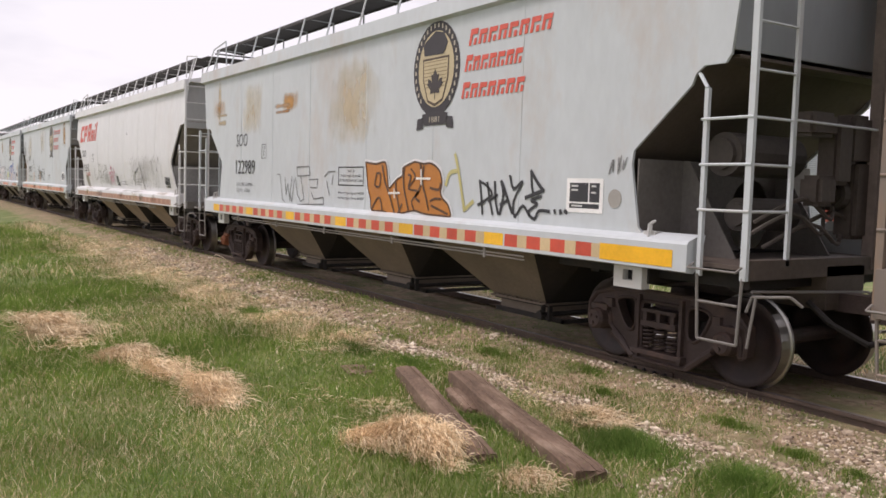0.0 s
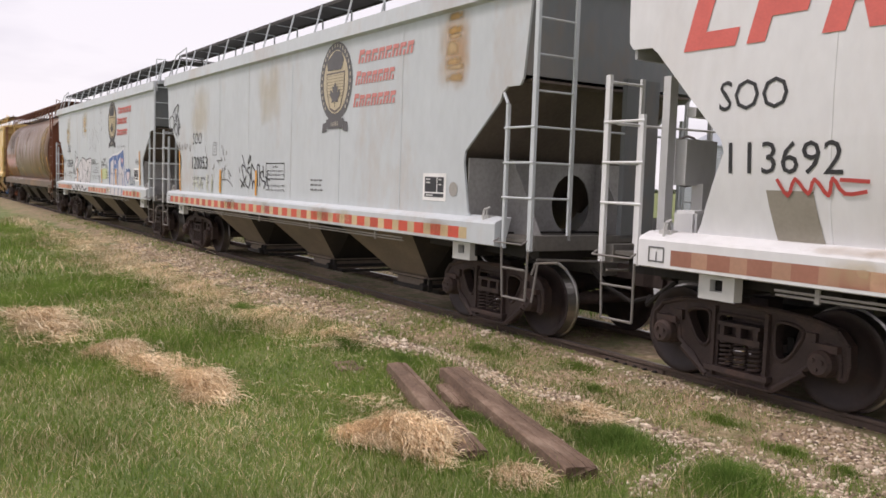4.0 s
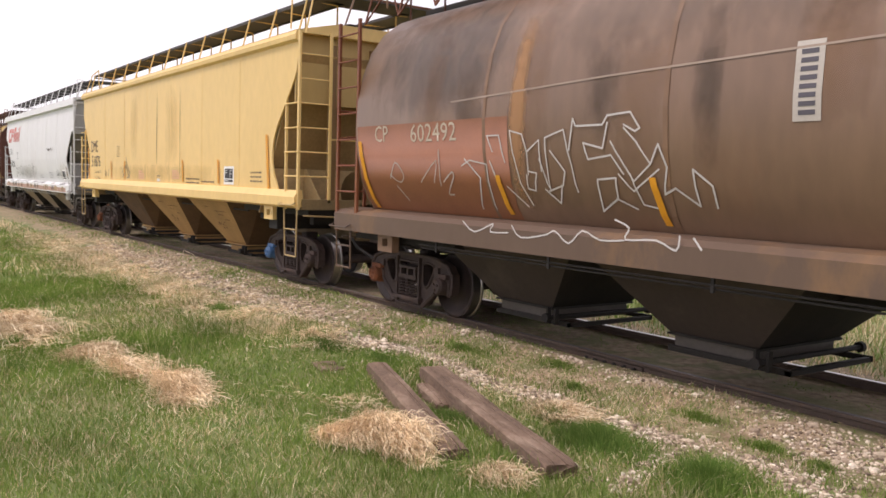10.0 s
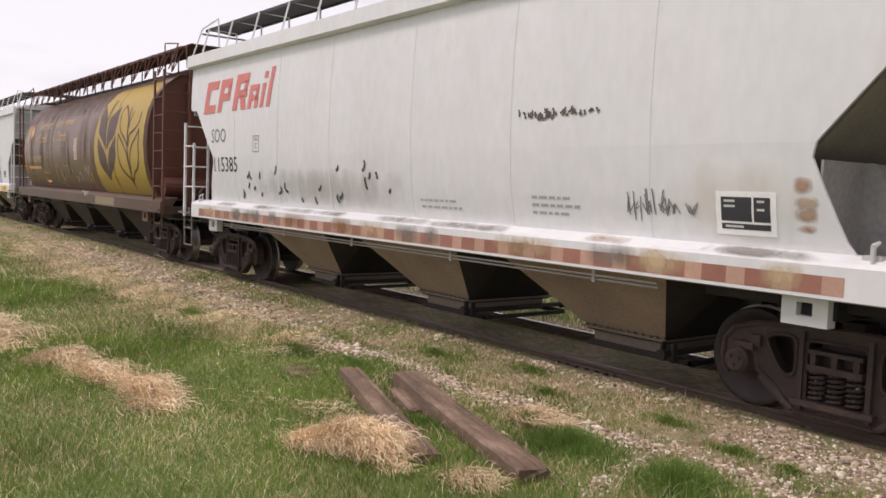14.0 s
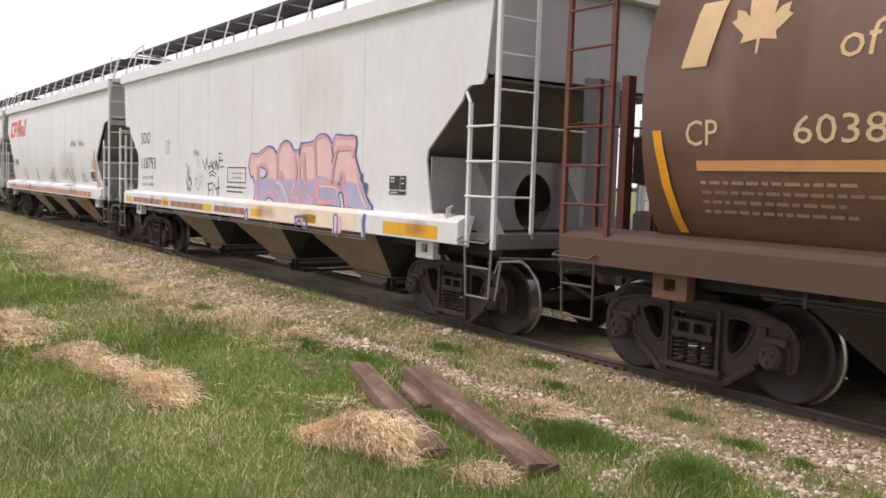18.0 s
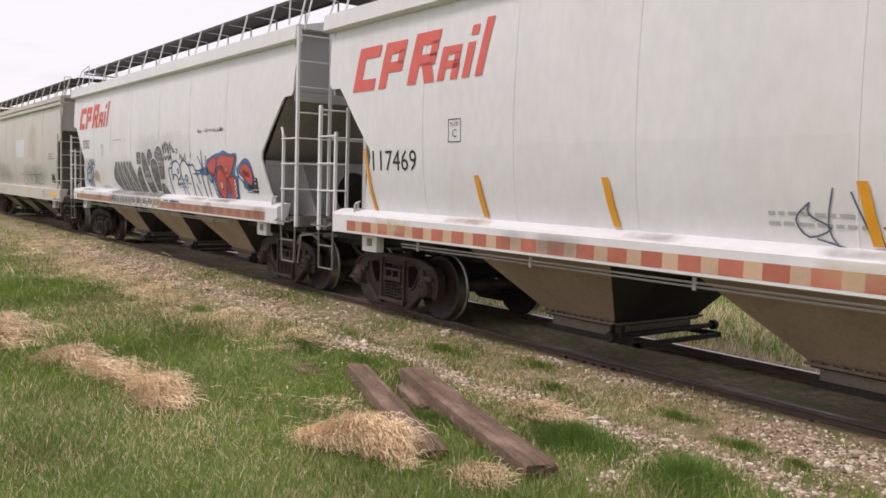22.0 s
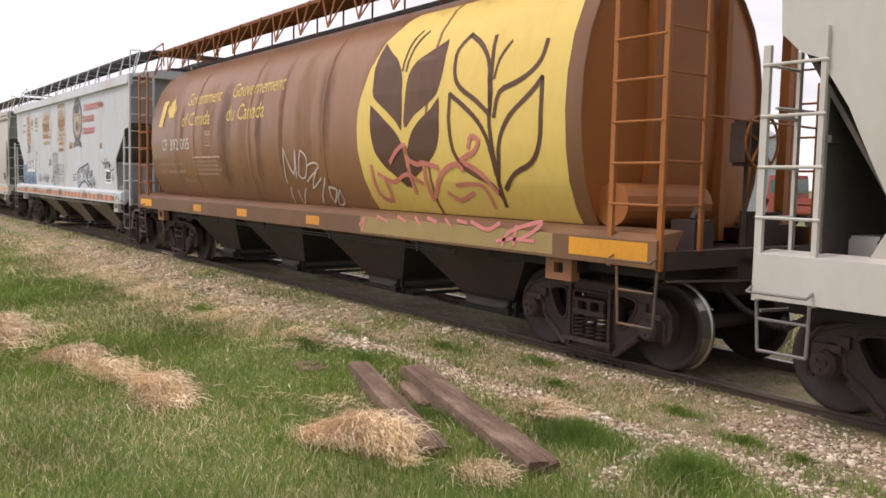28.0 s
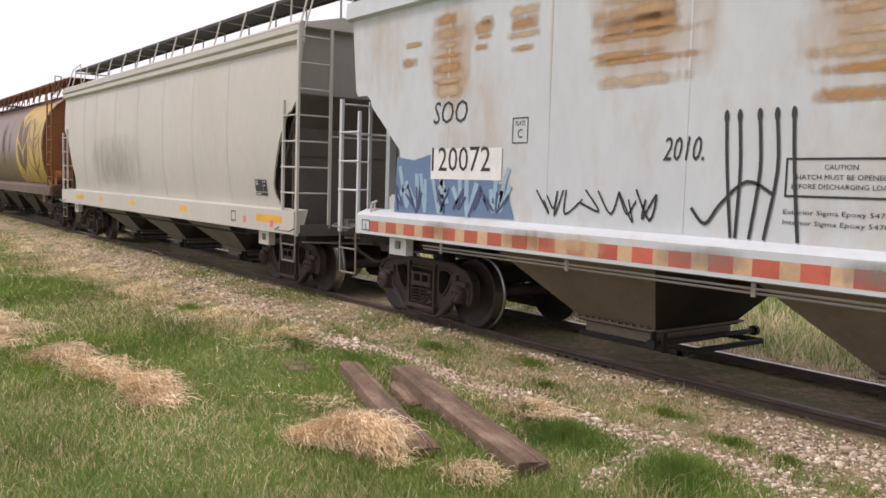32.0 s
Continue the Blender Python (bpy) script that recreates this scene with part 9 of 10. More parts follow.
brush("smw", "spray_tag", [
    [(0.60, 1.86), (1.12, 1.83), (1.20, 1.94), (1.65, 1.91)],
    [(1.20, 1.83), (1.19, 1.49), (1.50, 1.46)],
    [(1.74, 1.84), (4.46, 1.86), (4.40, 1.48)],
    [(1.75, 1.69), (1.61, 1.35)],
    [(2.20, 1.74), (2.08, 1.36)],
    [(2.57, 1.78), (2.45, 1.35), (2.72, 1.36), (2.86, 1.78)],
    [(3.19, 1.76), (3.08, 1.37)],
    [(3.19, 1.76), (3.70, 1.74), (3.18, 1.58), (3.71, 1.56)],
    [(3.90, 1.80), (3.80, 1.50), (4.35, 1.55)]], 0.03, (0.17, 0.17, 0.16), 4, sharp=True)
brush("dme", "spray_tag", [
    [(-3.52, 2.13), (-3.40, 1.96), (-3.29, 2.03), (-3.27, 2.08)],
    [(-3.18, 1.90), (-3.32, 1.88), (-3.36, 1.83)],
    [(-3.26, 1.82), (-3.10, 2.09), (-2.90, 2.06), (-2.80, 1.92), (-2.63, 1.85), (-2.90, 1.81)],
    [(-2.98, 2.36), (-2.92, 2.17), (-3.06, 2.11)],
    [(-2.85, 2.16), (-2.71, 2.00), (-2.59, 1.98), (-2.72, 1.89)]], 0.024, (0.13, 0.11, 0.09), 2)
write("soo_d", "Ld Lmt 225900", -5.94, -5.12, 1.80, 1.88, (0.12, 0.12, 0.12))
write("soo_d", "Lt Wt   60100", -5.92, -5.10, 1.63, 1.71, (0.12, 0.12, 0.12))
brush("soo_d", "spray_tag", [
    [(-2.87, 2.17), (-2.84, 2.10)],
    [(-2.79, 2.02), (-2.76, 1.90)],
    [(-2.70, 2.11), (-2.67, 1.96)],
    [(-2.86, 1.87), (-2.79, 1.75)],
    [(-2.72, 1.92), (-2.69, 1.80)],
    [(-2.65, 1.90), (-2.60, 1.78)],
    [(-2.59, 1.88), (-2.51, 1.76), (-2.56, 1.72)],
    [(-2.76, 1.74), (-2.73, 1.60)],
    [(-2.67, 1.67), (-2.63, 1.57)],
    [(-2.60, 1.66), (-2.57, 1.60)]], 0.03, (0.09, 0.09, 0.09), 2)
brush("soo_d", "spray_tag", [
    [(-2.16, 2.27), (-2.12, 2.19), (-2.08, 2.11)],
    [(-2.29, 1.84), (-2.18, 1.87), (-2.27, 1.78), (-2.23, 1.67), (-2.07, 1.63), (-2.00, 1.77), (-2.02, 1.92)],
    [(-2.15, 1.78), (-2.10, 1.72)],
    [(-1.94, 1.90), (-1.85, 1.92)],
    [(-2.36, 2.33), (-2.35, 2.47), (-2.29, 2.43), (-2.35, 2.40)],
    [(-2.26, 2.34), (-2.22, 2.45), (-2.18, 2.34)],
    [(-2.10, 2.43), (-2.15, 2.39), (-2.10, 2.34)]], 0.025, (0.42, 0.46, 0.54), 2)

# --- soft stains and run-off on the sides ---
stain("gov_a", -7.3, -3.4, 2.70, 4.45, (0.13, 0.105, 0.095), 0.6)
stain("gov_a", -3.9, 3.6, 3.2, 4.45, (0.15, 0.12, 0.105), 0.3)
stain("gov_b", -6.9, 5.0, 3.6, 4.45, (0.10, 0.07, 0.055), 0.5)
TANC, RUSTC, GRIME = (0.66, 0.51, 0.30), (0.55, 0.27, 0.06), (0.26, 0.24, 0.21)
for args in (("soo_a", -3.2, -2.3, 3.25, 3.65, RUSTC, 0.8), ("soo_a", -7.4, -6.4, 3.3, 3.75, RUSTC, 0.5), ("soo_a", -7.0, -6.75, 3.0, 4.3, TANC, 0.6), ("soo_a", -5.4, -4.1, 2.8, 4.0, TANC, 0.4), ("soo_a", -1.1, 0.9, 2.5, 4.0, TANC, 0.55),
             ("soo_b", -5.6, -4.0, 2.6, 4.1, TANC, 0.3), ("soo_b", -1.2, 0.2, 2.9, 4.2, TANC, 0.35), ("soo_b", 5.5, 6.4, 3.1, 4.3, RUSTC, 0.5), ("soo_c", -5.6, -4.8, 2.9, 4.1, TANC, 0.4), ("soo_c", -2.6, -1.4, 3.1, 4.2, TANC, 0.4),
             ("soo_d", 2.0, 4.2, 2.5, 4.2, TANC, 0.15), ("soo_e", -5.7, -4.7, 2.7, 4.2, RUSTC, 0.45), ("soo_e", -3.0, -1.2, 2.8, 4.2, RUSTC, 0.4), ("soo_e", -0.7, 0.8, 2.6, 4.2, RUSTC, 0.4),
             ("cp_a", 1.2, 5.6, 1.6, 2.6, GRIME, 0.25), ("cp_a", -3.5, 0.5, 1.55, 2.1, GRIME, 0.2), ("cp_b", -4.8, 1.0, 1.55, 2.2, GRIME, 0.25), ("cp_b", 4.8, 6.3, 1.5, 2.3, TANC, 0.15), ("cp_c", 1.8, 4.6, 1.6, 2.7, GRIME, 0.15),
             ("cp_d", -5.4, -4.6, 1.6, 2.1, TANC, 0.5), ("cp_d", -2.0, 3.2, 2.2, 3.0, GRIME, 0.15), ("smw", -6.0, -1.0, 1.5, 2.4, GRIME, 0.3), ("smw", 0.5, 5.8, 1.5, 2.3, GRIME, 0.3), ("smw", 2.0, 4.0, 2.2, 3.8, TANC, 0.25),
             ("grey", -5.0, 0.0, 1.5, 3.0, GRIME, 0.3), ("dme", -5.5, 5.5, 1.7, 2.2, (0.55, 0.37, 0.14), 0.25), ("dme", 0.5, 1.6, 2.0, 4.2, (0.60, 0.40, 0.15), 0.2), ("dme", -2.6, -1.8, 2.2, 4.1, (0.60, 0.40, 0.15), 0.2)):
    stain(*args)
for key in ("soo_b", "soo_c", "soo_e", "cp_a", "cp_d"):
    decal(key, "sill_stencil", frame_box(-6.98, -6.78, 1.22, 1.37, 0.014) + [rect(-6.885, -6.872, 1.234, 1.32)], (0.12, 0.12, 0.12), 3, sill=1.62)
for key, kind in KIND.items():
    if kind.startswith("slant"):
        for x in (-6.75 - 0.15, 6.75):
            bm = bmesh.new()
            path(bm, [(x, -1.47, 1.50), (x, -1.47, 1.61), (x + 0.05, -1.47, 1.63), (x + 0.05, -1.55, 1.60), (x + 0.05, -1.56, 1.47)], 0.016, 5)
            box(bm, x - 0.05, x + 0.10, -1.52, -1.42, 1.49, 1.53)
            part("tie_down_lug", bm, PAINT, CARS[key]).color = (0.50, 0.49, 0.47, 0.4)
# grime, rust and chipped paint along the sills
rim = random.Random(78)
for key, n, strong in (("cp_a", 7, 0.5), ("cp_b", 14, 0.75), ("cp_c", 7, 0.45), ("cp_d", 8, 0.5), ("soo_b", 7, 0.5), ("soo_c", 5, 0.4), ("soo_d", 6, 0.45), ("soo_e", 9, 0.65)):
    for i in range(n):
        x = -6.6 + 12.6 * (i + rim.random()) / n
        col = (TANC, (0.34, 0.18, 0.09), GRIME)[rim.randrange(3)]
        decal(key, "rust_stain", [rect(x, x + rim.uniform(0.35, 1.3), 1.19, 1.455)], col, 4, strong * rim.uniform(0.6, 1.1), material=STAIN, sill=1.62)


def ledge(key, name, x0, x1, col, lay, amount=0.0, material=None):
    """Paint or dirt on the sloping top of a car's side sill."""
    up = 0.003 * lay
    bm = bmesh.new()
    rows = [[bm.verts.new((x, y - up * 0.4, z + up)) for x in (x0, x1)] for y, z in ((-1.40, 1.518), (-1.47, 1.510), (-1.60, 1.460), (-1.62, 1.430))]
    for a, b in zip(rows, rows[1:]):
        bm.faces.new((b[0], b[1], a[1], a[0]))
    me = bpy.data.meshes.new(name)
    bm.to_mesh(me)
    bm.free()
    me.materials.append(material or SPRAY)
    o = new(name, me)
    o.parent = CARS[key]
    o.color = (*col, amount)


ledge("soo_d", "graffiti", 0.58, 4.66, (0.84, 0.70, 0.56), 1)
ledge("cp_d", "graffiti", -3.0, 1.0, (0.30, 0.29, 0.285), 1)
for i in range(14):
    ledge("cp_d", "graffiti", -2.98 + 0.28 * i, -2.95 + 0.28 * i, (0.70, 0.69, 0.68), 2)
for key, n, strong in (("cp_a", 5, 0.5), ("cp_b", 9, 0.8), ("cp_c", 5, 0.5), ("cp_d", 6, 0.6)):
    for i in range(n):
        x = -6.5 + 12.0 * (i + rim.random()) / n
        ledge(key, "rust_stain", x, x + rim.uniform(0.6, 1.8), (GRIME, (0.40, 0.29, 0.18), GRIME)[rim.randrange(3)], 3, strong * rim.uniform(0.6, 1.1), STAIN)
rng = random.Random(77)
for key, dark, pale in (("gov_a", (0.09, 0.065, 0.05), (0.30, 0.17, 0.10)), ("gov_b", (0.06, 0.032, 0.022), (0.19, 0.11, 0.07)), ("gov_c", (0.10, 0.05, 0.03), (0.33, 0.18, 0.08)), ("gov_d", (0.06, 0.035, 0.025), (0.18, 0.10, 0.06))):
    for i in range(9):
        x = -6.3 + 9.0 * (i + rng.uniform(0.1, 0.9)) / 9
        w = rng.uniform(0.25, 0.9)
        stain(key, x, x + w, rng.uniform(1.5, 2.4), rng.uniform(3.4, 4.2), dark if i % 2 else pale, rng.uniform(0.3, 0.65))

# ---- grass, straw and stones ----
CAM_XY = (0.0, -7.9)


def island_material(name, stops, rough=0.8, bump=0.0, sheen=False):
    """Colour varies from piece to piece (blade, straw, stone)."""
    m = bpy.data.materials.new(name)
    m.use_nodes = True
    n, l = m.node_tree.nodes, m.node_tree.links
    b = n["Principled BSDF"]
    b.inputs["Roughness"].default_value = rough
    geo = n.new("ShaderNodeNewGeometry")
    r = n.new("ShaderNodeValToRGB")
    while len(r.color_ramp.elements) < len(stops):
        r.color_ramp.elements.new(0.5)
    for e, (p, c) in zip(r.color_ramp.elements, stops):
        e.position, e.color = p, (*c, 1)
    l.new(geo.outputs["Random Per Island"], r.inputs["Fac"])
    tc = n.new("ShaderNodeTexCoord")
    nz = n.new("ShaderNodeTexNoise")
    nz.inputs["Scale"].default_value = 0.9 if not bump else 30
    nz.inputs["Detail"].default_value = 4
    l.new(tc.outputs["Object"], nz.inputs["Vector"])
    mr = n.new("ShaderNodeMapRange")
    mr.inputs["From Min"].default_value, mr.inputs["From Max"].default_value = 0.3, 0.7
    mr.inputs["To Min"].default_value, mr.inputs["To Max"].default_value = 0.72, 1.25
    l.new(nz.outputs["Fac"], mr.inputs["Value"])
    mx = n.new("ShaderNodeMix")
    mx.data_type, mx.blend_type = "RGBA", "MULTIPLY"
    mx.inputs[0].default_value = 1
    l.new(r.outputs["Color"], mx.inputs[6])
    l.new(mr.outputs[0], mx.inputs[7])
    l.new(mx.outputs[2], b.inputs["Base Color"])
    if not bump:
        b.inputs["Specular IOR Level"].default_value = 0.25
        tr = n.new("ShaderNodeBsdfTranslucent")
        l.new(mx.outputs[2], tr.inputs["Color"])
        ms = n.new("ShaderNodeMixShader")
        ms.inputs[0].default_value = 0.3
        out = n["Material Output"]
        l.new(b.outputs[0], ms.inputs[1])
        l.new(tr.outputs[0], ms.inputs[2])
        l.new(ms.outputs[0], out.inputs["Surface"])
    return m


G_GREEN = island_material("green_grass_blades", [(0.0, (0.105, 0.175, 0.028)), (0.5, (0.165, 0.26, 0.045)), (0.88, (0.25, 0.335, 0.08)), (1.0, (0.50, 0.45, 0.21))])
G_DARK = island_material("dark_green_grass_blades", [(0.0, (0.085, 0.155, 0.028)), (0.6, (0.14, 0.23, 0.045)), (1.0, (0.23, 0.30, 0.08))])
G_DRY = island_material("dry_straw_blades", [(0.0, (0.34, 0.23, 0.125)), (0.25, (0.60, 0.45, 0.27)), (0.58, (0.82, 0.65, 0.43)), (1.0, (0.94, 0.82, 0.60))])
G_STONE = island_material("pale_gravel_stones", [(0.0, (0.15, 0.105, 0.075)), (0.3, (0.34, 0.255, 0.18)), (0.7, (0.54, 0.43, 0.32)), (1.0, (0.78, 0.68, 0.55))], 0.9, bump=0.3)


def patch(x, y, s, seed):
    """Smooth patchy values from 0 to 1 over the ground."""
    r = np.random.RandomState(seed)
    v = np.zeros_like(x)
    for k in range(7):
        a = r.uniform(0, math.tau)
        f = s * 1.5 ** r.uniform(-1.2, 1.6)
        v += np.sin((x * math.cos(a) + y * math.sin(a)) * f + r.uniform(0, 6.3) + 0.8 * np.sin((x * math.sin(a) - y * math.cos(a)) * f * 0.7 + r.uniform(0, 6)))
    return 1 / (1 + np.exp(-v * 0.9))


def blades(name, x, y, h, w, lean, material, label, rs, segs=2, droop=0.5):
    """Blades at the plan points x, y with heights h, widths w and sideways lean, in one mesh."""
    n = len(x)
    a = rs.uniform(0, math.tau, n)
    d = rs.uniform(0, math.tau, n)
    z0 = ground_z(x, y) - 0.01
    ux, uy = np.cos(a) * w / 2, np.sin(a) * w / 2
    verts, faces = [], []
    rows = []
    for k in range(segs + 1):
        t = k / segs
        off = lean * h * t ** 1.6
        cx, cy = x + np.cos(d) * off, y + np.sin(d) * off
        cz = z0 + h * t * (1 - droop * lean * t * 0.6)
        g = (1 - t) ** 0.7
        if k < segs:
            rows.append(np.stack([cx - ux * g, cy - uy * g, cz], 1))
            rows.append(np.stack([cx + ux * g, cy + uy * g, cz], 1))
        else:
            rows.append(np.stack([cx, cy, cz], 1))
    per = 2 * segs + 1
    v = np.stack(rows, 1).reshape(-1, 3)
    base = np.arange(n) * per
    tri = []
    for k in range(segs - 1):
        tri += [[2 * k, 2 * k + 1, 2 * k + 3], [2 * k, 2 * k + 3, 2 * k + 2]]
    tri.append([2 * segs - 2, 2 * segs - 1, 2 * segs])
    f = (base[:, None, None] + np.array(tri)[None]).reshape(-1, 3)
    me = bpy.data.meshes.new(name)
    me.vertices.add(len(v))
    me.vertices.foreach_set("co", v.ravel())
    me.loops.add(f.size)
    me.loops.foreach_set("vertex_index", f.ravel())
    me.polygons.add(len(f))
    me.polygons.foreach_set("loop_start", np.arange(0, f.size, 3))
    me.polygons.foreach_set("loop_total", np.full(len(f), 3))
    me.update()
    me.validate()
    me.materials.append(material)
    ob = new(name, me)
    return tagged(ob, label, "grass", kind="stuff")


def strewn(rs, n, x0, x1, y0, y1):
    return rs.uniform(x0, x1, n), rs.uniform(y0, y1, n)


def strip_y(x):
    """Middle line of the loose gravel strip along the track."""
    return np.interp(x, [-30, -14, -10, -8.8, -8, -7, -6, -4, -2], [-2.1, -2.1, -2.25, -2.2, -2.12, -2.28, -2.25, -2.2, -2.3]) + 0.05 * np.sin(x * 2.7)


def gravelly(x, y):
    """How stony the ground is: the strip near by, a broad shoulder far off, a bare patch by the rail."""
    near = np.exp(-((y - strip_y(x)) / 0.21) ** 2)
    far = np.clip((-9.5 - x) / 2.5, 0, 1) * np.exp(-((y + 2.1) / 0.6) ** 2)
    rail = 0.55 * np.exp(-((np.abs(y) - 1.02) / 0.20) ** 2)
    bare = 0.9 * np.clip((x + 4.6) / 1.0, 0, 1) * np.exp(-((y + 1.45) / 0.55) ** 2)
    track = 0.95 * np.exp(-((x + 4.35 + 0.25 * (y + 2.7)) / 0.13) ** 2) * np.clip((-2.2 - y) / 0.2, 0, 1) * np.clip((y + 3.5) / 0.3, 0, 1)
    return np.clip(np.maximum.reduce([near, far, rail, bare, track]), 0, 1)


def grass_cover():
    rs = np.random.RandomState(7)
    X, Y = [], []
    H = []
    for n, x0, x1, y0, y1, h in ((150000, -9.5, -1.0, -7.6, -0.85, 0.085), (105000, -18, -9.5, -8.5, -0.85, 0.10), (50000, -42, -18, -9.5, -0.85, 0.14)):
        x, y = strewn(rs, n, x0, x1, y0, y1)
        keep = rs.random_sample(n) > gravelly(x, y) * 1.08
        thin = (y > -1.95) & (rs.random_sample(n) > 0.42 + 0.58 * (patch(x, y, 2.2, 3) > 0.50))
        keep &= ~thin
        X.append(x[keep])
        Y.append(y[keep])
        H.append(np.full(keep.sum(), h))
    x, y, h = np.concatenate(X), np.concatenate(Y), np.concatenate(H)
    near_dry = 0.17 * np.clip((-4.3 - y) / 0.9, 0, 1) * np.clip((x + 12) / 4, 0, 1) * (0.35 + patch(x, y, 1.5, 15))
    dry = rs.random_sample(len(x)) < 0.05 + near_dry + 0.34 * np.clip((patch(x, y, 1.1, 5) - 0.6) * 2.4, 0, 1) + 0.10 * (y > -1.95) + 0.7 * np.exp(-((y + 2.9) / 0.5) ** 2) * np.clip((-9 - x) / 3, 0, 1)
    h = h * rs.uniform(0.4, 1.4, len(x)) * (0.6 + 0.9 * patch(x, y, 1.6, 9)) * np.where(y > -1.95, 0.5, 1.0) * (1 + 0.5 * (rs.random_sample(len(x)) < 0.12))
    far = np.clip((np.hypot(x - CAM_XY[0], y - CAM_XY[1]) - 4) / 16, 0, 1.6)
    w = 0.005 + 0.011 * far
    g = ~dry
    blades("grass", x[g], y[g], h[g], w[g], rs.uniform(0.1, 0.9, g.sum()), G_GREEN, "short patchy green grass beside the railway track", rs)
    blades("dry_grass", x[dry], y[dry], h[dry] * 1.05, w[dry] * 0.9, rs.uniform(0.3, 1.3, dry.sum()), G_DRY, "dry straw-coloured grass scattered through the lawn", rs)
    # taller, darker tufts by the gravel and near the rail
    for cx, cy, rx, ry, n, hh in ((-4.95, -2.80, 0.55, 0.36, 3600, 0.20), (-3.85, -2.75, 0.42, 0.36, 2600, 0.20), (-8.6, -2.7, 0.6, 0.22, 1300, 0.13), (-6.3, -3.3, 0.9, 0.2, 1500, 0.12), (-9.9, -2.85, 0.8, 0.25, 1300, 0.13),
                                  (-13.2, -3.0, 1.2, 0.4, 1700, 0.18), (-5.75, -2.55, 0.25, 0.15, 500, 0.15), (-8.5, -1.6, 0.8, 0.2, 1500, 0.08), (-7.0, -1.35, 0.7, 0.22, 1200, 0.08), (-10.2, -6.4, 0.25, 0.2, 700, 0.14), (-4.85, -1.62, 0.35, 0.10, 700, 0.1),
                                  (-4.0, -1.82, 0.35, 0.10, 700, 0.1), (-3.5, -1.85, 0.2, 0.10, 400, 0.09), (-11.9, -6.2, 0.4, 0.25, 900, 0.2), (-6.3, -1.75, 0.45, 0.15, 700, 0.08)):
        a, r = rs.uniform(0, math.tau, n), np.abs(rs.normal(0, 0.62, n))
        x, y = cx + rx * r * np.cos(a), cy + ry * r * np.sin(a)
        blades("grass_tuft", x, y, hh * rs.uniform(0.5, 1.2, n) * np.clip(1.15 - 0.5 * r, 0.35, 1.1), np.full(n, 0.0075), rs.uniform(0.1, 0.9, n), G_DARK if hh > 0.11 else G_GREEN, "taller dark green tuft of grass by the gravel", rs)


def straw_clumps():
    """Shaggy tussocks of dry grass hanging over, and thinner dry drifts."""
    rs = np.random.RandomState(11)
    heaps = [([(-6.42, -4.46), (-6.25, -4.30), (-5.98, -4.18), (-5.72, -4.16)], 0.125, 7400, 0.20, 0.20), ([(-10.75, -5.72), (-10.4, -5.45), (-9.6, -5.32), (-9.0, -5.14), (-8.45, -5.12)], 0.15, 9000, 0.19, 0.22),
             ([(-8.5, -5.1), (-8.05, -5.25)], 0.16, 1500, 0.12, 0.22), ([(-14.2, -6.0), (-13.0, -5.92), (-11.9, -5.9)], 0.26, 5200, 0.22, 0.32), ([(-4.98, -3.98), (-4.72, -3.86)], 0.10, 900, 0.085, 0.16),
             ([(-5.95, -2.42), (-5.5, -2.46), (-5.15, -2.52)], 0.13, 2200, 0.10, 0.16), ([(-5.62, -4.22), (-5.42, -4.24)], 0.07, 900, 0.10, 0.14)]
    drifts = [([(-12.6, -2.85), (-11.2, -2.85), (-9.8, -2.65)], 0.45, 3000, 0.08, 0.17), ([(-21, -3.0), (-16, -2.95), (-12.5, -2.8)], 0.7, 4600, 0.11, 0.25), ([(-30, -3.0), (-21, -2.9)], 0.8, 2000, 0.16, 0.4),
              ([(-9.4, -1.75), (-6.0, -1.5), (-3.4, -1.35)], 0.5, 420, 0.03, 0.08), ([(-8.8, -2.4), (-6.2, -2.45), (-5.2, -2.5)], 0.25, 1000, 0.045, 0.11), ([(-8.0, -3.8), (-7.0, -3.95)], 0.4, 700, 0.06, 0.12)]
    for pts, w, n, h, reach in heaps:
        straw_tussock(rs, np.array(pts), w, n, h, reach)
    for pts, w, n, h, reach in drifts:
        straw_tussock(rs, np.array(pts), w, n, h, reach)


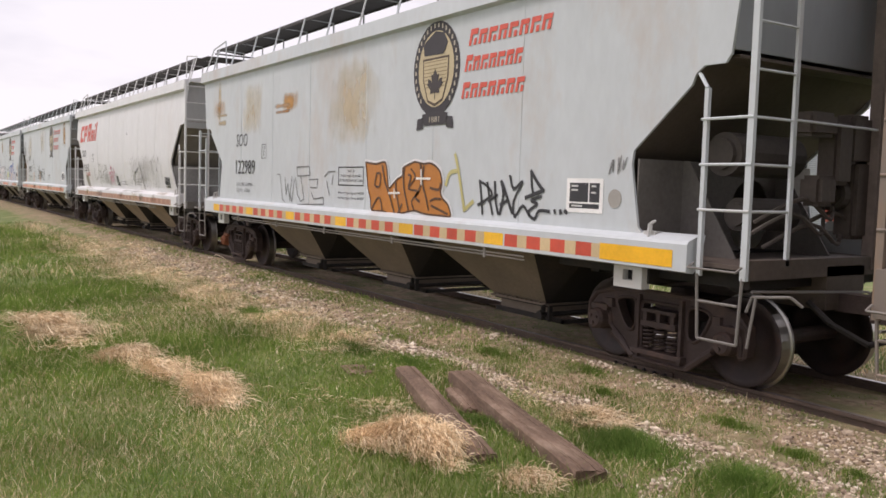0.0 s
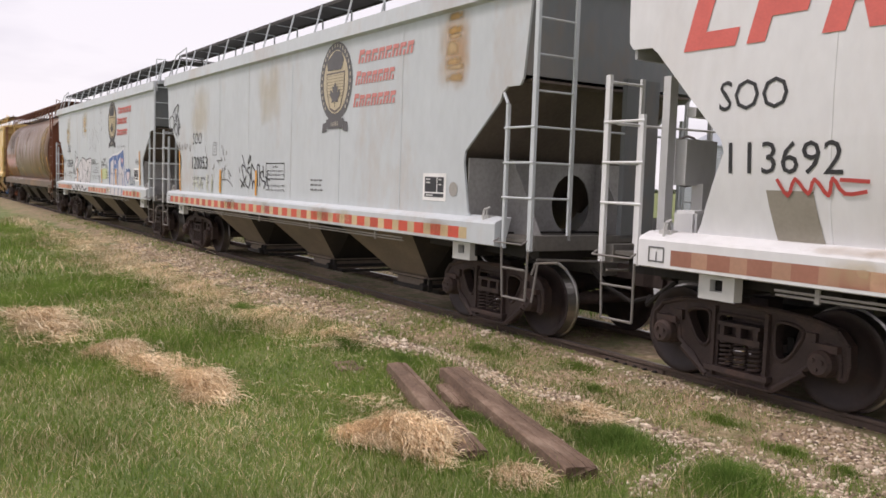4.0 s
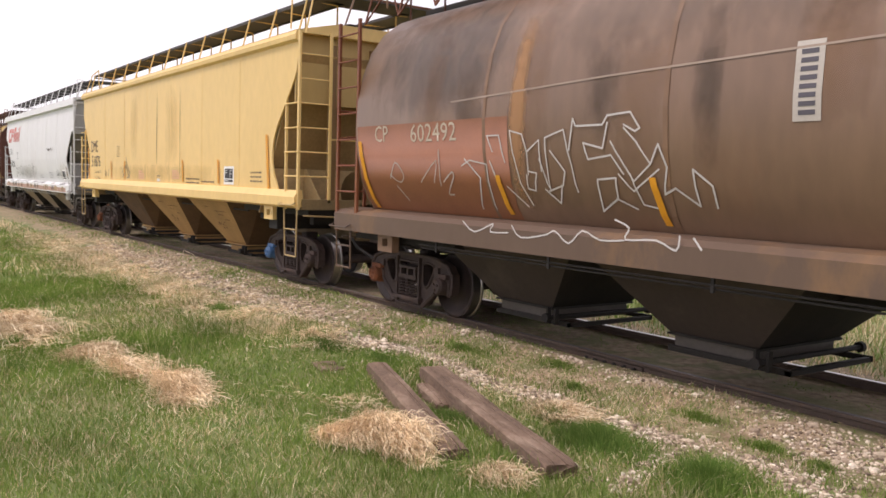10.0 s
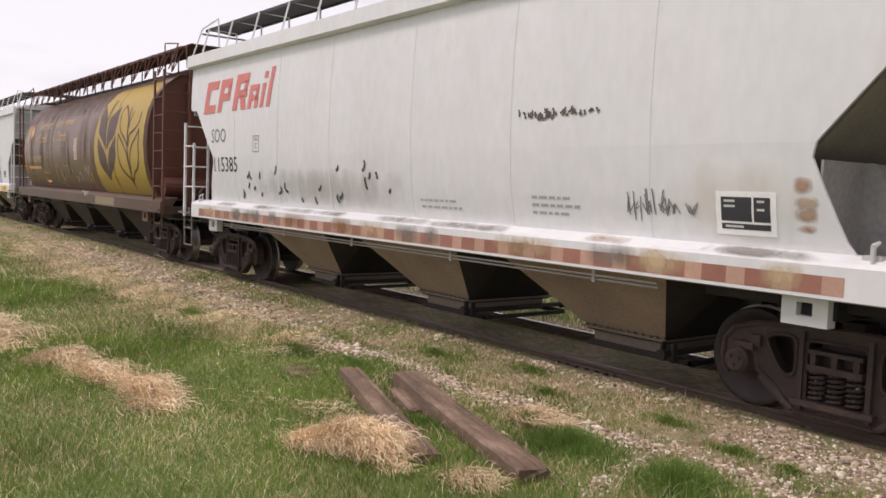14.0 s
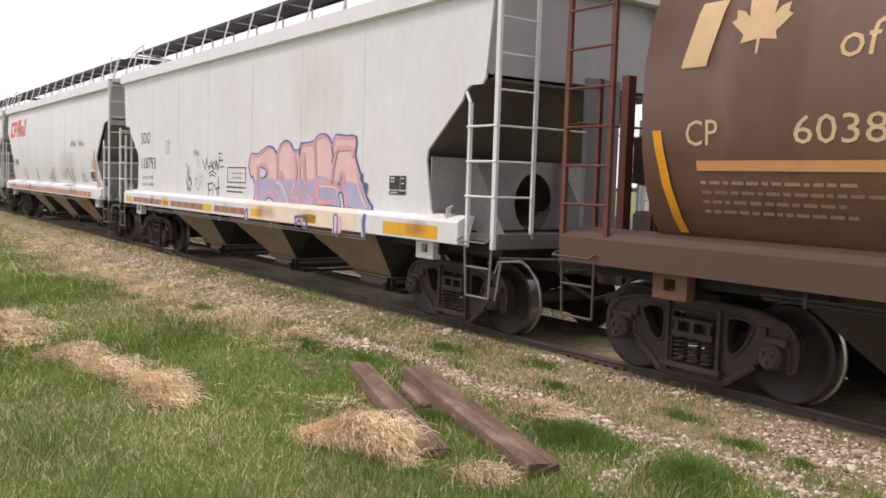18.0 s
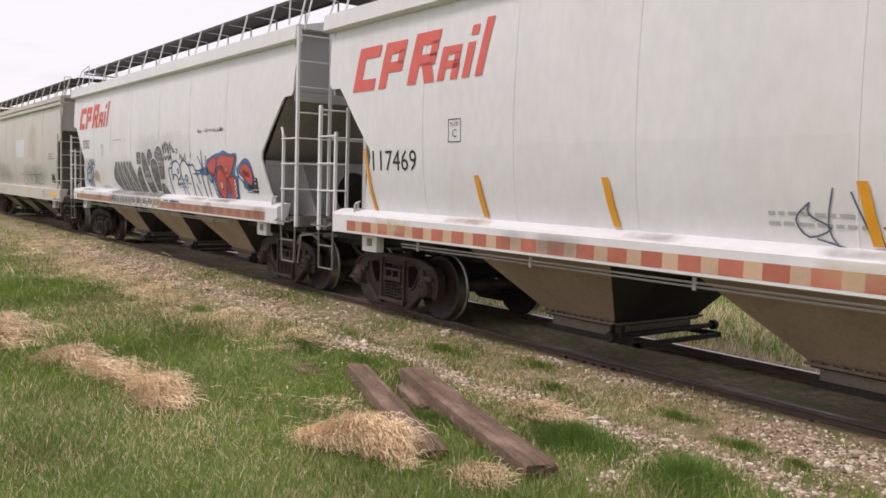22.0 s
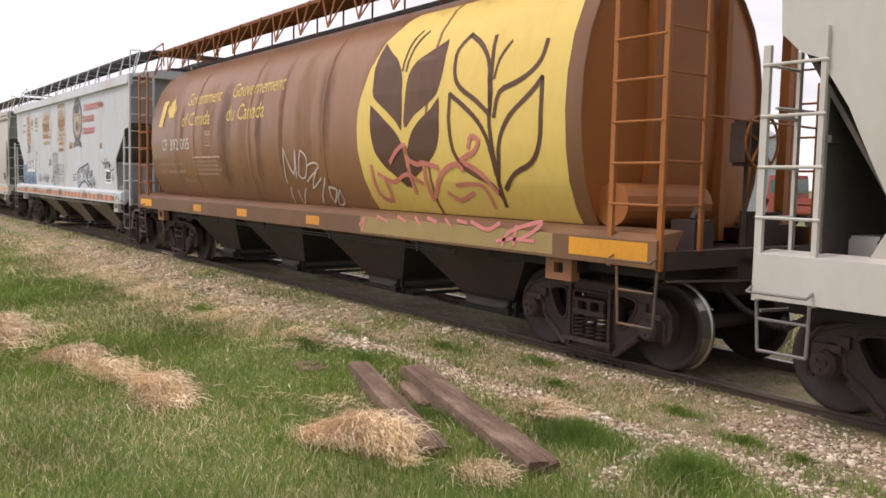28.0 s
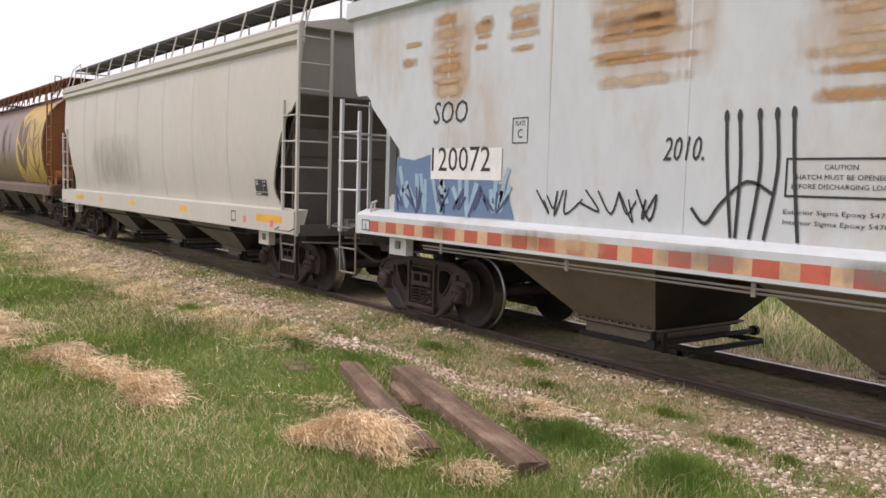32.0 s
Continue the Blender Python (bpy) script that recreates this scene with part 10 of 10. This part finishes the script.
def straw_tussock(rs, pts, w, n, h, reach):
    """Long dry blades that rise from the line pts in lumps and arch over to the ground."""
    t = rs.uniform(0, len(pts) - 1, n)
    cx, cy = (np.interp(t, np.arange(len(pts)), pts[:, k]) for k in (0, 1))
    x, y = cx + w * rs.normal(0, 0.8, n), cy + w * rs.normal(0, 0.8, n)
    keep = patch(x, y, 7.0, 36) > 0.10 + 0.45 * rs.random_sample(n)
    x, y = x[keep], y[keep]
    n = len(x)
    lump = 0.45 + 0.75 * patch(x, y, 6.0, 31)
    d = np.hypot(x - CAM_XY[0], y - CAM_XY[1])
    wide = (0.0026 + 0.00034 * d) * rs.uniform(0.6, 1.4, n)
    a = math.radians(-60) + rs.normal(0, 1.25, n)
    curl = rs.normal(0, 0.8, n)
    long = reach * rs.uniform(0.35, 1.25, n)
    top = h * lump * rs.uniform(0.35, 1.1, n)
    fall = rs.uniform(0.55, 1.0, n)
    segs, rows = 4, []
    for k in range(segs + 1):
        q = k / segs
        ang = a + curl * q
        px, py = x + long * q * np.cos(ang), y + long * q * np.sin(ang)
        z = ground_z(px, py) + 0.004 + top * np.sin(math.pi * (0.10 + 0.86 * q ** 0.8 * fall)) + rs.normal(0, 0.004, n)
        g = 0.5 + 0.5 * math.sin(math.pi * (0.15 + 0.8 * q))
        nx, ny = -np.sin(ang) * wide * g / 2, np.cos(ang) * wide * g / 2
        rows.append(np.stack([px - nx, py - ny, z - wide * 0.25], 1))
        rows.append(np.stack([px + nx, py + ny, z + wide * 0.25], 1))
    v = np.stack(rows, 1).reshape(-1, 3)
    base = np.arange(n) * (2 * segs + 2)
    quad = np.array([[2 * k, 2 * k + 1, 2 * k + 3, 2 * k + 2] for k in range(segs)])
    f = (base[:, None, None] + quad[None]).reshape(-1, 4)
    me = bpy.data.meshes.new("dry_grass_clump")
    me.vertices.add(len(v))
    me.vertices.foreach_set("co", v.ravel())
    me.loops.add(f.size)
    me.loops.foreach_set("vertex_index", f.ravel())
    me.polygons.add(len(f))
    me.polygons.foreach_set("loop_start", np.arange(0, f.size, 4))
    me.polygons.foreach_set("loop_total", np.full(len(f), 4))
    me.update()
    me.validate()
    me.materials.append(G_DRY)
    return tagged(new("dry_grass_clump", me), "shaggy clump of dry pale straw hanging over in the grass", "dry grass", kind="stuff")


def far_side_grass():
    rs = np.random.RandomState(17)
    n = 34000
    x, y = strewn(rs, n, -36, 2, 1.05, 9)
    h = 0.30 * rs.uniform(0.4, 1.3, n) * (0.5 + patch(x, y, 0.8, 2)) * np.clip((y - 0.9) / 2.2, 0.2, 1)
    dry = rs.random_sample(n) < 0.25 + 0.4 * (patch(x, y, 0.6, 4) > 0.55)
    for m, mt, lb in ((~dry, G_GREEN, "rough green grass beyond the track"), (dry, G_DRY, "tall dry grass beyond the track")):
        blades("field_grass", x[m], y[m], h[m], np.full(m.sum(), 0.016), rs.uniform(0.2, 1.0, m.sum()), mt, lb, rs)
    # weeds between and beside the rails
    n = 14000
    x, y = strewn(rs, n, -30, -1, -1.15, 1.3)
    keep = (patch(x * 0.35, y, 2.4, 6) > 0.5) & (np.abs(np.abs(y) - 0.755) > 0.09)
    x, y = x[keep], y[keep]
    blades("track_weeds", x, y, 0.045 * rs.uniform(0.4, 1.3, len(x)), np.full(len(x), 0.011), rs.uniform(0.2, 1.0, len(x)), G_GREEN, "sparse low weeds between the rails", rs)


def stones(name, n, seed, x0, x1, y0, y1, size, test, label):
    rs = np.random.RandomState(seed)
    bm = bmesh.new()
    bmesh.ops.create_icosphere(bm, subdivisions=1, radius=1.0)
    bv = np.array([v.co[:] for v in bm.verts])
    bf = np.array([[v.index for v in f.verts] for f in bm.faces])
    bm.free()
    x, y = strewn(rs, n * 6, x0, x1, y0, y1)
    k = rs.random_sample(len(x)) < test(x, y)
    x, y = x[k][:n], y[k][:n]
    n = len(x)
    s = size * np.exp(rs.normal(0, 0.38, n))
    sc = s[:, None] * rs.uniform(0.6, 1.2, (n, 3)) * np.array([1, 1, 0.7])
    v = bv[None] * rs.uniform(0.75, 1.2, (n, len(bv), 1)) * sc[:, None]
    a = rs.uniform(0, math.tau, n)
    c, q = np.cos(a)[:, None], np.sin(a)[:, None]
    vx, vy = v[..., 0] * c - v[..., 1] * q, v[..., 0] * q + v[..., 1] * c
    v = np.stack([vx + x[:, None], vy + y[:, None], v[..., 2] + (ground_z(x, y) + s * 0.18)[:, None]], -1)
    f = bf[None] + (np.arange(n) * len(bv))[:, None, None]
    me = bpy.data.meshes.new(name)
    me.from_pydata(v.reshape(-1, 3).tolist(), [], f.reshape(-1, 3).tolist())
    me.materials.append(G_STONE)
    return tagged(new(name, me), label, "gravel", kind="stuff")


grass_cover()
straw_clumps()
far_side_grass()
stones("gravel", 13000, 21, -10.0, -1.5, -3.6, -1.0, 0.0145, lambda x, y: gravelly(x, y) ** 1.5 * (0.15 + 0.85 * patch(x, y, 4.5, 42)), "pale crushed stones strewn in a strip along the track")
stones("gravel", 5600, 22, -26, -9.0, -3.2, -1.0, 0.022, lambda x, y: gravelly(x, y) * 0.8, "pale crushed stones on the track shoulder")
stones("gravel", 1500, 23, -14, -1.5, -1.95, 1.6, 0.011, lambda x, y: 0.5 * (np.abs(y) > 0.86) * (patch(x, y, 2.0, 43) > 0.4), "small stones scattered by the rails")
stones("gravel", 900, 24, -9, -2, -3.4, -2.3, 0.014, lambda x, y: 0.15 + 0 * x, "small stones scattered in thin grass")

# bolted joint bar on the near rail
bm = bmesh.new()
box(bm, -7.2, -6.25, -0.795, -0.772, -0.135, -0.052)
bar = part("joint_bar", bm, RAILM, None)
tagged(bar, "rusty steel joint bar bolted to the rail", "joint bar")
for i in range(6):
    bm = bmesh.new()
    x = -7.1 + 0.15 * i
    rod(bm, (x, -0.79, -0.09), (x, -0.835, -0.09), 0.022, 6)
    part("bolt", bm, BLACKISH, bar)
rng = random.Random(12)
bm = bmesh.new()
box(bm, -0.016, 0.016, -0.016, 0.016, -0.06, 0.02)
box(bm, -0.022, 0.022, -0.02, 0.035, 0.02, 0.04)
spike = part("rail_spike", bm, BLACKISH, None)
tagged(spike, "rusty steel rail spike driven beside the rail", "rail spike", "spikes along the rail")
spike.matrix_basis = pose(-1.0, -0.84, -0.135)
for i in range(60):
    copy_thing(spike, pose(-1.53 - 0.265 * i + rng.uniform(-0.08, 0.08), -0.845 + rng.uniform(-0.01, 0.01), -0.148 + rng.uniform(-0.02, 0.018), rng.uniform(-8, 8), rng.uniform(-8, 8), 0))


# ---- beyond the track: grain bin, red truck, far field edge ----
BIN = mat("galvanised_corrugated_steel", (0.42, 0.45, 0.48), 0.45, 0.6, 0.12, 0.8, 12, 0.05)
TRUCKRED = mat("faded_red_truck_paint", (0.33, 0.075, 0.05), 0.6, 0, 0.25, 1.5, 14, 0.1, (0.16, 0.09, 0.06), 0.5, 1.6)
GLASSY = mat("dark_green_glass", (0.10, 0.16, 0.15), 0.08, 0, 0.1, 2, 10, 0.0)
RUBBER = mat("black_rubber", (0.03, 0.03, 0.03), 0.9, 0, 0.2, 5, 30, 0.2)


def grain_bin(x, y, r, h, label):
    b = new("grain_bin")
    b.matrix_basis = pose(x, y, -0.65)
    n = 40
    bm = bmesh.new()
    prof = []
    z = 0.0
    while z < h:
        prof += [(r, z), (r + 0.03, z + 0.07)]
        z += 0.14
    rings = [[bm.verts.new((q * math.cos(i * math.tau / n), q * math.sin(i * math.tau / n), z)) for i in range(n)] for q, z in prof]
    for p, q in zip(rings, rings[1:]):
        for i in range(n):
            j = (i + 1) % n
            bm.faces.new((p[i], p[j], q[j], q[i]))
    part("bin_wall", bm, BIN, b, "corrugated galvanised steel wall")
    bm = bmesh.new()
    top = bm.verts.new((0, 0, h + r * 0.55))
    ring = [bm.verts.new(((r + 0.12) * math.cos(i * math.tau / n), (r + 0.12) * math.sin(i * math.tau / n), h - 0.05)) for i in range(n)]
    for i in range(n):
        bm.faces.new((ring[i], ring[(i + 1) % n], top))
    bm.faces.new(ring[::-1])
    part("bin_roof", bm, BIN, b)
    bm = bmesh.new()
    ladder(bm, (-0.2, -r - 0.1), (0.2, -r - 0.1), 0.3, h, 0.35)
    part("ladder", bm, BIN, b)
    return tagged(b, label, "grain bin", "grain bins beyond the track")


grain_bin(-41.5, 52.0, 3.6, 6.6, "round corrugated galvanised steel grain bin with a cone roof")
grain_bin(-50.5, 56.0, 3.6, 6.6, "round corrugated galvanised steel grain bin beside another")


def farm_truck():
    t = new("farm_truck")
    t.matrix_basis = pose(-33.3, 45.0, -0.62)
    bm = bmesh.new()
    prism(bm, [(-1.1, 0.9), (-1.15, 2.1), (-1.0, 3.5), (1.0, 3.5), (1.15, 2.1), (1.1, 0.9)], 0.0, 1.7)
    bmesh.ops.bevel(bm, geom=bm.edges[:], offset=0.06, segments=2, affect="EDGES")
    cab = part("cab", bm, TRUCKRED, t)
    bm = bmesh.new()
    box(bm, 0.25, 1.4, -1.17, -1.10, 2.3, 3.2)
    part("side_window", bm, GLASSY, cab)
    bm = bmesh.new()
    box(bm, 1.68, 1.73, -0.95, 0.95, 2.3, 3.25)
    part("windscreen", bm, GLASSY, cab)
    bm = bmesh.new()
    box(bm, 1.7, 3.9, -0.85, 0.85, 0.9, 2.0)
    bmesh.ops.bevel(bm, geom=bm.edges[:], offset=0.12, segments=2, affect="EDGES")
    part("bonnet", bm, TRUCKRED, t)
    bm = bmesh.new()
    box(bm, 3.8, 7.6, -1.1, 1.1, 1.0, 1.75)
    part("front_implement", bm, TRUCKRED, t)
    bm = bmesh.new()
    box(bm, -0.1, 7.4, -0.5, 0.5, 0.55, 0.95)
    part("chassis", bm, BLACKISH, t)
    bm = bmesh.new()
    rod(bm, (1.85, -1.05, 1.0), (1.85, -1.05, 4.0), 0.07, 8)
    part("exhaust_stack", bm, BLACKISH, t)
    for x in (0.6, 3.3, 6.6):
        for y in (-1.0, 1.0):
            bm = bmesh.new()
            lathe(bm, [(-0.14, 0.3), (-0.14, 0.48), (-0.08, 0.52), (0.08, 0.52), (0.14, 0.48), (0.14, 0.3)], 20, Matrix.Translation((x, y, 0.52)))
            w = part("tyre", bm, RUBBER, t)
            bm = bmesh.new()
            lathe(bm, [(-0.10, 0.05), (-0.10, 0.29), (0.10, 0.29), (0.10, 0.05)], 16, Matrix.Translation((x, y, 0.52)))
            part("rim", bm, CAST, w)
    return tagged(t, "faded red farm truck parked in the yard beyond the track", "truck")


farm_truck()

# far tree line along the edge of the fields
FARTREE = island_material("far_tree_foliage", [(0.0, (0.035, 0.05, 0.022)), (1.0, (0.10, 0.11, 0.06))], bump=0.2)
rs = np.random.RandomState(31)
bm = bmesh.new()
for i in range(420):
    a = rs.uniform(-1.2, 2.6)
    d = rs.uniform(700, 820)
    x, y = -d * math.sin(a), d * math.cos(a)
    s = rs.uniform(2.0, 5.0)
    v = [bm.verts.new((x + s * rs.uniform(-1.4, 1.4), y + s * rs.uniform(-1.4, 1.4), -1 + s * q)) for q in (0, 0, 0, 0.7, 1.1, 0.6)]
    for f in ((0, 1, 3), (1, 2, 4), (2, 0, 5), (3, 4, 1), (4, 5, 2), (5, 3, 0), (3, 4, 5)):
        bm.faces.new([v[k] for k in f])
me = bpy.data.meshes.new("far_trees")
bm.to_mesh(me)
bm.free()
me.materials.append(FARTREE)
tagged(new("far_trees", me), "low dark line of far trees at the edge of the fields", "trees", kind="stuff")


# ---- movement ----
def run_at(t):
    """Distance run at t, smooth between the whole seconds."""
    i = min(int(t), 31)
    f = t - i
    p = [RUN[max(0, min(32, i + k))] for k in (-1, 0, 1, 2)]
    if i == 0:
        p[0] = 2 * p[1] - p[2]
    if i == 31:
        p[3] = 2 * p[2] - p[1]
    return 0.5 * (2 * p[1] + (p[2] - p[0]) * f + (2 * p[0] - 5 * p[1] + 4 * p[2] - p[3]) * f * f + (3 * p[1] - p[0] - 3 * p[2] + p[3]) * f ** 3)


def motions():
    """The train rolls past at a slowly falling speed; every axle turns with the distance run."""
    start = {key: car.matrix_basis.translation.x for key, car in CARS.items()}
    steps = [i / 20 for i in range(641)]
    spin = [Matrix.Rotation(run_at(t) / R_WHEEL, 4, "Y") for t in steps]
    for key, car in CARS.items():
        walk(car, [(t, pose(start[key] + run_at(t), 0, 0)) for t in range(33)])
        for axle in [o for o in car.children if o.name.startswith("axle")]:
            at = Matrix.Translation(axle.matrix_basis.translation)
            walk(axle, [(t, at @ m) for t, m in zip(steps, spin)])


motions()
